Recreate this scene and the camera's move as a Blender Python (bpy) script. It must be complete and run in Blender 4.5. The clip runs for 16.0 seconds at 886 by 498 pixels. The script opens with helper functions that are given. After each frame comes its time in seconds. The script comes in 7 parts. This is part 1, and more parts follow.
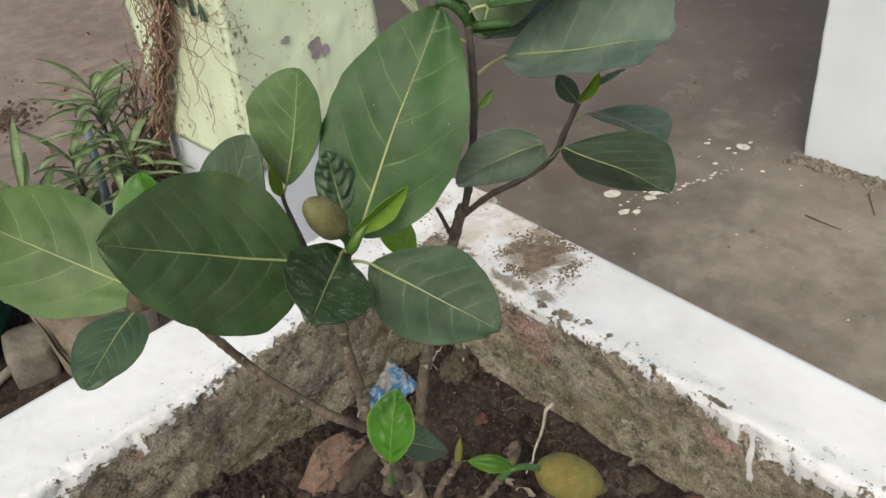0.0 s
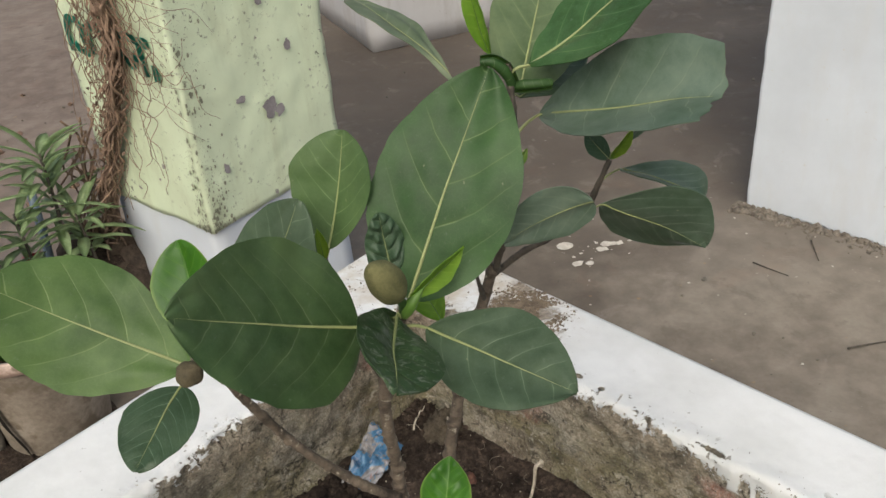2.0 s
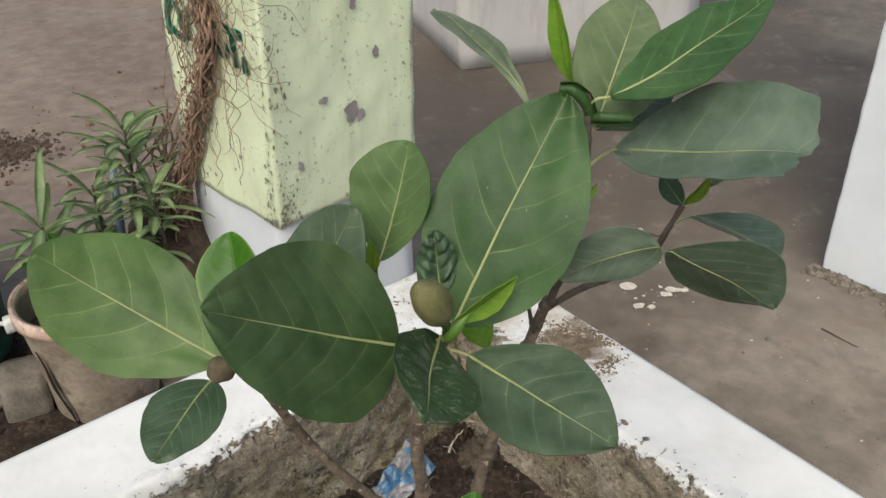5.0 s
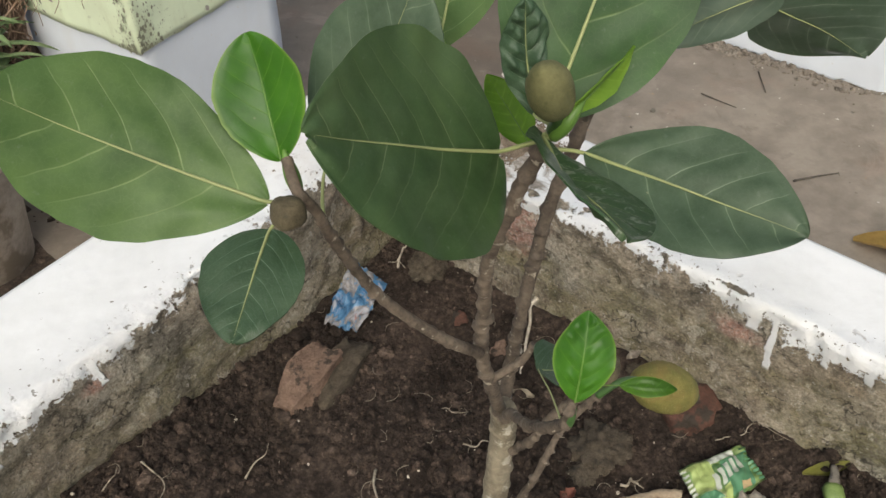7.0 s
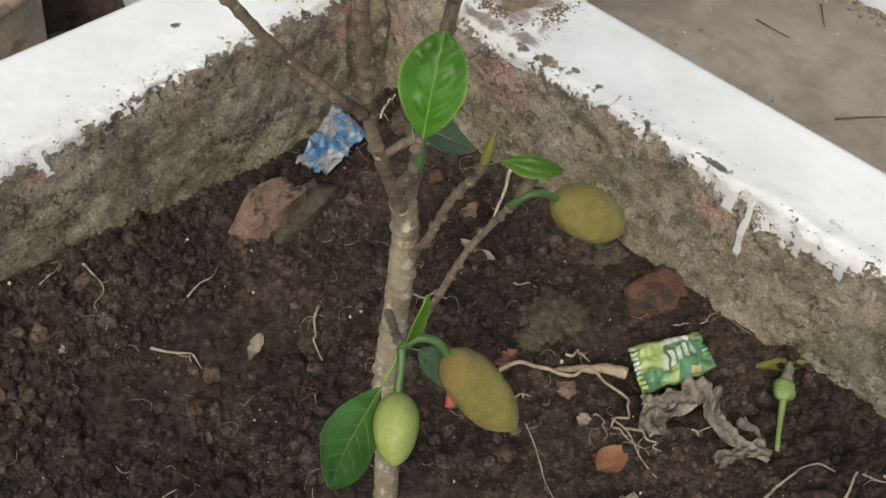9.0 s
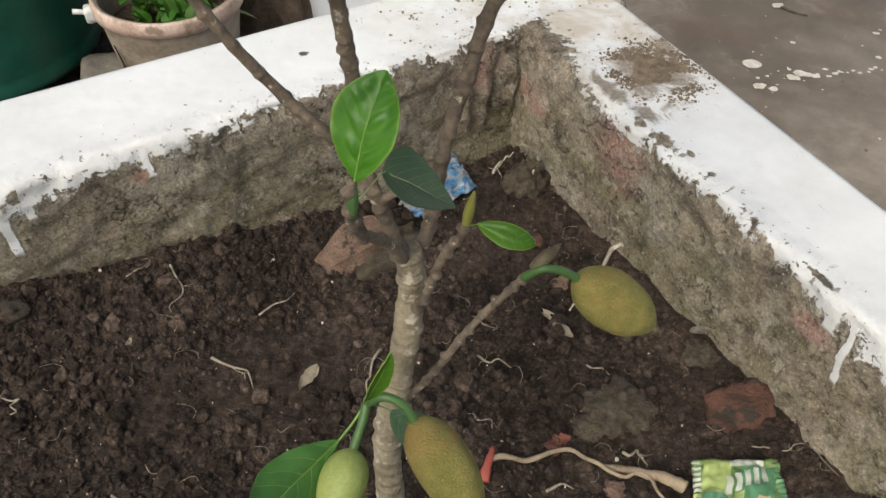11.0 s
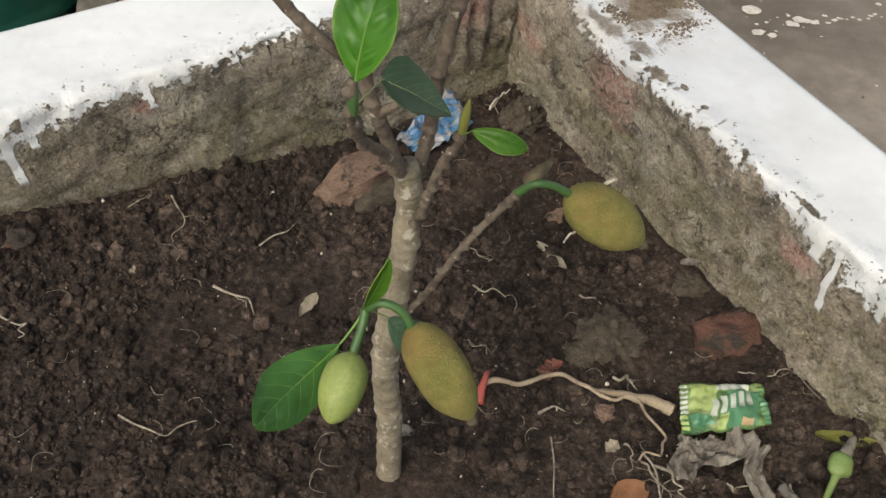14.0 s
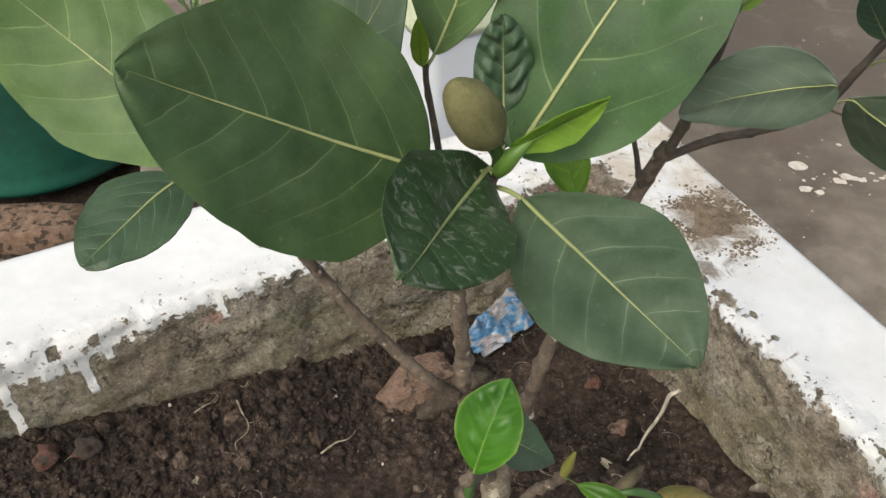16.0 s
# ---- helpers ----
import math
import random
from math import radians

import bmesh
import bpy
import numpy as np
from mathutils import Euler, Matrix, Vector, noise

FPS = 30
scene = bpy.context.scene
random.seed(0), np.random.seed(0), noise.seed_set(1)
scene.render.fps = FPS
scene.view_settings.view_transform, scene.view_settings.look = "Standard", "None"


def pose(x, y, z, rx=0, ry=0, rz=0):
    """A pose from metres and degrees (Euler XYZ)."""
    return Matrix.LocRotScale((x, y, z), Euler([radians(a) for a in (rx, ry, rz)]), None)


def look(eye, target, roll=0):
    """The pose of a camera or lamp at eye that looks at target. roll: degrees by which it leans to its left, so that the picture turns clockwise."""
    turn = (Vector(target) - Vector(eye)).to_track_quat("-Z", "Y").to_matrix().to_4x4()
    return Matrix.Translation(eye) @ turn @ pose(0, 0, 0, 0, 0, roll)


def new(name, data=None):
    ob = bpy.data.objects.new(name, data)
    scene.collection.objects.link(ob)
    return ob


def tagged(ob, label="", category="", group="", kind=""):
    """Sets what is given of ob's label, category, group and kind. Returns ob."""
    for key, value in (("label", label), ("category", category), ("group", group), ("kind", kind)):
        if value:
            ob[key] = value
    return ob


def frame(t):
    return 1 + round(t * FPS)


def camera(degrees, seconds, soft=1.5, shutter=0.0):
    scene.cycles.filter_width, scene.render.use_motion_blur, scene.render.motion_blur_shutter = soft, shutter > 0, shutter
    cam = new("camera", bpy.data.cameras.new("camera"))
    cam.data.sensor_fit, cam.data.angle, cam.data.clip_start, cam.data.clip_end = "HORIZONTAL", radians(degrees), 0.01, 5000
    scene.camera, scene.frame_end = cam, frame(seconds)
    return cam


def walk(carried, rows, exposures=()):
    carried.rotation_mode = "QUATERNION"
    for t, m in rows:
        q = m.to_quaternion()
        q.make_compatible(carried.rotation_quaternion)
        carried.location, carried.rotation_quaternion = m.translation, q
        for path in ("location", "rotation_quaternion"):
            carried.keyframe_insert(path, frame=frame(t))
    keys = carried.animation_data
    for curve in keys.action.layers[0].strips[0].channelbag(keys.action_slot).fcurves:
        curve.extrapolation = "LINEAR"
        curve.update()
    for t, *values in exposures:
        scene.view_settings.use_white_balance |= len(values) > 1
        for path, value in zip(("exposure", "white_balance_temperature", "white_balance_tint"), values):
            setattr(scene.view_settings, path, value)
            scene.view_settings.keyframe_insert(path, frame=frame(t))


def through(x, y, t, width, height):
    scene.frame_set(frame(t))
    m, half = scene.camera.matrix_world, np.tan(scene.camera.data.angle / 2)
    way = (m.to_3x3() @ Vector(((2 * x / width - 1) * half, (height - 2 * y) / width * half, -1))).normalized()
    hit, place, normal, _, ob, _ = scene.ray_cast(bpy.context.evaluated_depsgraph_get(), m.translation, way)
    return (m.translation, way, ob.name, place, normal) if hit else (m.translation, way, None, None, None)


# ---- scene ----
cam = camera(53.5, 16.0)
PATH = [
    (0, (0.1, 0.016, 0.645), (0.036, 1.657, -0.496), -6.2),
    (0.5, (0.069, 0.005, 0.609), (0.129, 1.6, -0.596), -6.7),
    (0.8, (0.028, 0.004, 0.592), (0.234, 1.561, -0.646), -5.8),
    (1, (0.018, 0.001, 0.587), (0.29, 1.546, -0.654), -5.8),
    (1.5, (0.03, 0.012, 0.619), (0.313, 1.605, -0.557), -6.4),
    (1.9, (0.054, 0.029, 0.648), (0.191, 1.687, -0.463), -7.0),
    (2, (0.055, 0.026, 0.647), (0.147, 1.726, -0.402), -4.8),
    (2.5, (0.06, 0.021, 0.649), (-0.058, 1.76, -0.33), -1.4),
    (3, (0.058, 0.026, 0.627), (-0.056, 1.728, -0.416), -1.1),
    (3.5, (0.061, 0.033, 0.646), (0.007, 1.747, -0.382), -0.9),
    (3.7, (0.065, 0.034, 0.656), (0.004, 1.764, -0.346), -0.7),
    (5.8, (0.04, 0.044, 0.635), (0.045, 1.765, -0.384), 2.0),
    (6, (0.02, 0.057, 0.637), (0.081, 1.76, -0.409), 2.1),
    (6.5, (-0.004, 0.08, 0.622), (0.152, 1.69, -0.554), 1.4),
    (7, (-0.015, 0.095, 0.603), (0.236, 1.542, -0.756), -0.6),
    (7.5, (-0.013, 0.084, 0.581), (0.373, 1.429, -0.849), -1.6),
    (8, (-0.005, 0.064, 0.566), (0.45, 1.358, -0.889), -0.7),
    (8.5, (0.004, 0.054, 0.548), (0.331, 1.362, -0.93), 0.9),
    (8.7, (0.02, 0.057, 0.544), (0.268, 1.38, -0.936), 2.3),
    (10.8, (0.125, 0.082, 0.523), (-0.12, 1.481, -0.885), 3.1),
    (11, (0.119, 0.084, 0.526), (-0.146, 1.488, -0.874), 2.3),
    (11.5, (0.115, 0.071, 0.539), (-0.182, 1.461, -0.868), 1.6),
    (12, (0.117, 0.058, 0.531), (-0.174, 1.43, -0.895), 1.9),
    (12.5, (0.119, 0.053, 0.542), (-0.171, 1.444, -0.865), 1.3),
    (13, (0.117, 0.049, 0.553), (-0.171, 1.463, -0.832), 1.4),
    (13.5, (0.119, 0.063, 0.542), (-0.136, 1.453, -0.873), 2.8),
    (14, (0.124, 0.063, 0.524), (-0.116, 1.394, -0.949), 2.9),
    (14.5, (0.12, 0.074, 0.539), (-0.16, 1.432, -0.902), 1.5),
    (15, (0.103, 0.081, 0.579), (-0.243, 1.501, -0.785), 0.5),
    (15.5, (0.081, 0.095, 0.592), (-0.294, 1.551, -0.726), 1.1),
    (16, (0.084, 0.112, 0.586), (-0.274, 1.586, -0.717), 2.2),
]
walk(cam, [(t, look(eye, target, roll)) for t, eye, target, roll in PATH],
     [(0.0, 0.02, 6580, 4), (0.5, 0.03, 6580, 4), (1.0, -0.15, 6580, 4), (1.5, -0.26, 6580, 4), (2.0, -0.11, 6580, 4), (2.5, 0.08, 6580, 4), (3.7, 0.02, 6580, 4),
      (6.5, 0.0, 6580, 4), (7.0, 0.03, 6580, 4), (8.5, -0.01, 6580, 4), (11.0, 0.08, 6580, 4), (14.4, 0.10, 6580, 4), (15.0, 0.15, 6580, 4), (16.0, 0.19, 6580, 4)])

# ---- sky and sun: a bright overcast day ----
SUN_HEIGHT, SUN_TURN = radians(46), radians(196)
world = bpy.data.worlds.new("overcast_sky")
scene.world = world
world.use_nodes = True
wn, wl = world.node_tree.nodes, world.node_tree.links
sky = wn.new("ShaderNodeTexSky")
sky.sky_type, sky.sun_disc = "NISHITA", False
sky.sun_elevation, sky.sun_rotation = SUN_HEIGHT, SUN_TURN
sky.air_density, sky.dust_density, sky.ozone_density = 1.0, 6.0, 0.6
wl.new(sky.outputs["Color"], wn["Background"].inputs["Color"])
wn["Background"].inputs["Strength"].default_value = 0.13
lamp = bpy.data.lights.new("sun", "SUN")
lamp.energy, lamp.angle, lamp.color = 1.55, radians(40), (1.0, 0.975, 0.945)
sun = new("sun", lamp)
sun_dir = Vector((math.sin(SUN_TURN) * math.cos(SUN_HEIGHT), math.cos(SUN_TURN) * math.cos(SUN_HEIGHT), math.sin(SUN_HEIGHT)))
sun.matrix_world = look(sun_dir * 30, (0, 0, 0))

# ---- material helpers ----
def material(name):
    m = bpy.data.materials.new(name)
    m.use_nodes = True
    return m, m.node_tree.nodes, m.node_tree.links, m.node_tree.nodes["Principled BSDF"]


def coords(n, kind="Object"):
    return n.new("ShaderNodeTexCoord").outputs[kind]


def noise_tex(n, l, vec, scale, detail=6.0, rough=0.55, distort=0.0):
    t = n.new("ShaderNodeTexNoise")
    t.inputs["Scale"].default_value, t.inputs["Detail"].default_value = scale, detail
    t.inputs["Roughness"].default_value, t.inputs["Distortion"].default_value = rough, distort
    l.new(vec, t.inputs["Vector"])
    return t.outputs["Fac"]


def ramp(n, l, fac, *stops):
    r = n.new("ShaderNodeValToRGB")
    while len(r.color_ramp.elements) < len(stops):
        r.color_ramp.elements.new(0.5)
    for e, (at, c) in zip(r.color_ramp.elements, stops):
        e.position = at
        e.color = (c, c, c, 1) if isinstance(c, (int, float)) else (*c, 1)
    l.new(fac, r.inputs["Fac"])
    return r.outputs["Color"]


def calc(n, l, op, a, b=0.0, c=None):
    m = n.new("ShaderNodeMath")
    m.operation = op
    for i, v in enumerate((a, b) if c is None else (a, b, c)):
        if isinstance(v, (int, float)):
            m.inputs[i].default_value = v
        else:
            l.new(v, m.inputs[i])
    return m.outputs[0]


def blend(n, l, fac, a, b, kind="MIX"):
    m = n.new("ShaderNodeMix")
    m.data_type, m.blend_type = "RGBA", kind
    for sock, v in ((m.inputs[0], fac), (m.inputs[6], a), (m.inputs[7], b)):
        if isinstance(v, (int, float)):
            sock.default_value = v
        elif isinstance(v, tuple):
            sock.default_value = (*v, 1)
        else:
            l.new(v, sock)
    return m.outputs[2]


def bump(n, l, bsdf, height, strength, distance=0.01):
    b = n.new("ShaderNodeBump")
    b.inputs["Strength"].default_value, b.inputs["Distance"].default_value = strength, distance
    l.new(height, b.inputs["Height"])
    l.new(b.outputs["Normal"], bsdf.inputs["Normal"])


def mottled(name, dark, light, scale, roughness=0.8, relief=0.3, depth=0.004, fine=8.0, spot=None):
    """A surface whose colour wanders between two tones at two scales, with fine relief."""
    m, n, l, p = material(name)
    v = coords(n)
    big, small = noise_tex(n, l, v, scale, 5), noise_tex(n, l, v, scale * fine, 8, 0.65)
    mix = calc(n, l, "ADD", calc(n, l, "MULTIPLY", big, 0.6), calc(n, l, "MULTIPLY", small, 0.4))
    col = ramp(n, l, mix, (0.36, dark), (0.64, light))
    if spot:
        col = blend(n, l, ramp(n, l, noise_tex(n, l, v, spot[0], 4, 0.6), (spot[1], 0.0), (spot[1] + 0.06, 1.0)), col, spot[2])
    l.new(col, p.inputs["Base Color"])
    p.inputs["Roughness"].default_value = roughness
    bump(n, l, p, small, relief, depth)
    return m


# ---- materials ----
def uv_spot(n, l, along, up, spot, wobble, soft=0.25):
    """1 inside an uneven oval (s, up, half length, half height) on the wall, 0 outside."""
    s0, u0, rs, ru = spot
    dx = calc(n, l, "MULTIPLY", calc(n, l, "SUBTRACT", along, s0), 1.0 / rs)
    dy = calc(n, l, "MULTIPLY", calc(n, l, "SUBTRACT", up, u0), 1.0 / ru)
    d = calc(n, l, "SQRT", calc(n, l, "ADD", calc(n, l, "MULTIPLY", dx, dx), calc(n, l, "MULTIPLY", dy, dy)))
    return ramp(n, l, calc(n, l, "MULTIPLY", calc(n, l, "ADD", d, wobble), 0.5), (0.5 - soft / 2, 1.0), (0.5 + soft / 2, 0.0))


def uv_run(n, l, along, up, run, wobble):
    """1 inside a run of paint from (s0, u0) down to (s1, u1), of half width w."""
    s0, u0, s1, u1, w = run
    t = calc(n, l, "MULTIPLY", calc(n, l, "SUBTRACT", up, u0), 1.0 / (u1 - u0))
    mid_line = calc(n, l, "MULTIPLY_ADD", t, s1 - s0, s0)
    off = calc(n, l, "ADD", calc(n, l, "ABSOLUTE", calc(n, l, "SUBTRACT", along, mid_line)), wobble)
    inside = ramp(n, l, calc(n, l, "MULTIPLY", off, 1.0 / w), (0.85, 1.0), (1.0, 0.0))
    return calc(n, l, "MULTIPLY", inside, ramp(n, l, calc(n, l, "MULTIPLY_ADD", t, 0.5, 0.0), (0.47, 1.0), (0.5, 0.0)))


def paint_and_cement(name, right):
    """Whitewash that ends in a ragged line on bare, mossy cement. UV: metres along the wall, metres above the inner edge."""
    m, n, l, p = material(name)
    uv, ob = coords(n, "UV"), coords(n)
    # the bare cement's colour is scaled up more on the right-hand wall
    cement_gain = 1.36 if right else 1.10
    sep = n.new("ShaderNodeSeparateXYZ")
    l.new(uv, sep.inputs[0])
    along, up = sep.outputs["X"], sep.outputs["Y"]
    # bare cement: sandy, with darker damp parts and pale grains
    big, mid, fine = noise_tex(n, l, ob, 10, 6), noise_tex(n, l, ob, 70, 9, 0.75), noise_tex(n, l, ob, 300, 5, 0.75)
    tone = calc(n, l, "ADD", calc(n, l, "MULTIPLY", big, 0.42), calc(n, l, "ADD", calc(n, l, "MULTIPLY", mid, 0.36), calc(n, l, "MULTIPLY", fine, 0.22)))
    cem = ramp(n, l, tone, (0.36, (0.074, 0.061, 0.046)), (0.44, (0.205, 0.174, 0.132)), (0.52, (0.345, 0.300, 0.235)), (0.62, (0.500, 0.450, 0.370)))
    hue = noise_tex(n, l, ob, 6.5, 5, 0.6, 0.3)
    cem = blend(n, l, ramp(n, l, hue, (0.40, 0.65), (0.52, 0.0)), cem, blend(n, l, ramp(n, l, mid, (0.38, 0.0), (0.64, 1.0)), (0.115, 0.110, 0.096), (0.380, 0.365, 0.320)))
    cem = blend(n, l, ramp(n, l, hue, (0.50, 0.0), (0.64, 0.60)), cem, blend(n, l, ramp(n, l, mid, (0.38, 0.0), (0.64, 1.0)), (0.092, 0.067, 0.047), (0.350, 0.272, 0.200)))
    lean = n.new("ShaderNodeMapping")
    lean.inputs["Scale"].default_value = (1.0, 1.0, 1.6)
    l.new(ob, lean.inputs["Vector"])
    damp = ramp(n, l, noise_tex(n, l, lean.outputs[0], 24, 9, 0.75, 0.2), (0.49, 0.0), (0.62, 0.80))
    cem = blend(n, l, damp, cem, (0.080, 0.069, 0.053))
    pit = ramp(n, l, noise_tex(n, l, ob, 88, 6, 0.7, 0.6), (0.575, 0.0), (0.66, 0.9))
    cem = blend(n, l, calc(n, l, "MULTIPLY", pit, ramp(n, l, big, (0.42, 0.25), (0.56, 1.0))), cem, (0.040, 0.033, 0.025))
    lime = ramp(n, l, noise_tex(n, l, ob, 33, 8, 0.7, 0.5), (0.56, 0.0), (0.68, 0.55))
    cem = blend(n, l, lime, cem, (0.33, 0.305, 0.265))
    moss = calc(n, l, "MULTIPLY", ramp(n, l, noise_tex(n, l, lean.outputs[0], 11, 8, 0.7), (0.42, 0.0), (0.58, 0.72)), ramp(n, l, calc(n, l, "MULTIPLY_ADD", calc(n, l, "ADD", up, calc(n, l, "MULTIPLY", mid, 0.03)), 10.0, 1.0), (0.5, 1.0), (0.95, 0.0)))
    cem = blend(n, l, calc(n, l, "MULTIPLY", moss, ramp(n, l, fine, (0.35, 0.45), (0.6, 1.0))), cem, (0.165, 0.150, 0.066))
    wob = calc(n, l, "MULTIPLY_ADD", mid, 2.4, -1.2)
    for spot in (((0.145, -0.050, 0.022, 0.016), (0.262, -0.038, 0.026, 0.030), (0.468, -0.037, 0.017, 0.010)) if right else ((0.459, -0.027, 0.010, 0.007), (0.16, -0.030, 0.022, 0.020))):
        cem = blend(n, l, calc(n, l, "MULTIPLY", uv_spot(n, l, along, up, spot, wob, 0.4), 0.88), cem, blend(n, l, ramp(n, l, fine, (0.4, 0.0), (0.65, 1.0)), (0.31, 0.160, 0.120), (0.44, 0.33, 0.29)))
    pale = noise_tex(n, l, lean.outputs[0], 17, 8, 0.66, 0.35)
    cem = blend(n, l, ramp(n, l, pale, (0.545, 0.0), (0.570, 0.55)), cem, blend(n, l, ramp(n, l, mid, (0.36, 0.0), (0.62, 1.0)), (0.165, 0.140, 0.105), (0.420, 0.375, 0.300)))
    cem = blend(n, l, ramp(n, l, pale, (0.405, 0.55), (0.430, 0.0)), cem, blend(n, l, ramp(n, l, mid, (0.36, 0.0), (0.62, 1.0)), (0.055, 0.047, 0.036), (0.165, 0.145, 0.115)))
    scar = n.new("ShaderNodeTexVoronoi")
    scar.feature, scar.inputs["Scale"].default_value = "DISTANCE_TO_EDGE", 34.0
    jolt = n.new("ShaderNodeMix")
    jolt.data_type = "VECTOR"
    jolt.inputs[0].default_value = 0.045
    shake = n.new("ShaderNodeTexNoise")
    shake.inputs["Scale"].default_value, shake.inputs["Detail"].default_value = 55.0, 5.0
    l.new(ob, shake.inputs["Vector"])
    l.new(ob, jolt.inputs[4]), l.new(shake.outputs["Color"], jolt.inputs[5])
    l.new(jolt.outputs[1], scar.inputs["Vector"])
    crack = calc(n, l, "MULTIPLY", ramp(n, l, scar.outputs["Distance"], (0.010, 0.85), (0.05, 0.0)), ramp(n, l, noise_tex(n, l, ob, 19, 4, 0.6), (0.50, 0.0), (0.60, 1.0)))
    cem = blend(n, l, crack, cem, (0.040, 0.033, 0.025))
    cem = blend(n, l, ramp(n, l, noise_tex(n, l, ob, 52, 7, 0.62, 0.3), (0.600, 0.0), (0.615, 0.55)), cem, (0.44, 0.405, 0.335))
    cem = blend(n, l, ramp(n, l, noise_tex(n, l, ob, 240, 2, 0.5), (0.66, 0.0), (0.72, 0.60)), cem, (0.46, 0.43, 0.38))
    cem = blend(n, l, ramp(n, l, noise_tex(n, l, ob, 165, 3, 0.6, 0.3), (0.63, 0.0), (0.69, 0.75)), cem, (0.040, 0.032, 0.024))
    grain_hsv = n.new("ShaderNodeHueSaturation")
    l.new(ramp(n, l, noise_tex(n, l, ob, 430, 3, 0.65), (0.36, 0.84 * cement_gain), (0.50, 1.10 * cement_gain), (0.66, 1.42 * cement_gain)), grain_hsv.inputs["Value"])
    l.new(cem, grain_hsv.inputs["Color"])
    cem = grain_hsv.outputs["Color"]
    # whitewash
    white = ramp(n, l, noise_tex(n, l, ob, 13, 8, 0.65), (0.3, (0.68, 0.69, 0.695)), (0.6, (0.79, 0.80, 0.815)))
    grit_near = ramp(n, l, up, (0.004, 0.10), (0.05, 0.0))
    speck = ramp(n, l, calc(n, l, "ADD", noise_tex(n, l, ob, 170, 3, 0.5), grit_near), (0.752, 0.0), (0.77, 0.85))
    white = blend(n, l, speck, white, (0.20, 0.185, 0.16))
    # the ragged edge between them
    jag = calc(n, l, "SUBTRACT", noise_tex(n, l, ob, 36, 8, 0.72, 0.5), 0.5)
    tooth = calc(n, l, "SUBTRACT", noise_tex(n, l, ob, 140, 6, 0.7, 0.4), 0.5)
    edge = calc(n, l, "ADD", calc(n, l, "MULTIPLY", jag, 0.075), calc(n, l, "MULTIPLY", tooth, 0.055))
    # height of the paint's lower end along the wall
    levels = (((0.10, 0.024), (0.14, 0.022), (0.185, 0.008), (0.20, -0.003), (0.235, -0.012), (0.307, -0.010), (0.34, -0.006), (0.379, -0.002), (0.414, -0.006), (0.456, -0.017), (0.50, -0.019), (0.565, -0.016), (0.585, 0.003), (0.64, 0.001), (0.67, 0.007))
              if right else ((0.08, 0.004), (0.16, -0.002), (0.21, 0.000), (0.30, 0.001), (0.38, -0.008), (0.44, -0.014), (0.47, -0.010), (0.505, -0.017), (0.55, -0.028), (0.60, -0.027), (0.70, -0.004)))
    bare = calc(n, l, "MULTIPLY_ADD", ramp(n, l, along, *[(at, (h + 0.03) / 0.06) for at, h in levels]), 0.06, -0.03)
    mask = calc(n, l, "ADD", calc(n, l, "SUBTRACT", up, bare), edge)
    mask = ramp(n, l, calc(n, l, "MULTIPLY_ADD", mask, 40.0, 0.5), (0.475, 0.0), (0.525, 1.0))
    holes = ramp(n, l, noise_tex(n, l, ob, 95, 6, 0.65, 0.4), (0.625, 1.0), (0.64, 0.0))
    mask = calc(n, l, "MULTIPLY", mask, calc(n, l, "MAXIMUM", holes, ramp(n, l, up, (0.006, 0.0), (0.022, 1.0))))
    for spot in (((0.298, 0.007, 0.013, 0.006), (0.272, 0.006, 0.006, 0.004), (0.457, 0.004, 0.009, 0.003), (0.345, 0.012, 0.003, 0.002), (0.32, 0.014, 0.004, 0.002)) if right else ((0.545, -0.012, 0.006, 0.006), (0.575, -0.012, 0.012, 0.005), (0.30, 0.055, 0.004, 0.003))):
        mask = calc(n, l, "MULTIPLY", mask, calc(n, l, "SUBTRACT", 1.0, uv_spot(n, l, along, up, spot, calc(n, l, "MULTIPLY", tooth, 3.0), 0.1)))
    wave = calc(n, l, "MULTIPLY", calc(n, l, "SUBTRACT", noise_tex(n, l, ob, 110, 3, 0.5), 0.45), 0.007)
    for run in (((0.492, 0.0, 0.497, -0.063, 0.0034), (0.533, 0.0, 0.535, -0.030, 0.0030), (0.565, 0.0, 0.567, -0.028, 0.004), (0.476, 0.0, 0.478, -0.030, 0.006)) if right else
                ((0.562, -0.01, 0.556, -0.062, 0.0042), (0.541, 0.0, 0.540, -0.036, 0.0042), (0.457, 0.0, 0.451, -0.031, 0.0036), (0.585, 0.0, 0.583, -0.034, 0.005), (0.616, -0.01, 0.611, -0.088, 0.0044), (0.629, 0.0, 0.631, -0.054, 0.0050), (0.648, 0.0, 0.652, -0.090, 0.0050), (0.568, 0.0, 0.567, -0.036, 0.0045))):
        mask = calc(n, l, "MAXIMUM", mask, uv_run(n, l, along, up, run, wave))
    # dirt on the top by the corner
    zone = ((0.10, 0.9), (0.20, 0.8), (0.27, 0.25), (0.31, 0.0)) if right else ((0.0, 0.9), (0.13, 0.8), (0.20, 0.30), (0.30, 0.0))
    here = ramp(n, l, along, *zone)
    stain = calc(n, l, "MULTIPLY", here, ramp(n, l, noise_tex(n, l, ob, 20, 8, 0.68, 0.4), (0.40, 0.0), (0.62, 0.85)))
    white = blend(n, l, stain, white, (0.48, 0.40, 0.30))
    crumbs = calc(n, l, "MULTIPLY", here, ramp(n, l, noise_tex(n, l, ob, 120, 5, 0.7), (0.59, 0.0), (0.64, 0.8)))
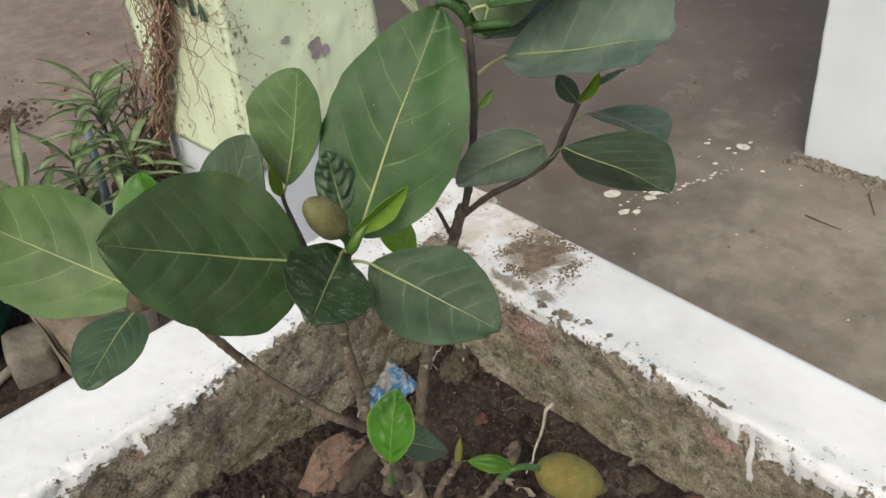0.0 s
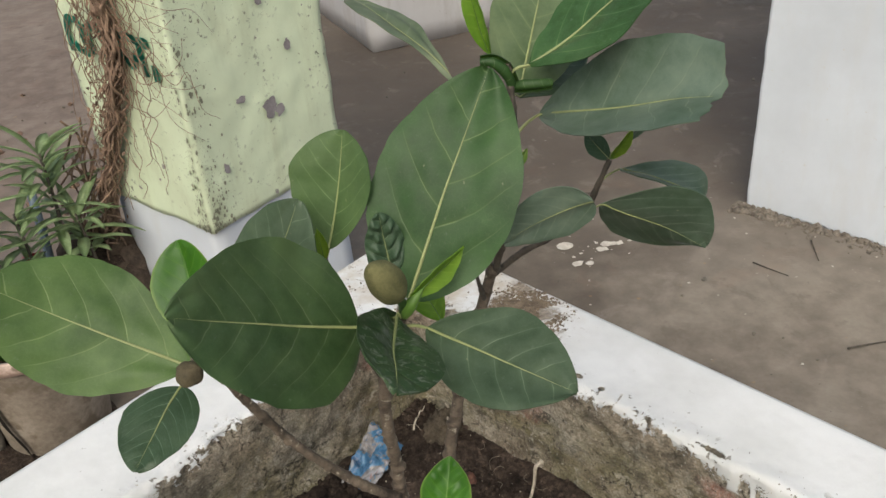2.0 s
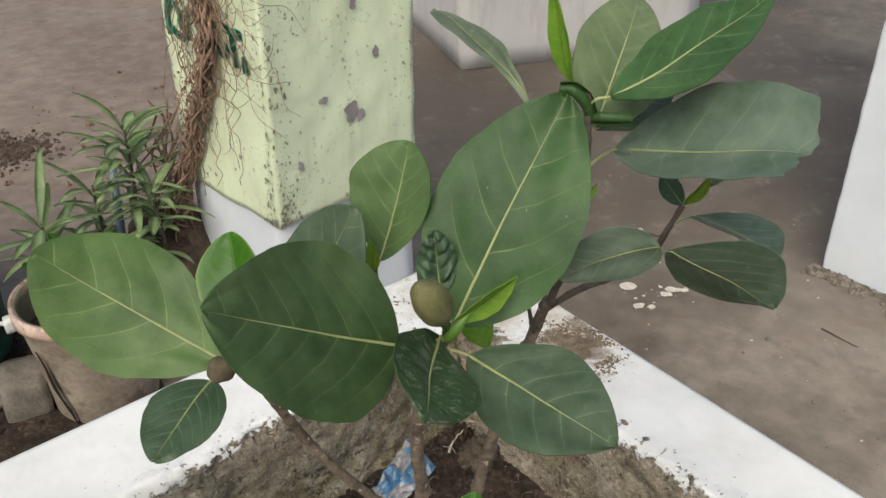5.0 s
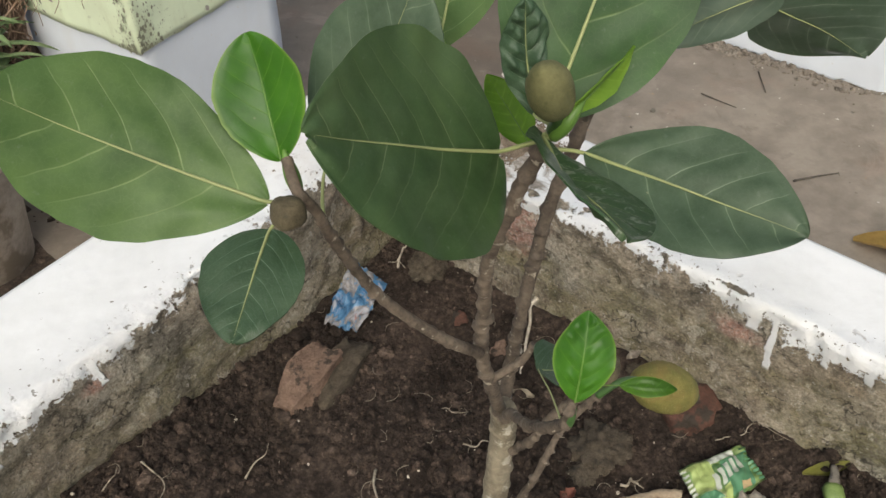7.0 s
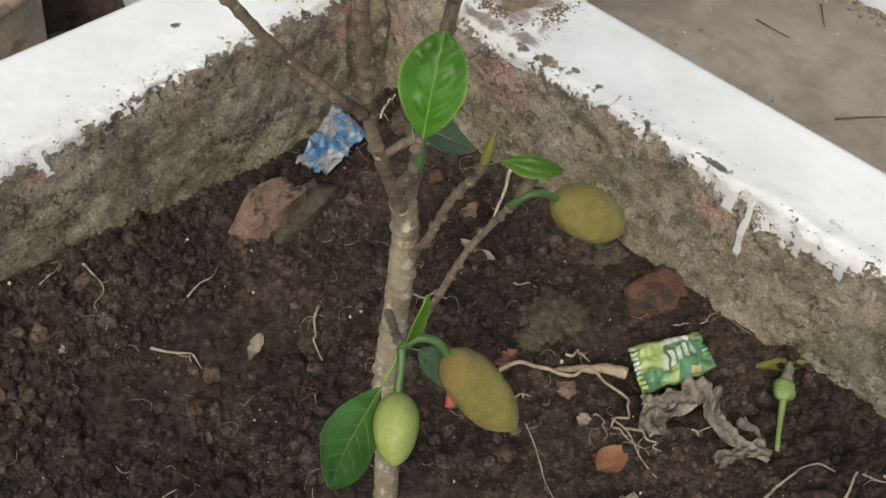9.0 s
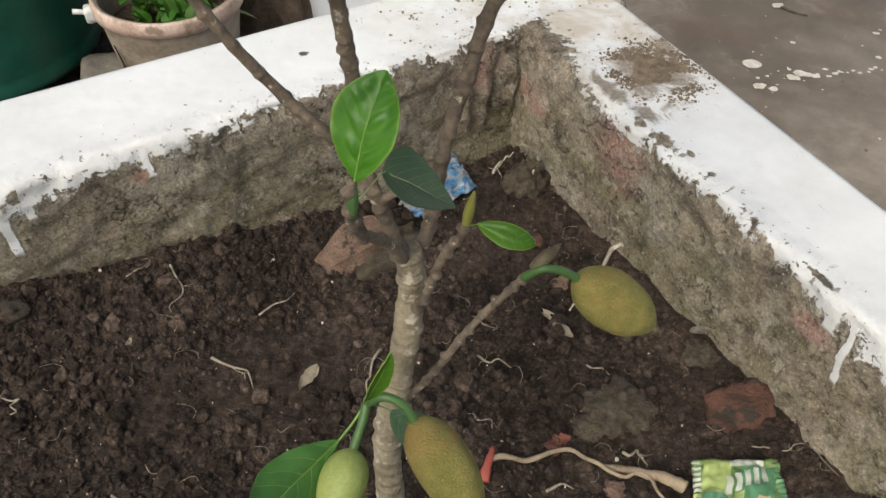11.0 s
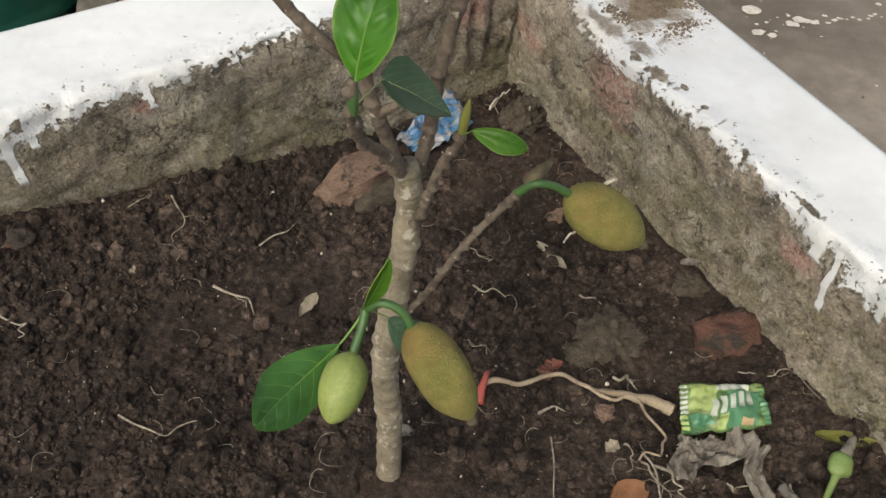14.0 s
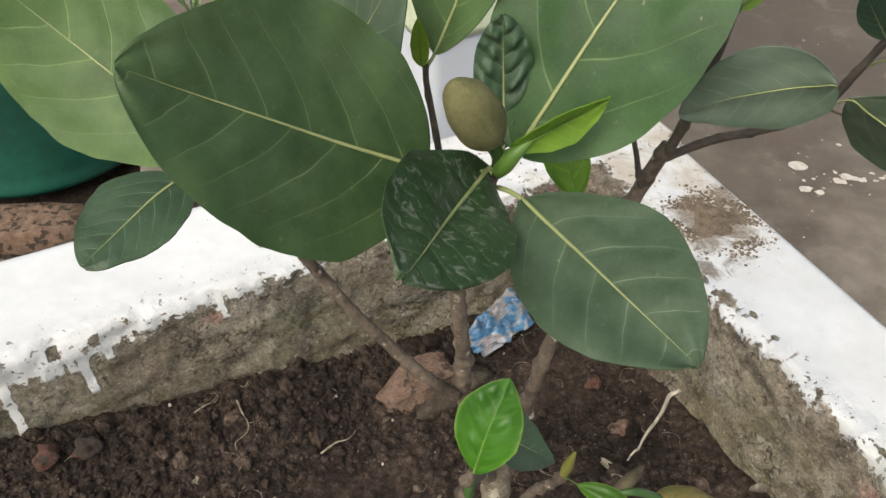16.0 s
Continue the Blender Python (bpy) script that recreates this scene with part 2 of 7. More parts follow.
    white = blend(n, l, calc(n, l, "MULTIPLY", crumbs, ramp(n, l, noise_tex(n, l, ob, 15, 4), (0.48, 0.0), (0.58, 1.0))), white, (0.20, 0.15, 0.105))
    if right:
        grain = calc(n, l, "MULTIPLY_ADD", noise_tex(n, l, ob, 38, 8, 0.78, 0.6), 5.0, -2.5)
        for spot in ((0.218, 0.046, 0.036, 0.020), (0.232, 0.064, 0.022, 0.014), (0.192, 0.084, 0.016, 0.008), (0.264, 0.018, 0.013, 0.006), (0.222, 0.012, 0.022, 0.006)):
            white = blend(n, l, calc(n, l, "MULTIPLY", uv_spot(n, l, along, up, spot, grain, 0.35), 0.85), white, blend(n, l, ramp(n, l, fine, (0.4, 0.0), (0.6, 1.0)), (0.13, 0.095, 0.065), (0.30, 0.245, 0.18)))
    l.new(blend(n, l, mask, cem, white), p.inputs["Base Color"])
    l.new(ramp(n, l, mask, (0.0, 0.95), (1.0, 0.62)), p.inputs["Roughness"])
    rough_h = calc(n, l, "SUBTRACT", calc(n, l, "ADD", calc(n, l, "MULTIPLY", mid, 0.60), calc(n, l, "MULTIPLY", fine, 0.30)), calc(n, l, "MULTIPLY", pit, 0.35))
    lumpy = calc(n, l, "MULTIPLY_ADD", ramp(n, l, up, (0.002, 1.0), (0.022, 0.0)), 0.12, 0.02)
    flat_h = calc(n, l, "ADD", 0.48, calc(n, l, "MULTIPLY", calc(n, l, "ADD", calc(n, l, "MULTIPLY", fine, 0.5), mid), lumpy))
    h = n.new("ShaderNodeMix")
    l.new(mask, h.inputs[0]), l.new(rough_h, h.inputs[2]), l.new(flat_h, h.inputs[3])
    bump(n, l, p, h.outputs[0], 1.0, 0.015)
    return m


VEIN_SLOPE, VEIN_BEND, VEIN_COUNT = 0.62, 1.9, {}


def leaf_material(name, base, vein, count=9.0, gloss=0.42, quilt=0.25, through=0.12, scab=0.0, edge=0.0, veins=0.48, net_tone=0.07):
    """A leaf blade; UV: along from base to tip, across from 0 to 1."""
    m, n, l, p = material(name)
    count *= 1.12
    base = tuple(c * f for c, f in zip(base, (0.78, 0.80, 0.74)))
    VEIN_COUNT[name] = count
    sep = n.new("ShaderNodeSeparateXYZ")
    l.new(coords(n, "UV"), sep.inputs[0])
    u = sep.outputs["X"]
    v = calc(n, l, "MULTIPLY_ADD", sep.outputs["Y"], 2.0, -1.0)
    a = calc(n, l, "ABSOLUTE", v)
    side = calc(n, l, "MULTIPLY", calc(n, l, "GREATER_THAN", v, 0.0), 0.45)
    # distances on the blade in leaf lengths: the side veins leave the midrib at about 50 degrees and bend forward
    shape_uv = n.new("ShaderNodeUVMap")
    shape_uv.uv_map = "Metric"
    shape_sep = n.new("ShaderNodeSeparateXYZ")
    l.new(shape_uv.outputs[0], shape_sep.inputs[0])
    off = calc(n, l, "ABSOLUTE", calc(n, l, "SUBTRACT", shape_sep.outputs["Y"], 0.5))
    ahead = calc(n, l, "MULTIPLY", off, calc(n, l, "MULTIPLY_ADD", off, VEIN_BEND, VEIN_SLOPE))
    s = calc(n, l, "ADD", calc(n, l, "MULTIPLY", calc(n, l, "SUBTRACT", u, ahead), count), side)
    wob = calc(n, l, "MULTIPLY", calc(n, l, "SUBTRACT", noise_tex(n, l, coords(n, "UV"), 3, 2), 0.5), 0.30)
    saw = calc(n, l, "ABSOLUTE", calc(n, l, "SUBTRACT", calc(n, l, "FRACT", calc(n, l, "ADD", s, wob)), 0.5))
    fade = calc(n, l, "MULTIPLY", ramp(n, l, a, (0.15, 1.0), (0.75, 0.5), (0.97, 0.0)), ramp(n, l, noise_tex(n, l, coords(n, "UV"), 5, 3), (0.40, 0.45), (0.58, 1.0)))
    lines = calc(n, l, "MULTIPLY", ramp(n, l, saw, (0.472, 0.0), (0.494, 1.0)), fade)
    net = n.new("ShaderNodeTexVoronoi")
    net.feature, net.inputs["Scale"].default_value = "DISTANCE_TO_EDGE", 46.0
    l.new(shape_uv.outputs[0], net.inputs["Vector"])
    ob = coords(n)
    tone = calc(n, l, "ADD", calc(n, l, "MULTIPLY", noise_tex(n, l, ob, 32, 4, 0.55), 0.7), calc(n, l, "MULTIPLY", noise_tex(n, l, ob, 170, 5, 0.6), 0.3))
    dark = tuple(c * f for c, f in zip(base, (0.56, 0.64, 0.56)))
    light = tuple(min(1, c * f) for c, f in zip(base, (1.48, 1.36, 1.34)))
    col = ramp(n, l, tone, (0.36, dark), (0.52, base), (0.68, light))
    info = n.new("ShaderNodeObjectInfo")
    hsv = n.new("ShaderNodeHueSaturation")
    l.new(calc(n, l, "MULTIPLY_ADD", info.outputs["Random"], 0.03, 0.485), hsv.inputs["Hue"])
    l.new(calc(n, l, "MULTIPLY_ADD", info.outputs["Random"], 0.25, 0.9), hsv.inputs["Value"])
    l.new(col, hsv.inputs["Color"])
    col = blend(n, l, calc(n, l, "MULTIPLY", ramp(n, l, net.outputs["Distance"], (0.0, 1.0), (0.05, 0.0)), net_tone), hsv.outputs["Color"], vein)
    halo = calc(n, l, "MULTIPLY", ramp(n, l, saw, (0.30, 0.0), (0.49, 0.45)), fade)
    col = blend(n, l, halo, col, light)
    col = blend(n, l, calc(n, l, "MULTIPLY", lines, veins), col, vein)
    dust = ramp(n, l, noise_tex(n, l, ob, 420, 4, 0.6), (0.64, 0.0), (0.78, 0.22))
    col = blend(n, l, dust, col, (0.30, 0.32, 0.26))
    film_of_dust = ramp(n, l, noise_tex(n, l, ob, 24, 7, 0.7, 0.4), (0.50, 0.0), (0.72, 0.07))
    col = blend(n, l, film_of_dust, col, (0.30, 0.33, 0.25))
    fleck = ramp(n, l, noise_tex(n, l, ob, 260, 2, 0.5), (0.765, 0.0), (0.80, 0.45))
    col = blend(n, l, fleck, col, (0.36, 0.36, 0.22))
    if edge:
        col = blend(n, l, calc(n, l, "MULTIPLY", ramp(n, l, a, (0.90, 0.0), (1.0, 1.0)), edge), col, (0.34, 0.48, 0.10))
    if scab:
        streak = calc(n, l, "MULTIPLY", ramp(n, l, noise_tex(n, l, ob, 330, 3, 0.5, 1.2), (0.56, 0.0), (0.66, 0.8)), scab)
        col = blend(n, l, streak, col, (0.36, 0.38, 0.32))
    l.new(col, p.inputs["Base Color"])
    p.inputs["Roughness"].default_value = gloss
    p.inputs["Specular IOR Level"].default_value = 0.34
    h = calc(n, l, "ADD", calc(n, l, "MULTIPLY", lines, -0.7), calc(n, l, "MULTIPLY", noise_tex(n, l, ob, 240, 4, 0.6), 0.25))
    bump(n, l, p, h, quilt, 0.0012)
    tr = n.new("ShaderNodeBsdfTranslucent")
    l.new(blend(n, l, 0.6, col, (0.25, 0.42, 0.05)), tr.inputs["Color"])
    mix = n.new("ShaderNodeMixShader")
    mix.inputs[0].default_value = through
    l.new(p.outputs[0], mix.inputs[1]), l.new(tr.outputs[0], mix.inputs[2])
    l.new(mix.outputs[0], n["Material Output"].inputs["Surface"])
    return m


def soil_material():
    m, n, l, p = material("dark_soil")
    v = coords(n)
    big, mid, fine = noise_tex(n, l, v, 13, 6, 0.6), noise_tex(n, l, v, 75, 9, 0.75), noise_tex(n, l, v, 520, 4, 0.75)
    col = ramp(n, l, calc(n, l, "ADD", calc(n, l, "MULTIPLY", big, 0.38), calc(n, l, "ADD", calc(n, l, "MULTIPLY", mid, 0.44), calc(n, l, "MULTIPLY", fine, 0.18))),
               (0.36, (0.012, 0.0084, 0.0064)), (0.47, (0.040, 0.0285, 0.0222)), (0.54, (0.073, 0.0530, 0.0415)), (0.64, (0.134, 0.100, 0.079)))
    clay = ramp(n, l, noise_tex(n, l, v, 9, 6, 0.6), (0.5, 0.0), (0.66, 0.45))
    col = blend(n, l, clay, col, (0.060, 0.043, 0.032))
    col = blend(n, l, ramp(n, l, noise_tex(n, l, v, 300, 2, 0.5), (0.71, 0.0), (0.76, 0.6)), col, (0.24, 0.205, 0.165))
    isl = n.new("ShaderNodeNewGeometry")
    hsv = n.new("ShaderNodeHueSaturation")
    l.new(calc(n, l, "MULTIPLY", calc(n, l, "MULTIPLY_ADD", isl.outputs["Random Per Island"], 1.15, 0.50), ramp(n, l, noise_tex(n, l, v, 170, 5, 0.7), (0.34, 0.55), (0.50, 1.0), (0.68, 1.75))), hsv.inputs["Value"])
    l.new(col, hsv.inputs["Color"])
    l.new(hsv.outputs["Color"], p.inputs["Base Color"])
    p.inputs["Roughness"].default_value = 0.93
    p.inputs["Specular IOR Level"].default_value = 0.25
    bump(n, l, p, calc(n, l, "ADD", calc(n, l, "MULTIPLY", mid, 0.55), calc(n, l, "MULTIPLY", fine, 0.45)), 1.0, 0.006)
    return m


def yard_material():
    m, n, l, p = material("worn_concrete_floor")
    v = coords(n)
    big, mid, fine = noise_tex(n, l, v, 1.6, 6, 0.6), noise_tex(n, l, v, 14, 8, 0.65), noise_tex(n, l, v, 160, 5, 0.7)
    col = ramp(n, l, calc(n, l, "ADD", calc(n, l, "MULTIPLY", big, 0.55), calc(n, l, "MULTIPLY", mid, 0.45)),
               (0.40, (0.114, 0.093, 0.073)), (0.5, (0.186, 0.156, 0.126)), (0.61, (0.270, 0.234, 0.194)))
    red = ramp(n, l, noise_tex(n, l, v, 4.5, 4, 0.6), (0.58, 0.0), (0.74, 0.30))
    col = blend(n, l, red, col, (0.26, 0.14, 0.09))
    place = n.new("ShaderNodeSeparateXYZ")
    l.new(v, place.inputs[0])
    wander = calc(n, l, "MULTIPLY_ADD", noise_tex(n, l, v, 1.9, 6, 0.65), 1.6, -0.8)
    # shade between the white pillar and the back wall, painted into the floor colour
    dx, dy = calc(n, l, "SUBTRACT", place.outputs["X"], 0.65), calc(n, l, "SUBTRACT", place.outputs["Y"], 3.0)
    from_shade = calc(n, l, "ADD", calc(n, l, "SQRT", calc(n, l, "ADD", calc(n, l, "MULTIPLY", dx, dx), calc(n, l, "MULTIPLY", dy, dy))), wander)
    col = blend(n, l, ramp(n, l, calc(n, l, "MULTIPLY", from_shade, 0.5), (0.36, 0.62), (0.80, 0.0)), col, (0.085, 0.068, 0.056))
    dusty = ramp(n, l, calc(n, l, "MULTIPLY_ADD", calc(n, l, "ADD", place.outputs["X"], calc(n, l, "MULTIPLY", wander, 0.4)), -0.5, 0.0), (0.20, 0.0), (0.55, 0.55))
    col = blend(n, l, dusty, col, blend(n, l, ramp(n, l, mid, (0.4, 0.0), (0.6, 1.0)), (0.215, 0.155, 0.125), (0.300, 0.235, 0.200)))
    ochre = ramp(n, l, noise_tex(n, l, v, 26, 3, 0.5), (0.72, 0.0), (0.76, 0.6))
    col = blend(n, l, calc(n, l, "MULTIPLY", ochre, 0.6), col, (0.40, 0.24, 0.09))
    blot = noise_tex(n, l, v, 7.5, 8, 0.72, 0.5)
    col = blend(n, l, ramp(n, l, blot, (0.56, 0.0), (0.64, 0.35)), col, (0.300, 0.262, 0.225))
    col = blend(n, l, ramp(n, l, blot, (0.36, 0.40), (0.44, 0.0)), col, (0.105, 0.080, 0.062))
    pale_dot = ramp(n, l, noise_tex(n, l, v, 62, 2, 0.5), (0.755, 0.0), (0.775, 0.75))
    col = blend(n, l, pale_dot, col, (0.44, 0.41, 0.37))
    grit = ramp(n, l, noise_tex(n, l, v, 95, 2, 0.5), (0.76, 0.0), (0.79, 0.7))
    col = blend(n, l, grit, col, (0.05, 0.042, 0.036))
    l.new(col, p.inputs["Base Color"])
    l.new(ramp(n, l, mid, (0.3, 0.5), (0.7, 0.85)), p.inputs["Roughness"])
    bump(n, l, p, calc(n, l, "ADD", calc(n, l, "MULTIPLY", mid, 0.4), calc(n, l, "MULTIPLY", fine, 0.6)), 0.3, 0.004)
    return m


def flaking_paint(name, colour, under, grime, streaks=0.5, hole=0.70):
    m, n, l, p = material(name)
    v = coords(n)
    fl = n.new("ShaderNodeMapping")
    fl.inputs["Scale"].default_value = (1.0, 1.0, 0.25)
    l.new(v, fl.inputs["Vector"])
    wash = noise_tex(n, l, v, 3.0, 6, 0.6)
    run = noise_tex(n, l, fl.outputs[0], 14, 6, 0.65)
    col = ramp(n, l, wash, (0.3, tuple(c * 0.86 for c in colour)), (0.6, colour))
    col = blend(n, l, calc(n, l, "MULTIPLY", ramp(n, l, run, (0.5, 0.0), (0.75, 1.0)), streaks), col, grime)
    col = blend(n, l, ramp(n, l, noise_tex(n, l, v, 60, 4, 0.6), (0.68, 0.0), (0.73, 0.75)), col, grime)
    chips = ramp(n, l, noise_tex(n, l, v, 17, 5, 0.55), (hole, 0.0), (hole + 0.012, 1.0))
    l.new(blend(n, l, chips, col, under), p.inputs["Base Color"])
    p.inputs["Roughness"].default_value = 0.75
    bump(n, l, p, calc(n, l, "SUBTRACT", calc(n, l, "MULTIPLY", noise_tex(n, l, v, 40, 6), 0.3), chips), 0.5, 0.004)
    return m


def plain(name, colour, roughness=0.6, specular=0.5):
    m, n, l, p = material(name)
    v = coords(n)
    tone = noise_tex(n, l, v, 60, 5, 0.6)
    l.new(ramp(n, l, tone, (0.3, tuple(c * 0.78 for c in colour)), (0.7, tuple(min(1, c * 1.15) for c in colour))), p.inputs["Base Color"])
    p.inputs["Roughness"].default_value, p.inputs["Specular IOR Level"].default_value = roughness, specular
    bump(n, l, p, tone, 0.15, 0.002)
    return m


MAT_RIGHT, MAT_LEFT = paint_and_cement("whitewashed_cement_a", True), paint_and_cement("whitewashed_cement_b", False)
MAT_WHITE = mottled("worn_white_paint", (0.34, 0.30, 0.26), (0.62, 0.60, 0.56), 60, 0.8, 0.3, 0.001, 5.0)
MAT_SOIL, MAT_YARD = soil_material(), yard_material()
MAT_MUD = mottled("dried_mud", (0.10, 0.075, 0.052), (0.26, 0.205, 0.15), 120, 0.95, 0.5, 0.001, 5.0)
MAT_PILLAR_GREEN = flaking_paint("pale_green_limewash", (0.70, 0.79, 0.58), (0.26, 0.23, 0.23), (0.33, 0.34, 0.20), 0.45, 0.69)
_n, _l = MAT_PILLAR_GREEN.node_tree.nodes, MAT_PILLAR_GREEN.node_tree.links
_base = _n["Principled BSDF"].inputs["Base Color"]
_spot = calc(_n, _l, "MULTIPLY", ramp(_n, _l, noise_tex(_n, _l, coords(_n), 95, 4, 0.6, 0.4), (0.60, 0.0), (0.68, 0.9)), ramp(_n, _l, noise_tex(_n, _l, coords(_n), 7, 5, 0.65), (0.44, 0.0), (0.60, 1.0)))
_l.new(blend(_n, _l, _spot, _base.links[0].from_socket, (0.070, 0.072, 0.050)), _base)
_wash = ramp(_n, _l, noise_tex(_n, _l, coords(_n), 5, 7, 0.7, 0.5), (0.48, 0.0), (0.68, 0.34))
_l.new(blend(_n, _l, _wash, _base.links[0].from_socket, (0.50, 0.53, 0.37)), _base)
MAT_PILLAR_WHITE = flaking_paint("white_limewash", (0.665, 0.712, 0.790), (0.42, 0.42, 0.42), (0.58, 0.58, 0.58), 0.30, 0.80)
MAT_LEAF = leaf_material("leaf_green", (0.043, 0.096, 0.026), (0.25, 0.33, 0.15), 4.6, 0.5)
MAT_LEAF_DEEP = leaf_material("leaf_deep_green", (0.063, 0.104, 0.042), (0.23, 0.29, 0.15), 5.6, 0.46)
MAT_LEAF_PALE = leaf_material("leaf_pale_green", (0.110, 0.190, 0.062), (0.34, 0.43, 0.20), 4.6, 0.5, through=0.18)
MAT_LEAF_UPRIGHT = leaf_material("leaf_clear_green", (0.105, 0.190, 0.075), (0.36, 0.45, 0.22), 4.8, 0.48, through=0.12)
MAT_LEAF_DULL = leaf_material("leaf_bluish_green", (0.090, 0.142, 0.092), (0.27, 0.34, 0.22), 4.8, 0.42)
MAT_LEAF_DARK = leaf_material("leaf_dark_glossy", (0.060, 0.112, 0.066), (0.30, 0.40, 0.28), 6.0, 0.44, 0.6, veins=0.7, net_tone=0.18)
MAT_LEAF_SCAB = leaf_material("leaf_dark_streaked", (0.045, 0.088, 0.040), (0.26, 0.34, 0.13), 7.0, 0.4, 0.5, scab=0.6)
MAT_LEAF_YOUNG = leaf_material("leaf_young_bright", (0.060, 0.176, 0.016), (0.24, 0.42, 0.07), 5.0, 0.40, 0.35, 0.2, edge=0.40, veins=0.30)
MAT_LEAF_DUSTY = leaf_material("leaf_dusty_grey_green", (0.19, 0.24, 0.17), (0.34, 0.40, 0.28), 4.8, 0.5, through=0.2)
MAT_LEAF_GREY = leaf_material("leaf_grey_green", (0.150, 0.205, 0.168), (0.29, 0.36, 0.25), 4.8, 0.36)
MAT_LEAF_GLOSSY = leaf_material("leaf_glossy_green", (0.066, 0.160, 0.062), (0.32, 0.46, 0.17), 5.0, 0.26, 0.5)
MAT_LEAF_FRESH = leaf_material("leaf_fresh_green", (0.055, 0.140, 0.032), (0.28, 0.42, 0.14), 6.0, 0.28, 0.6, veins=0.5)
MAT_LEAF_YELLOWED = leaf_material("leaf_yellowing", (0.190, 0.270, 0.150), (0.36, 0.42, 0.18), 4.8, 0.5, through=0.18)
MAT_LEAF_TENDER = leaf_material("leaf_tender_yellow_green", (0.240, 0.420, 0.050), (0.40, 0.54, 0.13), 6.0, 0.45, 0.2, 0.35)
MAT_LEAF_LIME = leaf_material("leaf_lime_green", (0.23, 0.43, 0.04), (0.36, 0.54, 0.12), 6.0, 0.4, 0.2, 0.45)
MAT_RIB = plain("leaf_rib", (0.33, 0.37, 0.16), 0.55)
MAT_RIB_GREEN = plain("green_stalk", (0.13, 0.25, 0.045), 0.45)
MAT_OLIVE_BUD = plain("olive_bud", (0.20, 0.20, 0.045), 0.6)
MAT_STALK = plain("dark_green_stalk", (0.050, 0.112, 0.030), 0.5)
MAT_BARK = mottled("sapling_bark", (0.055, 0.041, 0.031), (0.215, 0.170, 0.128), 80, 0.85, 0.8, 0.0015, 5.0, (190, 0.62, (0.44, 0.39, 0.31)))
MAT_BARK_GREEN = mottled("trunk_bark", (0.155, 0.130, 0.088), (0.355, 0.305, 0.220), 60, 0.85, 0.9, 0.0020, 6.0, (150, 0.58, (0.46, 0.42, 0.34)))
MAT_BARK_DARK = mottled("dark_twig_bark", (0.040, 0.034, 0.028), (0.120, 0.100, 0.078), 70, 0.8, 0.5, 0.0012, 6.0)
MAT_FRUIT = mottled("fruit_rough_skin", (0.150, 0.150, 0.032), (0.285, 0.240, 0.068), 120, 0.85, 1.0, 0.0016, 9.0, (1100, 0.62, (0.36, 0.31, 0.130)))
_n, _l = MAT_FRUIT.node_tree.nodes, MAT_FRUIT.node_tree.links
_base = _n["Principled BSDF"].inputs["Base Color"]
_rust = ramp(_n, _l, noise_tex(_n, _l, coords(_n), 30, 6, 0.7, 0.6), (0.48, 0.0), (0.66, 0.65))
_l.new(blend(_n, _l, _rust, _base.links[0].from_socket, (0.225, 0.125, 0.042)), _base)
MAT_FRUIT_GREEN = mottled("fruit_green_skin", (0.165, 0.215, 0.055), (0.270, 0.310, 0.085), 80, 0.55, 0.4, 0.0008, 8.0)
MAT_BUD_GREEN = mottled("bud_green_skin", (0.120, 0.190, 0.050), (0.215, 0.290, 0.095), 80, 0.6, 0.4, 0.0008, 8.0)
MAT_FRUIT_FUZZ = mottled("fruit_downy_skin", (0.105, 0.105, 0.040), (0.190, 0.180, 0.080), 110, 0.9, 0.6, 0.0008, 9.0)
MAT_BUD = mottled("brown_bud", (0.050, 0.042, 0.024), (0.130, 0.105, 0.060), 160, 0.8, 0.7, 0.001, 5.0)
MAT_BRICK = mottled("broken_brick", (0.070, 0.036, 0.026), (0.185, 0.085, 0.058), 60, 0.9, 0.9, 0.004, 7.0, (55, 0.53, (0.055, 0.042, 0.032)))
MAT_BRICK_PALE = mottled("pale_brick", (0.160, 0.098, 0.070), (0.400, 0.270, 0.195), 70, 0.9, 1.0, 0.006, 6.0, (55, 0.53, (0.075, 0.055, 0.040)))
MAT_ROOT = mottled("dry_root", (0.22, 0.160, 0.105), (0.43, 0.345, 0.245), 90, 0.85, 0.5, 0.001, 5.0)
MAT_ROOT_PALE = mottled("pale_rootlet", (0.15, 0.120, 0.085), (0.42, 0.370, 0.29), 120, 0.85, 0.4, 0.0008, 4.0)
MAT_ROOT_WHITE = mottled("white_rootlet", (0.34, 0.29, 0.22), (0.66, 0.60, 0.50), 120, 0.85, 0.4, 0.0008, 4.0)
MAT_STONE = mottled("grey_stone", (0.11, 0.10, 0.085), (0.24, 0.215, 0.18), 30, 0.9, 0.8, 0.004, 6.0)
MAT_RUBBLE = mottled("mortar_crumbs", (0.075, 0.060, 0.047), (0.265, 0.232, 0.195), 60, 0.95, 0.5, 0.003, 5.0)
MAT_PAPER = mottled("muddy_paper", (0.17, 0.138, 0.108), (0.60, 0.545, 0.470), 42, 0.85, 0.4, 0.002, 5.0)


# ---- mesh helpers ----
def mesh_object(name, bm, mat, smooth=True):
    me = bpy.data.meshes.new(name)
    bm.to_mesh(me)
    bm.free()
    me.materials.append(mat)
    if smooth:
        for f in me.polygons:
            f.use_smooth = True
    return new(name, me)


def part(name, bm, mat, parent, label="", smooth=True):
    ob = mesh_object(name, bm, mat, smooth)
    ob.parent = parent
    ob.matrix_parent_inverse = parent.matrix_world.inverted()
    return tagged(ob, label) if label else ob


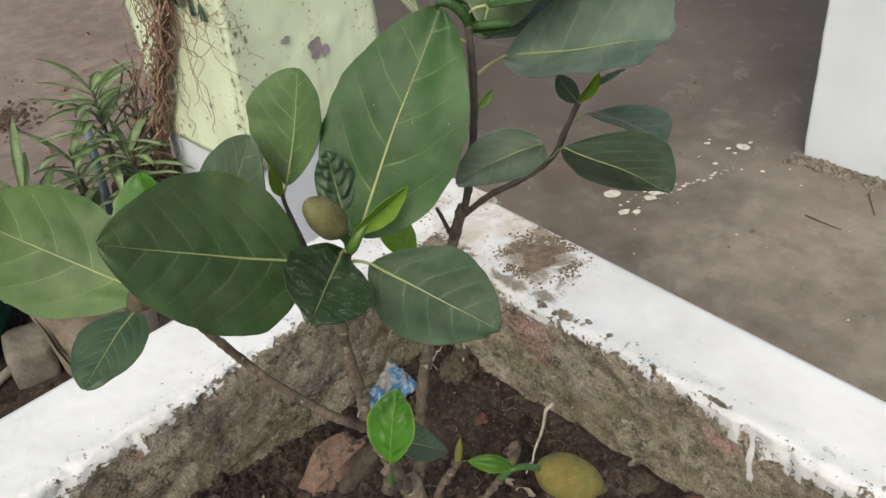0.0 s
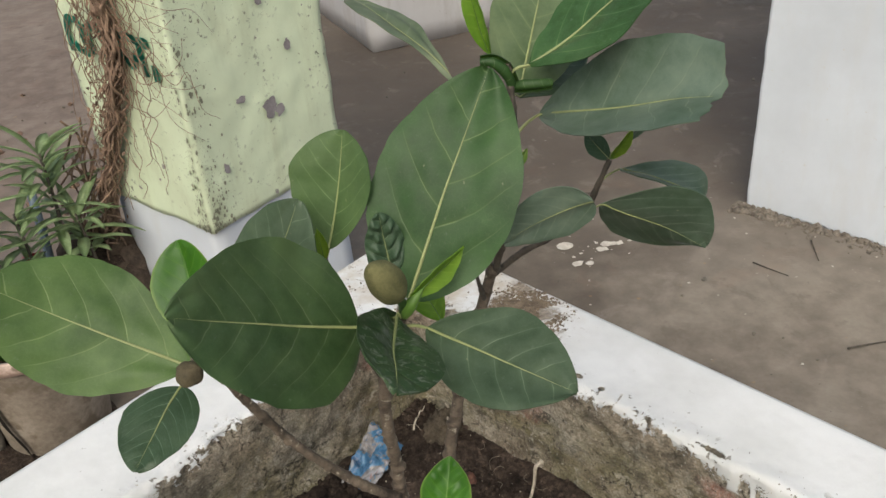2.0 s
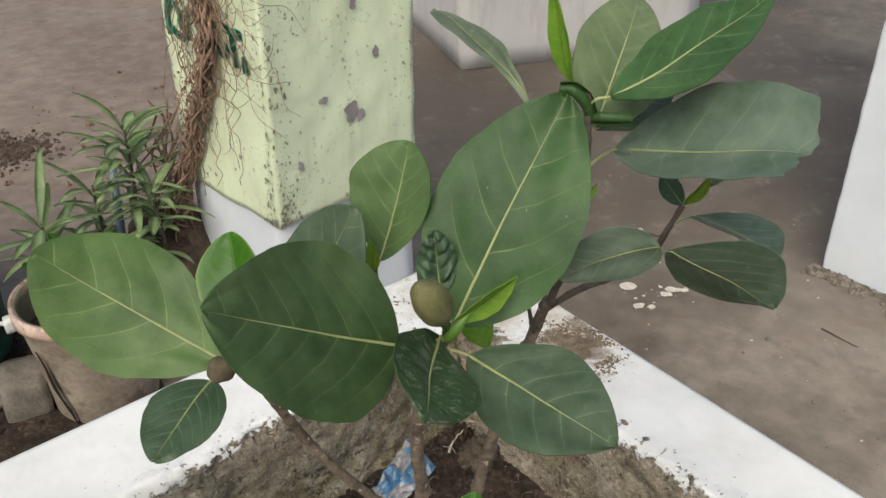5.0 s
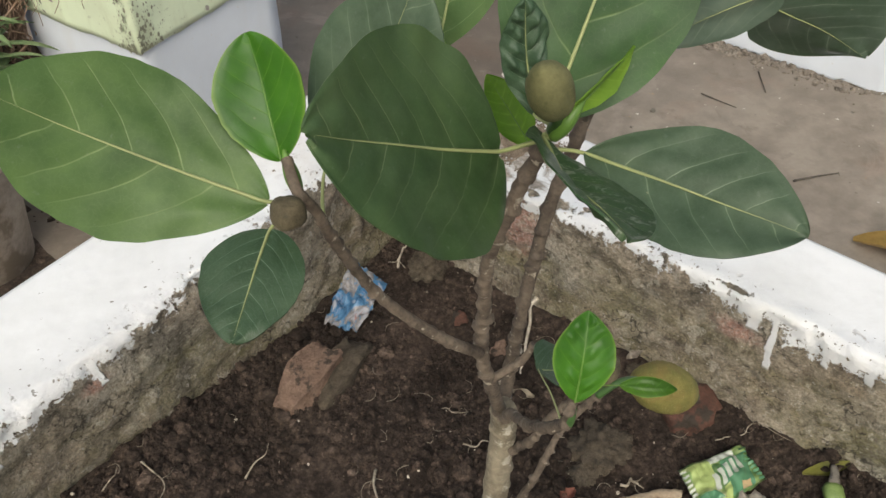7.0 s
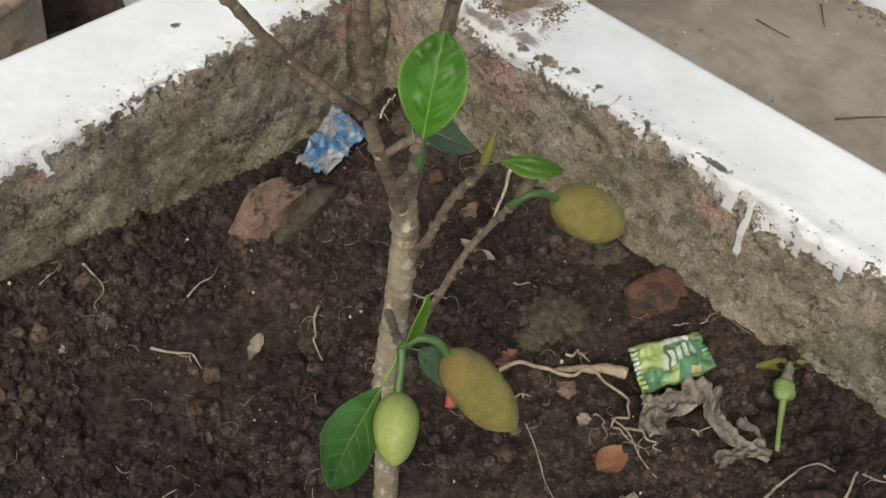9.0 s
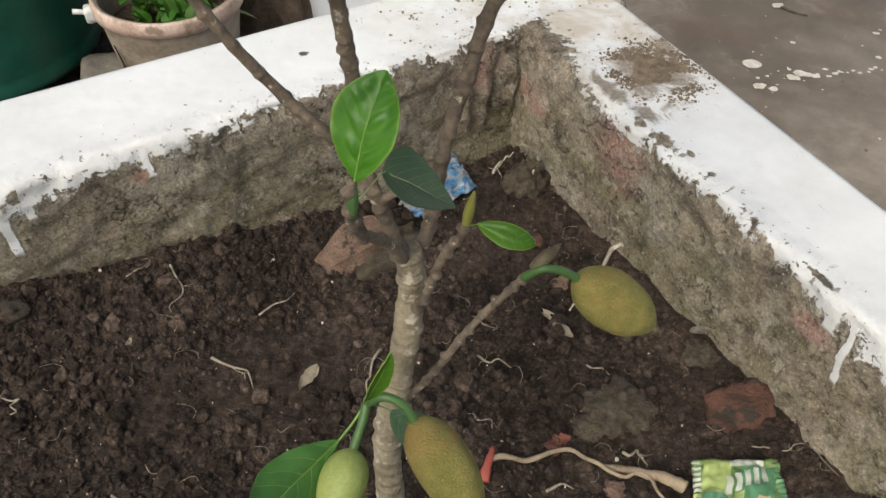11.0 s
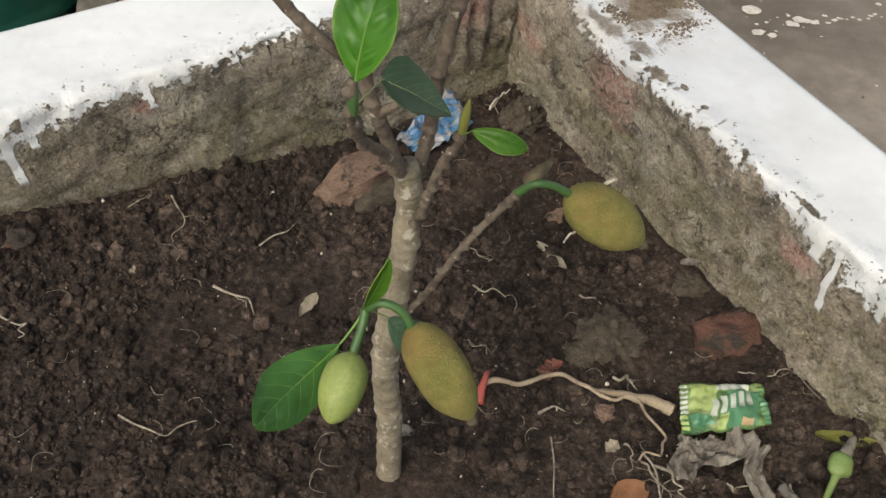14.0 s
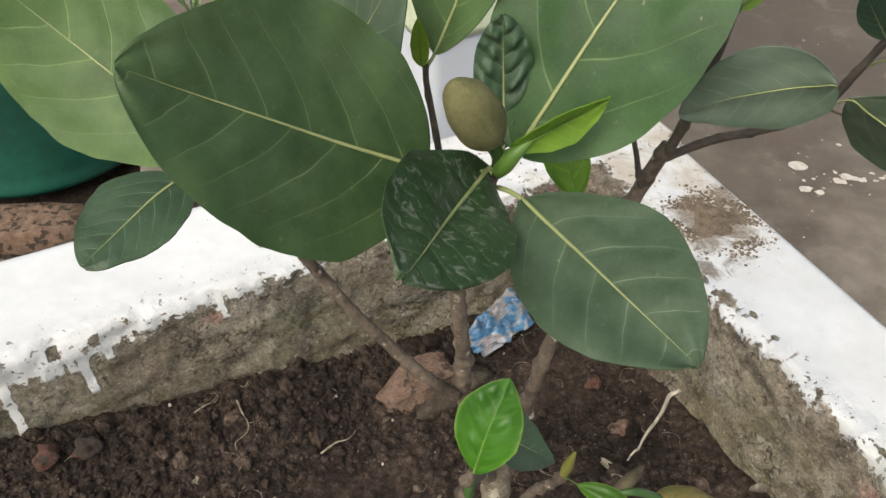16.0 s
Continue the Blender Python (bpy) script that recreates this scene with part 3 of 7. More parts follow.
def thing(name, place, label, category, group="", kind=""):
    ob = new(name)
    ob.empty_display_size = 0.02
    ob.matrix_world = Matrix.Translation(place)
    ob.location = place
    bpy.context.view_layer.update()
    return tagged(ob, label, category, group, kind)


def spline(points, per=6):
    """Catmull-Rom through the points."""
    pts = [Vector(p) for p in points]
    if len(pts) < 3:
        return [pts[0].lerp(pts[-1], i / per) for i in range(per + 1)]
    ext = [pts[0] * 2 - pts[1]] + pts + [pts[-1] * 2 - pts[-2]]
    out = []
    for i in range(1, len(ext) - 2):
        a, b, c, d = ext[i - 1:i + 3]
        for k in range(per):
            t = k / per
            out.append(0.5 * (2 * b + (c - a) * t + (2 * a - 5 * b + 4 * c - d) * t * t + (3 * b - a - 3 * c + d) * t ** 3))
    return out + [pts[-1]]


def tube(bm, line, radius, sides=8, knots=0.0, seed=0):
    """A tapering round stem along a line; radius(t) in metres, with knots as swollen leaf scars."""
    rnd = random.Random(seed)
    lengths = [0.0]
    for a, b in zip(line, line[1:]):
        lengths.append(lengths[-1] + (b - a).length)
    total = max(lengths[-1], 1e-6)
    scars, at = [], 0.002
    while knots and at < total:
        scars.append((at, rnd.uniform(0.4, 1.3), rnd.random() * 6.28))
        at += rnd.uniform(0.0045, 0.0130)
    rings, up = [], Vector((0.31, 0.87, 0.39))
    for i, p in enumerate(line):
        d = (line[min(i + 1, len(line) - 1)] - line[max(i - 1, 0)]).normalized()
        sx = d.cross(up)
        sx = sx.normalized() if sx.length > 1e-3 else d.orthogonal().normalized()
        sy = d.cross(sx)
        t = lengths[i] / total
        r = radius(t)
        ring = []
        for k in range(sides):
            a = 2 * math.pi * k / sides
            w = 1.0
            for c, size, turn in scars:
                g = (lengths[i] - c) / 0.0013
                if abs(g) < 3:
                    w += 1.35 * knots * size * math.exp(-g * g) * (0.45 + 1.05 * max(0.0, math.cos(a - turn)))
            if knots:
                w += 0.14 * noise.noise(p * 160 + Vector((math.cos(a), math.sin(a), seed)))
            ring.append(bm.verts.new(p + sx * math.cos(a) * w * r + sy * math.sin(a) * w * r))
        rings.append(ring)
    for a, b in zip(rings, rings[1:]):
        for k in range(sides):
            bm.faces.new((a[k], a[(k + 1) % sides], b[(k + 1) % sides], b[k]))
    bm.faces.new(rings[0][::-1])
    bm.faces.new(rings[-1])


def tube_part(name, points, r0, r1, mat, parent, label="", sides=8, knots=0.0, seed=0, per=24):
    bm = bmesh.new()
    tube(bm, spline(points, per), lambda t: (r0 + (r1 - r0) * t) * (0.84 if knots > 0.1 else 1.0), sides, knots, seed)
    return part(name, bm, mat, parent, label)


def lump(bm, centre, size, turn=0.0, rough=0.18, seed=0, detail=2, pitch=0.0):
    """An uneven rounded lump."""
    m = Matrix.Translation(centre) @ Euler((pitch, 0, turn)).to_matrix().to_4x4()
    made = bmesh.ops.create_icosphere(bm, subdivisions=detail, radius=1.0)["verts"]
    for v in made:
        n1 = noise.noise(v.co * 1.3 + Vector((seed * 3.1, 0, 0)))
        n2 = noise.noise(v.co * 3.1 + Vector((0, seed * 2.3, 0)))
        c = v.co * (1 + rough * (1.3 * n1 + 0.7 * n2))
        v.co = m @ Vector((c.x * size[0], c.y * size[1], c.z * size[2]))


def chunk(bm, centre, size, turn=0.0, seed=0, pitch=0.0, wear=0.16, cuts=3, point=0.0):
    """A broken block with worn edges."""
    m = Matrix.Translation(centre) @ Euler((pitch, 0, turn)).to_matrix().to_4x4()
    tmp = bmesh.new()
    bmesh.ops.create_cube(tmp, size=2.0)
    bmesh.ops.subdivide_edges(tmp, edges=tmp.edges[:], cuts=cuts, use_grid_fill=True)
    for v in tmp.verts:
        c = v.co.copy()
        c *= 1.0 - 0.16 * max(0.0, c.length - 1.05)
        off = Vector((noise.noise(c * 1.1 + Vector((seed, 0, 0))), noise.noise(c * 1.1 + Vector((0, seed, 5))), noise.noise(c * 1.1 + Vector((9, 0, seed)))))
        fine_off = noise.noise(c * 3.3 + Vector((seed, seed, 0)))
        c += off * wear * 1.6 + c * fine_off * wear * 0.5
        narrow = 1 - point * max(0.0, -c.y)
        c = Vector((c.x * narrow, c.y, c.z * (0.4 + 0.6 * narrow)))
        v.co = m @ Vector((c.x * size[0], c.y * size[1], c.z * size[2]))
    idx = {v: bm.verts.new(v.co) for v in tmp.verts}
    for f in tmp.faces:
        bm.faces.new([idx[v] for v in f.verts])
    tmp.free()


def soil_height(x, y):
    """The bed is level round the sapling and rises towards the far ends of both walls."""
    z = 0.040 * max(0.0, min(1.0, (-x - 0.12) / 0.22)) + 0.016 * max(0.0, min(1.0, (x - 0.27) / 0.15))
    z += 0.010 * max(0.0, min(1.0, (y - 0.66) / 0.1))
    # earth banked up against the right-hand wall
    off = (x - 0.063) * -0.772 + (y - 0.928) * -0.636 - 0.095
    along = (x - 0.063) * 0.636 + (y - 0.928) * -0.772
    z += 0.015 * max(0.0, 1 - off / 0.045) ** 1.3 * max(0.0, min(1.0, (along - 0.20) / 0.10))
    # and, further along, against the left-hand one
    off = (x - 0.063) * 0.689 + (y - 0.928) * -0.725 - 0.108
    along = (x - 0.063) * -0.725 + (y - 0.928) * -0.689
    z += 0.019 * max(0.0, min(1.0, 1.25 - off / 0.08)) * max(0.0, min(1.0, (along - 0.22) / 0.22))
    return z


# ---- the yard ----
FLOOR_Z = -0.51
bm = bmesh.new()
xs = [-2000, -200, -20] + [-3 + i * 0.25 for i in range(29)] + [20, 200, 2000]
ys = [-2000, -200, -20] + [-2 + i * 0.25 for i in range(33)] + [20, 200, 2000]
grid = [[bm.verts.new((x, y, FLOOR_Z + (0.006 * noise.noise(Vector((x * 1.3, y * 1.3, 0))) if abs(x) < 10 and abs(y) < 10 else 0))) for x in xs] for y in ys]
for j in range(len(ys) - 1):
    for i in range(len(xs) - 1):
        bm.faces.new((grid[j][i], grid[j][i + 1], grid[j + 1][i + 1], grid[j + 1][i]))
tagged(mesh_object("ground", bm, MAT_YARD), "worn brown-grey concrete yard floor with stains, paint spots and painted-in shade", "floor", kind="structure")

# ---- the planter walls ----
CORNER = Vector((0.063, 0.928))
ALONG_R, IN_R, THICK_R = Vector((0.636, -0.772)), Vector((-0.772, -0.636)), 0.095
ALONG_L, IN_L, THICK_L = Vector((-0.725, -0.689)), Vector((0.689, -0.725)), 0.108
TOP_Z = 0.127


def planter_wall(name, start, along, inward, thick, s0, s1, mat, label, crumble, seed, step=0.0035, painted=0.35, bulge=lambda s: 0.0, flutes=0.0, seam=0.0):
    """A low plastered brick wall; its inner upper edge is rounded and broken away, the inner face rough."""
    bm = bmesh.new()
    uv = bm.loops.layers.uv.new("UVMap")
    R = 0.009
    # across the wall: distance inward, height, tilt of the surface (0 top, 1 face), metres above the edge
    prof = [(0.0, FLOOR_Z - 0.02, 0, thick), (0.0, -0.2, 0, thick), (0.0, TOP_Z - 0.03, 0, thick), (0.0, TOP_Z - 0.006, 0, thick), (0.002, TOP_Z - 0.001, 0, thick)]
    flat = int((thick - R - 0.006) / step) + 1
    prof += [(0.006 + (thick - R - 0.006) * k / flat, TOP_Z, 0, thick - 0.006 - (thick - R - 0.006) * k / flat) for k in range(flat + 1)]
    for k in range(1, 7):
        a = radians(15 * k)
        prof.append((thick - R + R * math.sin(a), TOP_Z - R + R * math.cos(a), k / 6, R * (1 - k / 3)))
    down = int(0.17 / step)
    prof += [(thick, TOP_Z - R - 0.17 * k / down, 1, -R - 0.17 * k / down) for k in range(1, down + 1)]
    steps = int((s1 - s0) / step)
    rows = []
    for i in range(steps + 1):
        s = s0 + (s1 - s0) * i / steps
        row = []
        for d, z, tilt, up in prof:
            p = start + along * s + inward * (d + bulge(s) * d / thick)
            q = Vector((p.x, p.y, z))
            out = dz = 0.0
            if up < thick - 0.004:
                grit = noise.fractal(q * 55 + Vector((seed, 0, 0)), 0.8, 2.2, 4)
                mid = noise.fractal(q * 17 + Vector((0, seed, 0)), 1.0, 2.1, 3)
                near = max(0.0, 1 - abs(up + 0.002) / 0.020)
                covered = max(0.0, min(1.0, (s - painted) / 0.08))
                bite = (1 - 0.75 * covered) * max(0.0, min(1.0, 0.35 + 1.3 * noise.noise(q * 38 + Vector((seed, 3, 0))) + 0.8 * grit))
                amp = 0.0004 + 0.0019 * tilt + 0.0026 * near
                ledge = noise.fractal(Vector((q.x * 22, q.y * 22, q.z * 60)) + Vector((seed, 5, 0)), 1.0, 2.1, 3)
                push = amp * grit + 0.0040 * tilt * mid + 0.0022 * tilt * max(0.0, ledge) * max(0.0, min(1.0, 0.8 + up / 0.09)) - crumble * near * near * bite
                push += 0.010 * max(0.0, (-up - 0.11) / 0.06) + (0.0005 * mid if not tilt else 0)
                # runs of crumbling mortar by the corner
                fade = flutes * tilt * max(0.0, min(1.0, (0.185 - s) / 0.03)) * max(0.0, min(1.0, (-up - 0.006) / 0.015)) * max(0.0, min(1.0, (0.105 + up) / 0.03))
                push += fade * (noise.noise(Vector((s * 120, z * 9, seed))) + 0.5 * noise.noise(Vector((s * 160, z * 60, seed + 4))))
                a = tilt * math.pi / 2
                out, dz = push * math.sin(a) + (-crumble * 0.3 * near * bite if tilt else 0), push * math.cos(a)
            dz -= seam * max(0.0, 1 - (s - s0) / 0.010)
            p2 = p + inward * out
            row.append((bm.verts.new((p2.x, p2.y, z + dz)), s, up))
        rows.append(row)
    for a, b in zip(rows, rows[1:]):
        for k in range(len(prof) - 1):
            quad = (a[k], a[k + 1], b[k + 1], b[k])
            f = bm.faces.new([v for v, _, _ in quad])
            for loop, (_, s, h) in zip(f.loops, quad):
                loop[uv].uv = (s, h)
    for row in (rows[0], rows[-1]):
        f = bm.faces.new([v for v, _, _ in row])
        for loop, (_, s, h) in zip(f.loops, row):
            loop[uv].uv = (s, h)
    bmesh.ops.recalc_face_normals(bm, faces=bm.faces[:])
    return tagged(mesh_object(name, bm, mat), label, "wall", kind="structure")


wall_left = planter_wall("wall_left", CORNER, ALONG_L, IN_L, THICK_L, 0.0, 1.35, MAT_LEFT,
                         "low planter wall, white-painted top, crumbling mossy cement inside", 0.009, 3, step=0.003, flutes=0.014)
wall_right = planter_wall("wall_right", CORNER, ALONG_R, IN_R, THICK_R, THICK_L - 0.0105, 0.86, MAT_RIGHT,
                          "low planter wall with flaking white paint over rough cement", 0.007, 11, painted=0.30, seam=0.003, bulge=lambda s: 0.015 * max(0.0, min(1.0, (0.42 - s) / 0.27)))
near_start = CORNER + ALONG_R * 0.86
wall_near = planter_wall("wall_near", near_start, ALONG_L, -ALONG_R, 0.10, 0.0, 1.35, MAT_LEFT,
                         "low cement planter wall closing the bed", 0.006, 17, 0.02)
far_start = CORNER + ALONG_L * 1.35
wall_end = planter_wall("wall_end", far_start, ALONG_R, -ALONG_L, 0.10, 0.0, 0.86, MAT_LEFT,
                        "low cement planter wall closing the bed", 0.006, 23, 0.02)


# ---- the soil of the bed ----
def soil_relief(x, y):
    """Trodden ground with loose parts: swells, cracked crumb and single rounded clods, and a gap along the walls."""
    q = Vector((x, y, 0))
    z = soil_height(x, y) - 0.003 + 0.005 * noise.noise(q * 11) + 0.0034 * noise.fractal(q * 40, 0.8, 2.1, 5)
    loose = max(0.06, min(1.0, 0.36 + 1.7 * noise.noise(q * 6.5 + Vector((5, 1, 0))) + max(0.0, -x - 0.1) * 1.6))
    warp = Vector((noise.noise(q * 60), noise.noise(q * 60 + Vector((7, 0, 0))), 0))
    for scale, high in ((95, 0.0040), (210, 0.0036)):
        d = noise.voronoi(q * scale + 0.8 * warp)[0]
        z += high * loose * max(0.0, min(1.0, (d[1] - d[0]) * 2.2)) ** 0.6 * (0.25 + 0.75 * abs(noise.noise(q * scale * 0.45)) * 1.9)
    for scale, share in ((48, 0.30), (90, 0.45), (170, 0.60)):
        d, near = noise.voronoi(q * scale + 0.35 * warp)[:2]
        luck = noise.cell(near[0] * 7.31)
        r = 0.55 * (luck - 1 + share * (0.35 + 0.65 * loose)) / share if luck > 1 - share * (0.35 + 0.65 * loose) else 0.0
        if d[0] < r:
            z += 1.25 * math.sqrt(r * r - d[0] * d[0]) / scale
    z += 0.009 * math.exp(-((x - 0.047) ** 2 + (y - 0.331) ** 2) / 0.0012)
    p = Vector((x, y)) - CORNER
    for off in (p.dot(IN_R) - THICK_R, p.dot(IN_L) - THICK_L):
        z -= 0.007 * math.exp(-(off / 0.008) ** 2)
    return z


bm = bmesh.new()
STEP = 0.0022
X0, X1, Y0, Y1 = -0.50, 0.60, 0.10, 0.84
nx, ny = int((X1 - X0) / STEP), int((Y1 - Y0) / STEP)
verts = [[None] * (nx + 1) for _ in range(ny + 1)]


def in_bed(x, y, margin=0.03):
    p = Vector((x, y)) - CORNER
    return p.dot(IN_R) > THICK_R - margin and p.dot(IN_L) > THICK_L - margin and p.dot(ALONG_R) < 0.86 - 0.10 + margin


for j in range(ny + 1):
    for i in range(nx + 1):
        x, y = X0 + i * STEP, Y0 + j * STEP
        if in_bed(x, y):
            verts[j][i] = bm.verts.new((x, y, soil_relief(x, y)))
for j in range(ny):
    for i in range(nx):
        quad = (verts[j][i], verts[j][i + 1], verts[j + 1][i + 1], verts[j + 1][i])
        if all(quad):
            bm.faces.new(quad)
# coarser soil out to the closing walls
for k in range(24):
    for m in range(16):
        c = CORNER + ALONG_L * (0.10 + 1.16 * k / 24) + ALONG_R * (0.10 + 0.68 * m / 16)
        e1, e2 = ALONG_L * (1.16 / 24), ALONG_R * (0.68 / 16)
        bm.faces.new([bm.verts.new((p.x, p.y, soil_height(p.x, p.y) - 0.022)) for p in (c, c + e1, c + e1 + e2, c + e2)])
soil = tagged(mesh_object("soil", bm, MAT_SOIL, False), "dark brown crumbly garden soil in the bed", "soil", kind="structure")

def grains(name, count, place, size, mat, label, category, seed, detail=1):
    """Many small uneven grains in one mesh: place(rnd) gives a spot or None, size(rnd) a radius."""
    rn = random.Random(seed)
    tmp = bmesh.new()
    bmesh.ops.create_icosphere(tmp, subdivisions=detail, radius=1.0)
    ball = np.array([v.co[:] for v in tmp.verts])
    tris = np.array([[v.index for v in f.verts] for f in tmp.faces])
    tmp.free()
    gen = np.random.default_rng(seed)
    pts, faces = [], []
    for _ in range(count):
        p = place(rn)
        if p is None:
            continue
        r = size(rn)
        turn = np.array(Euler((rn.random() * 6, rn.random() * 6, rn.random() * 6)).to_matrix())
        shape_v = ball * gen.uniform(0.72, 1.25, (len(ball), 1)) * gen.uniform(0.7, 1.3, 3)
        faces.append(tris + len(ball) * len(pts))
        pts.append(shape_v @ turn.T * r + np.array((p.x, p.y, p.z + r * 0.2)))
    me = bpy.data.meshes.new(name)
    me.from_pydata(np.concatenate(pts).tolist(), [], np.concatenate(faces).tolist())
    me.materials.append(mat)
    return tagged(new(name, me), label, category, kind="stuff")


def bed_spot(rn):
    x, y = rn.uniform(-0.46, 0.54), rn.uniform(0.16, 0.80)
    keep = 0.66 + 1.6 * noise.noise(Vector((x * 6.5 + 5, y * 6.5 + 1, 0))) + max(0.0, -x - 0.1) * 1.6 + 0.8 * noise.noise(Vector((x * 31, y * 31, 2)))
    return Vector((x, y, soil_relief(x, y))) if in_bed(x, y, -0.002) and rn.random() < keep else None


grains("soil_clods", 3600, bed_spot, lambda rn: 0.0022 + 0.0052 * rn.random() ** 3, MAT_SOIL, "rounded clods of dark soil lying loose on the bed", "soil", 6, 2)
grains("soil_crumbs", 62000, bed_spot, lambda rn: 0.0006 + 0.0011 * rn.random() + 0.0026 * rn.random() ** 7, MAT_SOIL, "loose crumbs and small clods of dark soil", "soil", 4)


def mud_spot(rn):
    s, d = rn.gauss(0.218, 0.018), THICK_R - rn.gauss(0.052, 0.017)
    keep = 4.0 * (noise.noise(Vector((s * 52, d * 52, 3))) + 0.16) + 0.5 * noise.noise(Vector((s * 190, d * 190, 5)))
    p = CORNER + ALONG_R * s + IN_R * d
    return Vector((p.x, p.y, TOP_Z - 0.0002)) if 0.004 < d < THICK_R - 0.01 and rn.random() < keep * 1.6 else None


def corner_spot(rn):
    p = CORNER + ALONG_L * rn.uniform(0.03, 0.24) + IN_L * rn.uniform(0.02, 0.095)
    keep = noise.noise(Vector((p.x * 45, p.y * 45, 9))) - 0.05
    return Vector((p.x, p.y, TOP_Z - 0.0002)) if rn.random() < keep * 1.2 else None


grains("mud_crumbs", 6500, mud_spot, lambda rn: 0.0004 + 0.0012 * rn.random() ** 2, MAT_MUD, "dried brown mud crumbs on the wall top", "mud", 14)
grains("mud_crumbs", 1900, corner_spot, lambda rn: 0.0004 + 0.0012 * rn.random() ** 2, MAT_MUD, "scattered brown earth crumbs on the wall corner", "mud", 15)

# ---- the sapling ----
ROOT = Vector((0.047, 0.331, 0.0))
sapling = thing("jackfruit_sapling", ROOT, "young jackfruit sapling with broad green leaves and small fruits", "tree")

trunk = tube_part("trunk", [(0.045, 0.330, -0.03), (0.047, 0.331, 0.0), (0.049, 0.330, 0.073), (0.048, 0.328, 0.110), (0.048, 0.328, 0.143), (0.050, 0.331, 0.166),
                   (0.053, 0.337, 0.190), (0.056, 0.342, 0.225), (0.057, 0.342, 0.250), (0.055, 0.340, 0.266)],
                  0.0080, 0.0060, MAT_BARK_GREEN, sapling, "grey-brown knotty trunk", 20, 0.085, 3, 30)
left_stem = tube_part("stem", [(0.055, 0.341, 0.255), (0.048, 0.332, 0.292), (0.043, 0.330, 0.312), (0.041, 0.328, 0.335), (0.041, 0.325, 0.352), (0.040, 0.321, 0.372), (0.040, 0.314, 0.394),
                       (0.043, 0.305, 0.418), (0.047, 0.302, 0.434), (0.051, 0.297, 0.450)], 0.0036, 0.0029, MAT_BARK, sapling, "ringed brown stem", 12, 0.26, 5, 30)
right_stem = tube_part("stem", [(0.057, 0.346, 0.250), (0.062, 0.356, 0.272), (0.065, 0.357, 0.300), (0.069, 0.360, 0.325), (0.073, 0.364, 0.340), (0.078, 0.368, 0.362),
                        (0.086, 0.372, 0.384), (0.093, 0.376, 0.404), (0.098, 0.378, 0.418)], 0.0039, 0.0032, MAT_BARK, sapling, "ringed brown stem", 12, 0.26, 6, 30)
tube_part("branch", [(0.040, 0.325, 0.326), (0.027, 0.318, 0.343), (0.015, 0.316, 0.357), (0.005, 0.312, 0.373), (-0.003, 0.309, 0.388), (-0.009, 0.302, 0.407),
          (-0.014, 0.296, 0.424), (-0.018, 0.289, 0.442), (-0.022, 0.288, 0.450), (-0.024, 0.296, 0.456)], 0.0027, 0.0019, MAT_BARK, sapling, "slender brown side branch", 10, 0.24, 7)
tube_part("branch", [(0.055, 0.338, 0.262), (0.053, 0.315, 0.294), (0.052, 0.290, 0.321), (0.056, 0.268, 0.350), (0.058, 0.265, 0.366)], 0.0028, 0.0018, MAT_BARK, sapling, "", 10, 0.46, 8)
tube_part("branch", [(0.054, 0.341, 0.222), (0.060, 0.339, 0.230), (0.067, 0.327, 0.256), (0.071, 0.323, 0.273), (0.076, 0.317, 0.292), (0.083, 0.310, 0.309), (0.085, 0.307, 0.318)], 0.0024, 0.0019, MAT_BARK, sapling, "", 10, 0.46, 9)
tube_part("branch", [(0.052, 0.330, 0.166), (0.065, 0.338, 0.181), (0.074, 0.339, 0.200), (0.081, 0.343, 0.214), (0.089, 0.349, 0.225), (0.098, 0.349, 0.241), (0.106, 0.346, 0.258)], 0.0024, 0.0019, MAT_BARK, sapling, "", 10, 0.46, 10)
tube_part("branch", [(0.098, 0.377, 0.415), (0.103, 0.372, 0.440), (0.106, 0.365, 0.470), (0.107, 0.362, 0.495), (0.106, 0.366, 0.522)], 0.0023, 0.0018, MAT_BARK_DARK, sapling, "dark upright twig", 8, 0.2, 11)
tube_part("branch", [(0.097, 0.378, 0.412), (0.112, 0.381, 0.421), (0.129, 0.384, 0.427), (0.142, 0.382, 0.438), (0.149, 0.383, 0.452), (0.155, 0.386, 0.463)], 0.0019, 0.0016, MAT_BARK_DARK, sapling, "dark slender side branch", 8, 0.2, 12)
tube_part("branch", [(0.092, 0.375, 0.400), (0.089, 0.365, 0.416), (0.086, 0.355, 0.432)], 0.0016, 0.0010, MAT_BARK_DARK, sapling, "", 6, 0.2, 13)
tube_part("branch", [(0.042, 0.308, 0.412), (0.034, 0.316, 0.425), (0.030, 0.324, 0.437), (0.025, 0.328, 0.455), (0.024, 0.329, 0.462)], 0.0016, 0.0011, MAT_BARK_DARK, sapling, "", 6, 0.2, 14)
tube_part("branch", [(0.046, 0.331, 0.299), (0.053, 0.330, 0.306), (0.060, 0.330, 0.312), (0.064, 0.329, 0.322)], 0.0024, 0.0018, MAT_BARK, sapling, "bare broken twig", 8, 0.3, 15)
tube_part("branch", [(0.049, 0.325, 0.205), (0.052, 0.300, 0.222), (0.054, 0.280, 0.240)], 0.0026, 0.0020, MAT_BARK, sapling, "", 8, 0.25, 16)


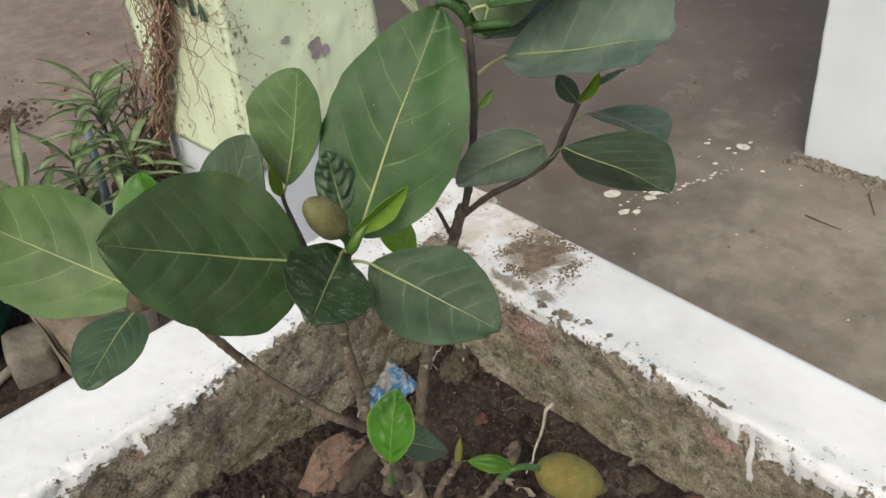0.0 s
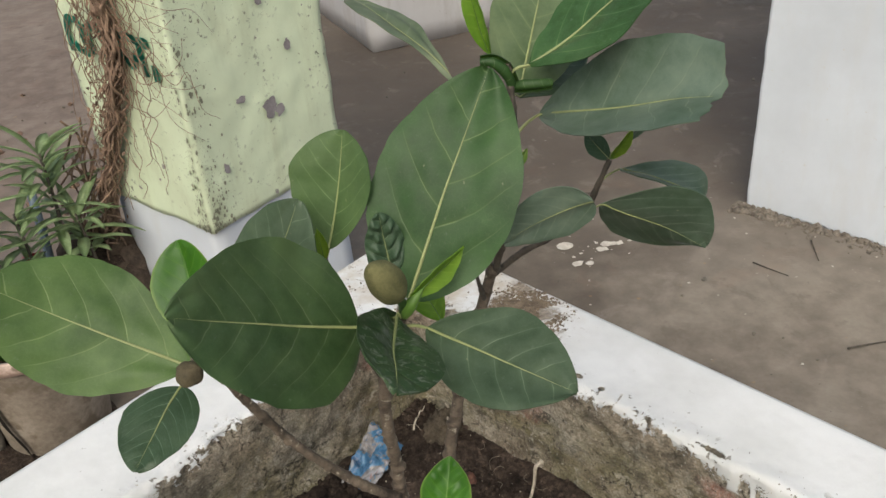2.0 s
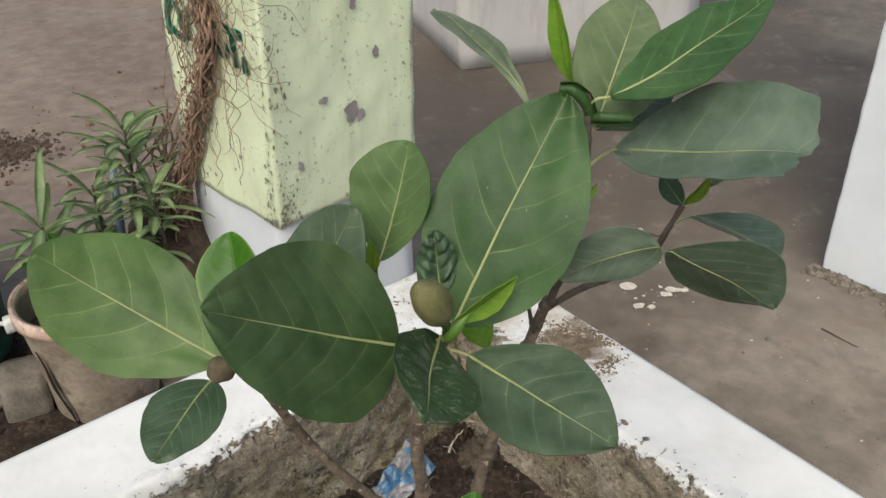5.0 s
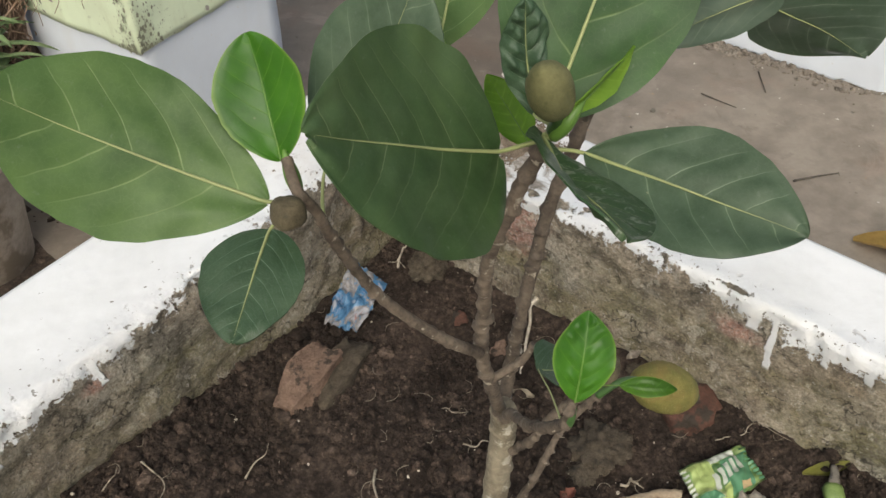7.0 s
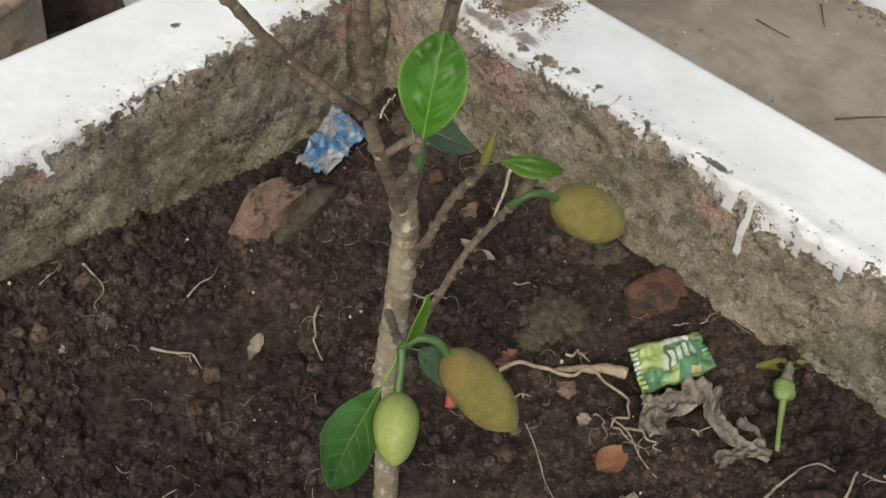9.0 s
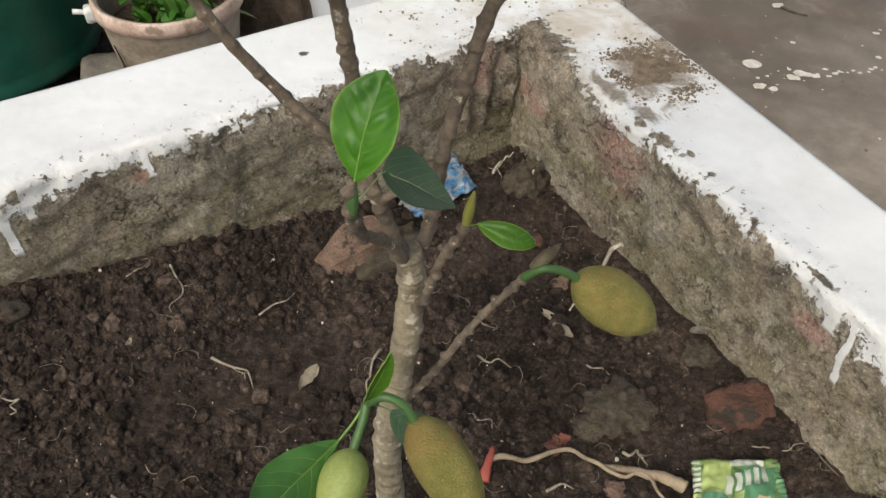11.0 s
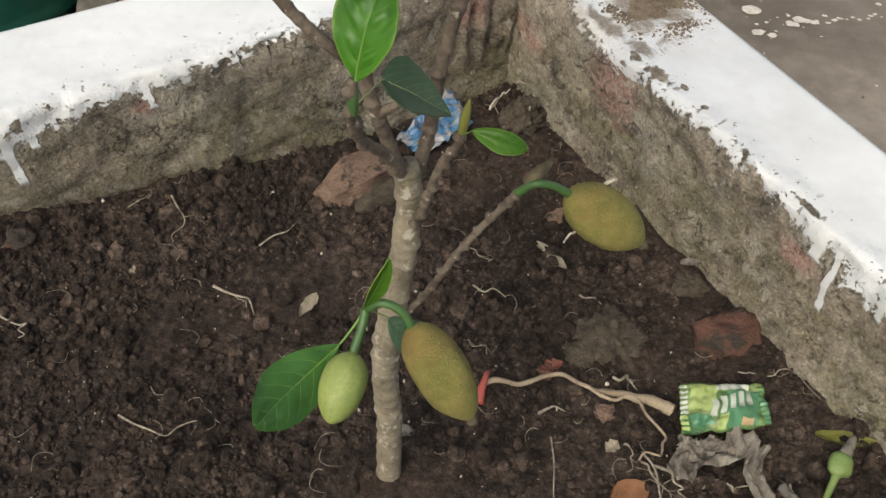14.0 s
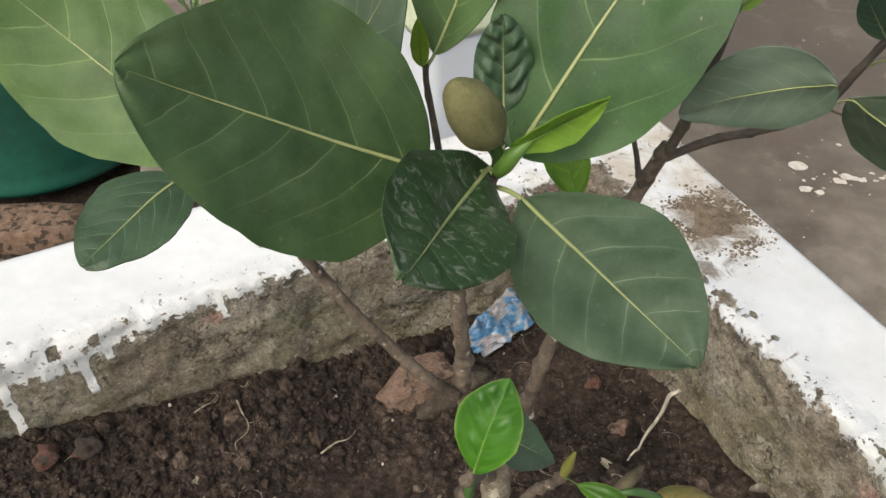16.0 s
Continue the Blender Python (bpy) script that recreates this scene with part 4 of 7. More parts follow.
def leaf(mat, base, tip, side, half, peak, arch, cup, full, stem=None, label="", rib=0.0009, crinkle=0.0, ruffle=0.0, rib_mat=None, seed=0, bite=0.0, cut=1.0):
    """A leaf blade with thickness, cupped across and arched along, with its raised midrib and stalk."""
    b, t, side = Vector(base), Vector(tip), Vector(side)
    t = b + (t - b) / cut
    axis = (t - b).normalized()
    length = (t - b).length
    side = (side - axis * side.dot(axis)).normalized()
    normal = side.cross(axis)
    nu, nv = (72 if crinkle > 0.0003 else 44), 20
    folds = VEIN_COUNT[mat.name]

    def width(u):
        return half * math.sin(math.pi * min(1, max(0, u)) ** peak) ** full if 0 < u < 1 else 0.0

    def point(u, v):
        if cut < 1:
            u *= cut * (1 + 0.05 * noise.noise(Vector((v * 2.2, seed, 1))) + 0.02 * noise.noise(Vector((v * 9, seed, 4))))
        w = width(u)
        wavy = Vector((u * 5.5, 3.0 if v > 0 else 0.0, seed * 1.9))
        w *= 1 + 0.045 * noise.noise(wavy) * abs(v) + 0.018 * noise.noise(wavy * 3.1) * abs(v)
        off = abs(v) * w / length
        q = b + axis * (u * length) + normal * (arch * 4 * u * (1 - u)) + side * (v * w)
        q += normal * (cup * w * abs(v) ** 1.15)
        q += normal * (crinkle * abs(math.sin(math.pi * (folds * (u - off * (VEIN_SLOPE + VEIN_BEND * off)) + (0.45 if v > 0 else 0)))) * min(1, abs(v) * 4) * min(1, w / half * 1.5) * (1 - 0.85 * abs(v) ** 3) * (0.75 + 0.9 * noise.noise(Vector((u * 5, v * 3, seed)))))
        q += normal * (0.0022 * noise.noise(Vector((u * 2.2, v * 1.6, seed * 7.7))) * length / 0.08)
        q += normal * (0.0016 * v * v * noise.noise(Vector((u * 6.5, 2.0 if v > 0 else 0.0, seed * 3.3))) * length / 0.08)
        q += normal * (ruffle * abs(v) ** 3 * math.sin(u * 17 + seed + (2 if v > 0 else 0)))
        edge = 1 - bite * max(0, noise.noise(Vector((u * 9, seed, v * 0.5)))) * (abs(v) > 0.9)
        return b + (q - b) if edge == 1 else q - side * (v * w * (1 - edge))

    bm = bmesh.new()
    uv = bm.loops.layers.uv.new("UVMap")
    shape_uv = bm.loops.layers.uv.new("Metric")
    us = [0.004 + 0.992 * (0.5 - 0.5 * math.cos(math.pi * i / nu)) for i in range(nu + 1)]
    top = [[(bm.verts.new(point(u, -1 + 2 * k / nv)), u, k / nv) for k in range(nv + 1)] for u in us]
    low = [[(bm.verts.new(v.co - normal * 0.0005), u, k) for v, u, k in row] for row in top]

    def face(quad):
        f = bm.faces.new([q[0] for q in quad])
        for loop, q in zip(f.loops, quad):
            loop[uv].uv = (q[1], q[2])
            loop[shape_uv].uv = (q[1], 0.5 + (2 * q[2] - 1) * width(q[1] * cut) / length)

    for i in range(nu):
        for k in range(nv):
            face((top[i][k], top[i][k + 1], top[i + 1][k + 1], top[i + 1][k]))
            face((low[i][k], low[i + 1][k], low[i + 1][k + 1], low[i][k + 1]))
    for i in range(nu):
        for k, order in ((0, (0, 1, 2, 3)), (nv, (0, 3, 2, 1))):
            ring = [(bm.verts.new(q[0].co), q[1], q[2]) for q in (top[i][k], top[i + 1][k], low[i + 1][k], low[i][k])]
            face([ring[o] for o in order])
    blade = part("leaf", bm, mat, sapling, label)
    bm = bmesh.new()
    line = [point(u, 0) + normal * 0.0002 for u in [0.01 + 0.95 * i / 24 for i in range(25)]]
    if stem:
        line = spline([Vector(stem), Vector(stem).lerp(b, 0.5) + normal * 0.001, line[0], line[3]], 5) + line[4:]
    tube(bm, line, lambda s: rib * (0.80 - 0.77 * s), 6)
    part("midrib", bm, rib_mat or MAT_RIB, blade, "pale yellow-green midrib and stalk")
    return blade


NODE = (0.052, 0.297, 0.452)
leaf(MAT_LEAF, (0.0552, 0.3082, 0.4513), (0.0962, 0.3496, 0.5272), (0.881, -0.393, -0.262), 0.0292, 0.86, 0.0028, 0.04, 0.66, NODE, "large broad green leaf held upright", 0.0011, 0.0009, seed=1)
leaf(MAT_LEAF_DEEP, (0.0354, 0.2905, 0.4540), (-0.0177, 0.2465, 0.4976), (-0.051, 0.733, 0.678), 0.0298, 0.83, -0.0020, 0.20, 0.63, NODE, "large broad dark green leaf", 0.0010, 0.0011, seed=2)
leaf(MAT_LEAF_PALE, (-0.0312, 0.3002, 0.4379), (-0.0999, 0.3099, 0.4786), (0.444, 0.677, 0.587), 0.0259, 1.17, -0.0077, -0.09, 0.59, (-0.019, 0.291, 0.444), "large pale green leaf", 0.0010, 0.0008, seed=3)
leaf(MAT_LEAF_DULL, (0.0609, 0.2909, 0.4498), (0.1073, 0.2448, 0.4503), (-0.624, -0.632, -0.46), 0.0194, 1.06, 0.0002, 0.13, 0.70, (0.053, 0.299, 0.446), "broad dull green leaf", 0.0009, 0.0008, seed=4)
leaf(MAT_LEAF_SCAB, (0.0500, 0.2984, 0.4517), (0.0486, 0.2271, 0.4750), (-0.823, 0.19, 0.536), 0.0169, 1.18, -0.0010, 0.24, 0.64, NODE, "dark leaf with grey streaks", 0.0009, 0.0010, seed=5)
leaf(MAT_LEAF_DARK, (0.0515, 0.3130, 0.4494), (0.0476, 0.3160, 0.4871), (0.97, 0.227, 0.086), 0.0080, 1.17, -0.0021, -0.08, 0.60, (0.053, 0.297, 0.456), "small dark crinkled leaf", 0.0008, 0.0036, 0.0008, seed=6)
leaf(MAT_LEAF_TENDER, (0.0560, 0.2945, 0.4620), (0.0782, 0.3062, 0.4742), (0.25, 0.30, -0.85), 0.0054, 0.9, 0.0008, 0.45, 0.8, (0.053, 0.296, 0.455), "small folded yellow-green leaf", 0.0005, rib_mat=MAT_RIB_GREEN, seed=7)
leaf(MAT_LEAF_UPRIGHT, (0.0254, 0.3342, 0.4627), (0.0372, 0.3463, 0.5091), (0.864, -0.496, -0.091), 0.0178, 1.29, -0.0017, 0.46, 0.58, (0.024, 0.329, 0.458), "pale green leaf held upright", 0.0008, seed=8)
leaf(MAT_LEAF_DULL, (-0.0140, 0.3095, 0.4406), (0.0186, 0.3236, 0.4922), (0.502, -0.81, -0.303), 0.0236, 1.07, -0.0023, 0.02, 0.66, (-0.016, 0.293, 0.432), "dull bluish green leaf", 0.0008, seed=9)
leaf(MAT_LEAF_YOUNG, (-0.0258, 0.3060, 0.4478), (-0.0307, 0.3271, 0.4790), (0.939, -0.197, 0.281), 0.0138, 1.06, -0.0006, 0.40, 0.62, (-0.023, 0.296, 0.455), "small bright green leaf", 0.0007, 0.0004, rib_mat=MAT_RIB_GREEN, seed=10)
leaf(MAT_LEAF_DARK, (-0.0307, 0.2822, 0.4430), (-0.0425, 0.2485, 0.4357), (-0.945, 0.302, 0.129), 0.0136, 0.92, 0.0013, 0.11, 0.59, (-0.022, 0.289, 0.446), "small dark blue-green leaf", 0.0008, 0.0005, seed=11)
leaf(MAT_LEAF_YOUNG, (0.0588, 0.2656, 0.3649), (0.0648, 0.2788, 0.3948), (0.961, -0.267, -0.075), 0.0103, 1.22, 0.0022, 0.30, 0.66, (0.058, 0.265, 0.356), "bright green young leaf, quilted between its veins", 0.0007, 0.0015, rib_mat=MAT_RIB_GREEN, seed=12)
leaf(MAT_LEAF_DARK, (0.0569, 0.3005, 0.3407), (0.0808, 0.3064, 0.3250), (0.197, -0.978, -0.062), 0.0128, 0.52, 0.0008, 0.27, 0.77, (0.056, 0.268, 0.352), "small dark leaf behind the young leaf", 0.0005, seed=13)
leaf(MAT_LEAF_GREY, (0.1320, 0.3244, 0.4770), (0.0962, 0.3295, 0.4585), (-0.473, -0.212, 0.855), 0.0143, 0.76, -0.0031, -0.04, 0.65, (0.139, 0.383, 0.436), "oval dull green leaf", 0.0007, seed=14)
leaf(MAT_LEAF_GREY, (0.1429, 0.3556, 0.4570), (0.1917, 0.3531, 0.4308), (-0.355, 0.6, -0.717), 0.0271, 1.11, -0.0021, -0.13, 0.69, (0.139, 0.383, 0.436), "oval dull green leaf with a brown tip", 0.0007, seed=15)
leaf(MAT_LEAF_GREY, (0.1615, 0.3902, 0.4552), (0.1868, 0.3484, 0.4588), (-0.847, -0.497, 0.188), 0.0174, 1.13, 0.0017, 0.31, 0.76, (0.150, 0.384, 0.453), "curled dull green leaf", 0.0007, seed=16)
leaf(MAT_LEAF_GREY, (0.1221, 0.3853, 0.4897), (0.1795, 0.3205, 0.5158), (-0.517, -0.671, -0.532), 0.0238, 1.05, 0.0010, 0.55, 0.70, (0.107, 0.363, 0.490), "large grey-green leaf with a torn blunt end", 0.0010, 0.0006, bite=0.05, seed=17, cut=0.80)
leaf(MAT_LEAF_GLOSSY, (0.1147, 0.3665, 0.5200), (0.1716, 0.3691, 0.5609), (0.101, -0.976, -0.202), 0.0215, 0.99, -0.0019, 0.04, 0.79, (0.107, 0.365, 0.518), "large glossy green leaf", 0.0009, 0.0004, seed=18)
leaf(MAT_LEAF_YELLOWED, (0.1127, 0.3798, 0.5062), (0.1353, 0.4396, 0.5424), (0.908, -0.096, -0.408), 0.0208, 0.70, 0.0049, 0.10, 0.68, (0.107, 0.366, 0.512), "pale yellowish green leaf", 0.0009, seed=19)
leaf(MAT_LEAF_DULL, (0.1130, 0.3820, 0.5000), (0.1500, 0.4150, 0.5080), (0.55, -0.62, -0.4), 0.0110, 1.0, 0.0, 0.1, 0.7, (0.107, 0.366, 0.508), "dull green leaf", 0.0007, seed=20)
leaf(MAT_LEAF_TENDER, (0.1000, 0.3750, 0.5230), (0.0900, 0.3700, 0.5620), (0.78, -0.60, 0.15), 0.0042, 0.9, 0.001, 0.5, 0.75, (0.106, 0.367, 0.520), "narrow bright yellow-green leaf", 0.0004, rib_mat=MAT_RIB_GREEN, seed=21)
leaf(MAT_LEAF_DUSTY, (0.0897, 0.4073, 0.4971), (0.0408, 0.4705, 0.5253), (-0.304, 0.917, 0.249), 0.0125, 1.9, 0.0060, 0.10, 0.72, (0.106, 0.366, 0.505), "dull green leaf turned on edge", 0.0007, seed=22)
leaf(MAT_LEAF_DARK, (0.1555, 0.3880, 0.4620), (0.1470, 0.4000, 0.4710), (0.7, 0.1, 0.7), 0.0050, 1.0, 0.0, 0.3, 0.65, (0.155, 0.386, 0.461), "small dark leaf", 0.0004, seed=25)
leaf(MAT_LEAF_DARK, (0.1580, 0.3860, 0.4680), (0.1800, 0.4050, 0.4690), (0.2, -0.5, 0.8), 0.0036, 1.0, 0.0, 0.3, 0.65, (0.155, 0.386, 0.463), "small dark leaf", 0.0004, seed=26)
leaf(MAT_LEAF_TENDER, (0.1550, 0.3850, 0.4640), (0.1640, 0.3820, 0.4790), (0.7, 0.2, -0.4), 0.0030, 0.9, 0.0006, 0.6, 0.7, None, "yellow-green bud leaf", 0.0003, rib_mat=MAT_RIB_GREEN, seed=27)
leaf(MAT_LEAF_TENDER, (0.1075, 0.3630, 0.4760), (0.1155, 0.3800, 0.4760), (0.3, -0.2, -0.8), 0.0020, 0.9, 0.0004, 0.6, 0.7, None, "yellow-green bud leaf", 0.0003, rib_mat=MAT_RIB_GREEN, seed=28)
leaf(MAT_LEAF_LIME, (0.0708, 0.3770, 0.3890), (0.0553, 0.3935, 0.4150), (0.88, 0.20, 0.40), 0.0086, 0.95, 0.0010, 0.15, 0.75, (0.0830, 0.3715, 0.3800), "bright lime green leaf behind the stem", 0.0005, rib_mat=MAT_RIB_GREEN, seed=29)
leaf(MAT_LEAF_TENDER, (0.0235, 0.3275, 0.4620), (0.0230, 0.3240, 0.4785), (0.9, 0.2, 0), 0.0026, 0.9, 0.0005, 0.5, 0.7, None, "yellow-green bud leaf", 0.0003, rib_mat=MAT_RIB_GREEN, seed=30)
leaf(MAT_LEAF_YOUNG, (0.0900, 0.2970, 0.3280), (0.1105, 0.2890, 0.3305), (0.1, 0.68, 0.60), 0.0042, 0.95, 0.0034, 0.30, 0.7, (0.085, 0.306, 0.318), "small green leaf", 0.0004, rib_mat=MAT_RIB_GREEN, seed=31)
leaf(MAT_LEAF_FRESH, (0.0453, 0.2681, 0.2269), (0.0253, 0.2227, 0.2272), (-0.707, 0.316, 0.633), 0.0126, 1.18, -0.0027, -0.03, 0.67, (0.053, 0.278, 0.238), "dark green leaf low on the trunk", 0.0008, 0.0003, rib_mat=MAT_RIB_GREEN, seed=32)
leaf(MAT_LEAF_YOUNG, (0.0545, 0.2760, 0.2450), (0.0640, 0.2810, 0.2720), (0.5, 0.5, -0.3), 0.0045, 0.9, 0.0008, 0.45, 0.7, (0.054, 0.279, 0.240), "small green leaf low on the trunk", 0.0004, rib_mat=MAT_RIB_GREEN, seed=33)
leaf(MAT_LEAF_DARK, (0.0620, 0.2860, 0.2280), (0.0880, 0.2850, 0.2010), (0.6, 0.5, 0.5), 0.0085, 1.0, 0.0, 0.1, 0.65, (0.054, 0.280, 0.238), "dark leaf behind the fruit", 0.0005, rib_mat=MAT_RIB_GREEN, seed=34)


def rolled_leaf(points, r, label, seed):
    """A young leaf still rolled up lengthwise: an open scroll with a blunt end."""
    line = spline([Vector(p) for p in points], 8)
    bm = bmesh.new()
    uv = bm.loops.layers.uv.new("UVMap")
    shape_uv = bm.loops.layers.uv.new("Metric")
    rows = []
    for i, p in enumerate(line):
        u = i / (len(line) - 1)
        d = (line[min(i + 1, len(line) - 1)] - line[max(i - 1, 0)]).normalized()
        sx = d.cross(Vector((0.2, -0.9, 0.3))).normalized()
        sy = d.cross(sx)
        wide = r * (0.55 + 0.6 * math.sin(math.pi * min(1.0, 0.18 + 0.66 * u))) * (1 + 0.12 * noise.noise(Vector((u * 5, seed, 0))))
        row = []
        for k in range(19):
            ang = -0.6 + 7.6 * k / 18
            w = wide * (1.0 - 0.030 * k) * (1 + 0.06 * noise.noise(Vector((u * 9, ang, seed))))
            row.append((bm.verts.new(p + sx * (w * math.cos(ang)) + sy * (w * 0.8 * math.sin(ang))), u, k / 18))
        rows.append(row)
    for a, b in zip(rows, rows[1:]):
        for k in range(18):
            quad = (a[k], a[k + 1], b[k + 1], b[k])
            f = bm.faces.new([q[0] for q in quad])
            for loop, q in zip(f.loops, quad):
                loop[uv].uv = (q[1], q[2])
                loop[shape_uv].uv = (q[1], 0.35 + 0.3 * q[2])
    part("rolled_leaf", bm, MAT_LEAF, sapling, label)


rolled_leaf([(0.1078, 0.3655, 0.5095), (0.1068, 0.3640, 0.5150), (0.1040, 0.3630, 0.5205), (0.0995, 0.3630, 0.5242), (0.0945, 0.3640, 0.5243)], 0.0031, "young dark green leaf rolled into a hook", 1)
rolled_leaf([(0.1078, 0.3650, 0.5118), (0.1120, 0.3630, 0.5128), (0.1180, 0.3620, 0.5130), (0.1235, 0.3625, 0.5128)], 0.0029, "young dark green leaf rolled lengthwise", 2)


def fruit(a, b, radius, mat, stem, label, seed, bend=0.0, rough=1.0):
    """A small oblong fruit on its stalk."""
    a, b = Vector(a), Vector(b)
    bm = bmesh.new()
    bmesh.ops.create_uvsphere(bm, u_segments=80, v_segments=56, radius=1.0)
    turn = (b - a).to_track_quat("Z", "X").to_matrix()
    for v in bm.verts:
        c = v.co.copy()
        w = radius * (1 - 0.10 * c.z - 0.16 * max(0.0, c.z) ** 3) * (1 + 0.09 * noise.noise(c * 1.4 + Vector((seed, 0, 0))) + rough * (0.040 * abs(noise.noise(c * 17 + Vector((0, seed, 0)))) + 0.030 * noise.noise(c * 34)))
        w *= 1 - (1 - rough) * 0.16 * math.exp(-((c.x + 0.2) / 0.16) ** 2 - ((c.z - 0.1) / 0.4) ** 2) * (c.y < 0)
        q = Vector((c.x * w + bend * (1 - c.z * c.z), c.y * w, c.z * (b - a).length / 2))
        v.co = (a + b) / 2 + turn @ q
    body = part("fruit", bm, mat, sapling, label)
    if rough > 0.9:
        bm = bmesh.new()
        lump(bm, b + (b - a).normalized() * 0.0004, (0.0030, 0.0028, 0.0022), seed, 0.3, seed + 5, 2)
        part("tip", bm, MAT_BUD, body, "dry brown tip")
    bm = bmesh.new()
    stem = [Vector(p) for p in stem] + [a + (b - a) * 0.04]
    tube(bm, spline(stem, 6), lambda t: 0.0018 + 0.0006 * abs(t - 0.5), 8)
    part("stalk", bm, MAT_STALK, body, "green fruit stalk")


fruit((0.127, 0.352, 0.2555), (0.1645, 0.356, 0.229), 0.0128, MAT_FRUIT, [(0.105, 0.346, 0.256), (0.112, 0.345, 0.264), (0.120, 0.348, 0.262)], "oblong brownish green rough-skinned young fruit", 1)
fruit((0.073, 0.279, 0.235), (0.104, 0.263, 0.200), 0.0118, MAT_FRUIT, [(0.054, 0.279, 0.240), (0.061, 0.280, 0.245), (0.069, 0.280, 0.242)], "oblong brownish green rough-skinned young fruit", 2)
fruit((0.0525, 0.265, 0.228), (0.0505, 0.237, 0.217), 0.0095, MAT_FRUIT_GREEN, [(0.054, 0.279, 0.240), (0.054, 0.274, 0.236), (0.053, 0.268, 0.231)], "smooth green young fruit", 3, rough=0.25)
fruit((0.0515, 0.2925, 0.4640), (0.0435, 0.2815, 0.4855), 0.0066, MAT_FRUIT_FUZZ, [(0.053, 0.298, 0.454), (0.053, 0.295, 0.459)], "small downy olive fruit beside the crinkled leaf", 4, 0.0006, 0.4)

bm = bmesh.new()
lump(bm, (-0.025, 0.2775, 0.452), (0.0050, 0.0050, 0.0046), 0.4, 0.12, 3, 3)
part("bud", bm, MAT_BUD, sapling, "round brown bud")
for pts, r, mat in (([(0.0845, 0.3075, 0.316), (0.086, 0.306, 0.327), (0.0872, 0.305, 0.335)], 0.0017, MAT_OLIVE_BUD), ([(-0.022, 0.293, 0.4455), (-0.0235, 0.296, 0.452), (-0.0245, 0.299, 0.457)], 0.0020, MAT_RIB_GREEN),
                    ([(0.053, 0.297, 0.452), (0.056, 0.2945, 0.459), (0.061, 0.296, 0.4645)], 0.0023, MAT_RIB_GREEN), ([(0.108, 0.346, 0.262), (0.113, 0.350, 0.2665), (0.118, 0.358, 0.268)], 0.0028, MAT_BUD),
                    ([(0.0575, 0.2652, 0.352), (0.058, 0.265, 0.360), (0.0588, 0.2656, 0.366)], 0.0015, MAT_STALK)):
    bm = bmesh.new()
    tube(bm, spline(pts, 6), lambda t: r * math.sin(math.pi * (0.2 + 0.78 * t)) + 0.0003, 8)
    part("bud", bm, mat, sapling, "pointed bud")


# ---- things lying on the soil ----
def on_soil(x, y, up=0.0):
    return Vector((x, y, soil_relief(x, y) + up))


def fleck_spot(rn):
    x, y = rn.uniform(-0.40, 0.46), rn.uniform(0.22, 0.72)
    return on_soil(x, y, 0.001) if in_bed(x, y, -0.01) else None


grains("pale_grit", 420, fleck_spot, lambda rn: 0.0004 + 0.0011 * rn.random() ** 3, MAT_ROOT_WHITE, "tiny pale grains of lime and grit on the soil", "grit", 18)


def soil_chunk(name, label, category, x, y, size, turn, mat, seed, up=0.0, pitch=0.0, wear=0.16, point=0.0, smooth=True):
    bm = bmesh.new()
    chunk(bm, on_soil(x, y, up), size, turn, seed, pitch, wear, 7, point)
    return tagged(mesh_object(name, bm, mat, smooth), label, category)


MAT_CLOD = mottled("hard_clod", (0.040, 0.031, 0.022), (0.150, 0.120, 0.084), 110, 0.95, 0.9, 0.004, 6.0)
soil_chunk("broken_brick", "pale broken piece of brick half sunk in the soil", "brick", -0.050, 0.585, (0.018, 0.036, 0.018), -0.66, MAT_BRICK_PALE, 2.5, 0.003, 0.14, 0.17, 0.50, False)
soil_chunk("broken_brick", "dark soil-caked lump of broken brick", "brick", -0.022, 0.596, (0.014, 0.036, 0.011), -0.62, MAT_CLOD, 7.5, 0.003, 0.0, 0.25, 0.2)
soil_chunk("broken_brick", "red broken piece of brick lying in the soil", "brick", 0.265, 0.497, (0.022, 0.016, 0.012), 0.62, MAT_BRICK, 4.1, 0.001, 0.0, 0.28, 0.25)


def clod(x, y, up, size, label, seed):
    """A hard lump of earth built up of smaller crumbs."""
    bm = bmesh.new()
    lump(bm, (0, 0, 0), (1, 1, 1), 0.3, 0.35, seed, 5)
    middle = on_soil(x, y, up)
    for v in bm.verts:
        d = noise.voronoi(v.co * 2.6 + Vector((seed, 0, 0)))[0]
        c = v.co * (0.90 + 0.24 * min(1.0, (d[1] - d[0]) * 2.0) ** 0.6 + 0.10 * noise.fractal(v.co * 5, 0.9, 2.1, 4))
        v.co = middle + Vector((c.x * size[0], c.y * size[1], c.z * size[2]))
    tagged(mesh_object("clod", bm, MAT_CLOD), label, "clod")


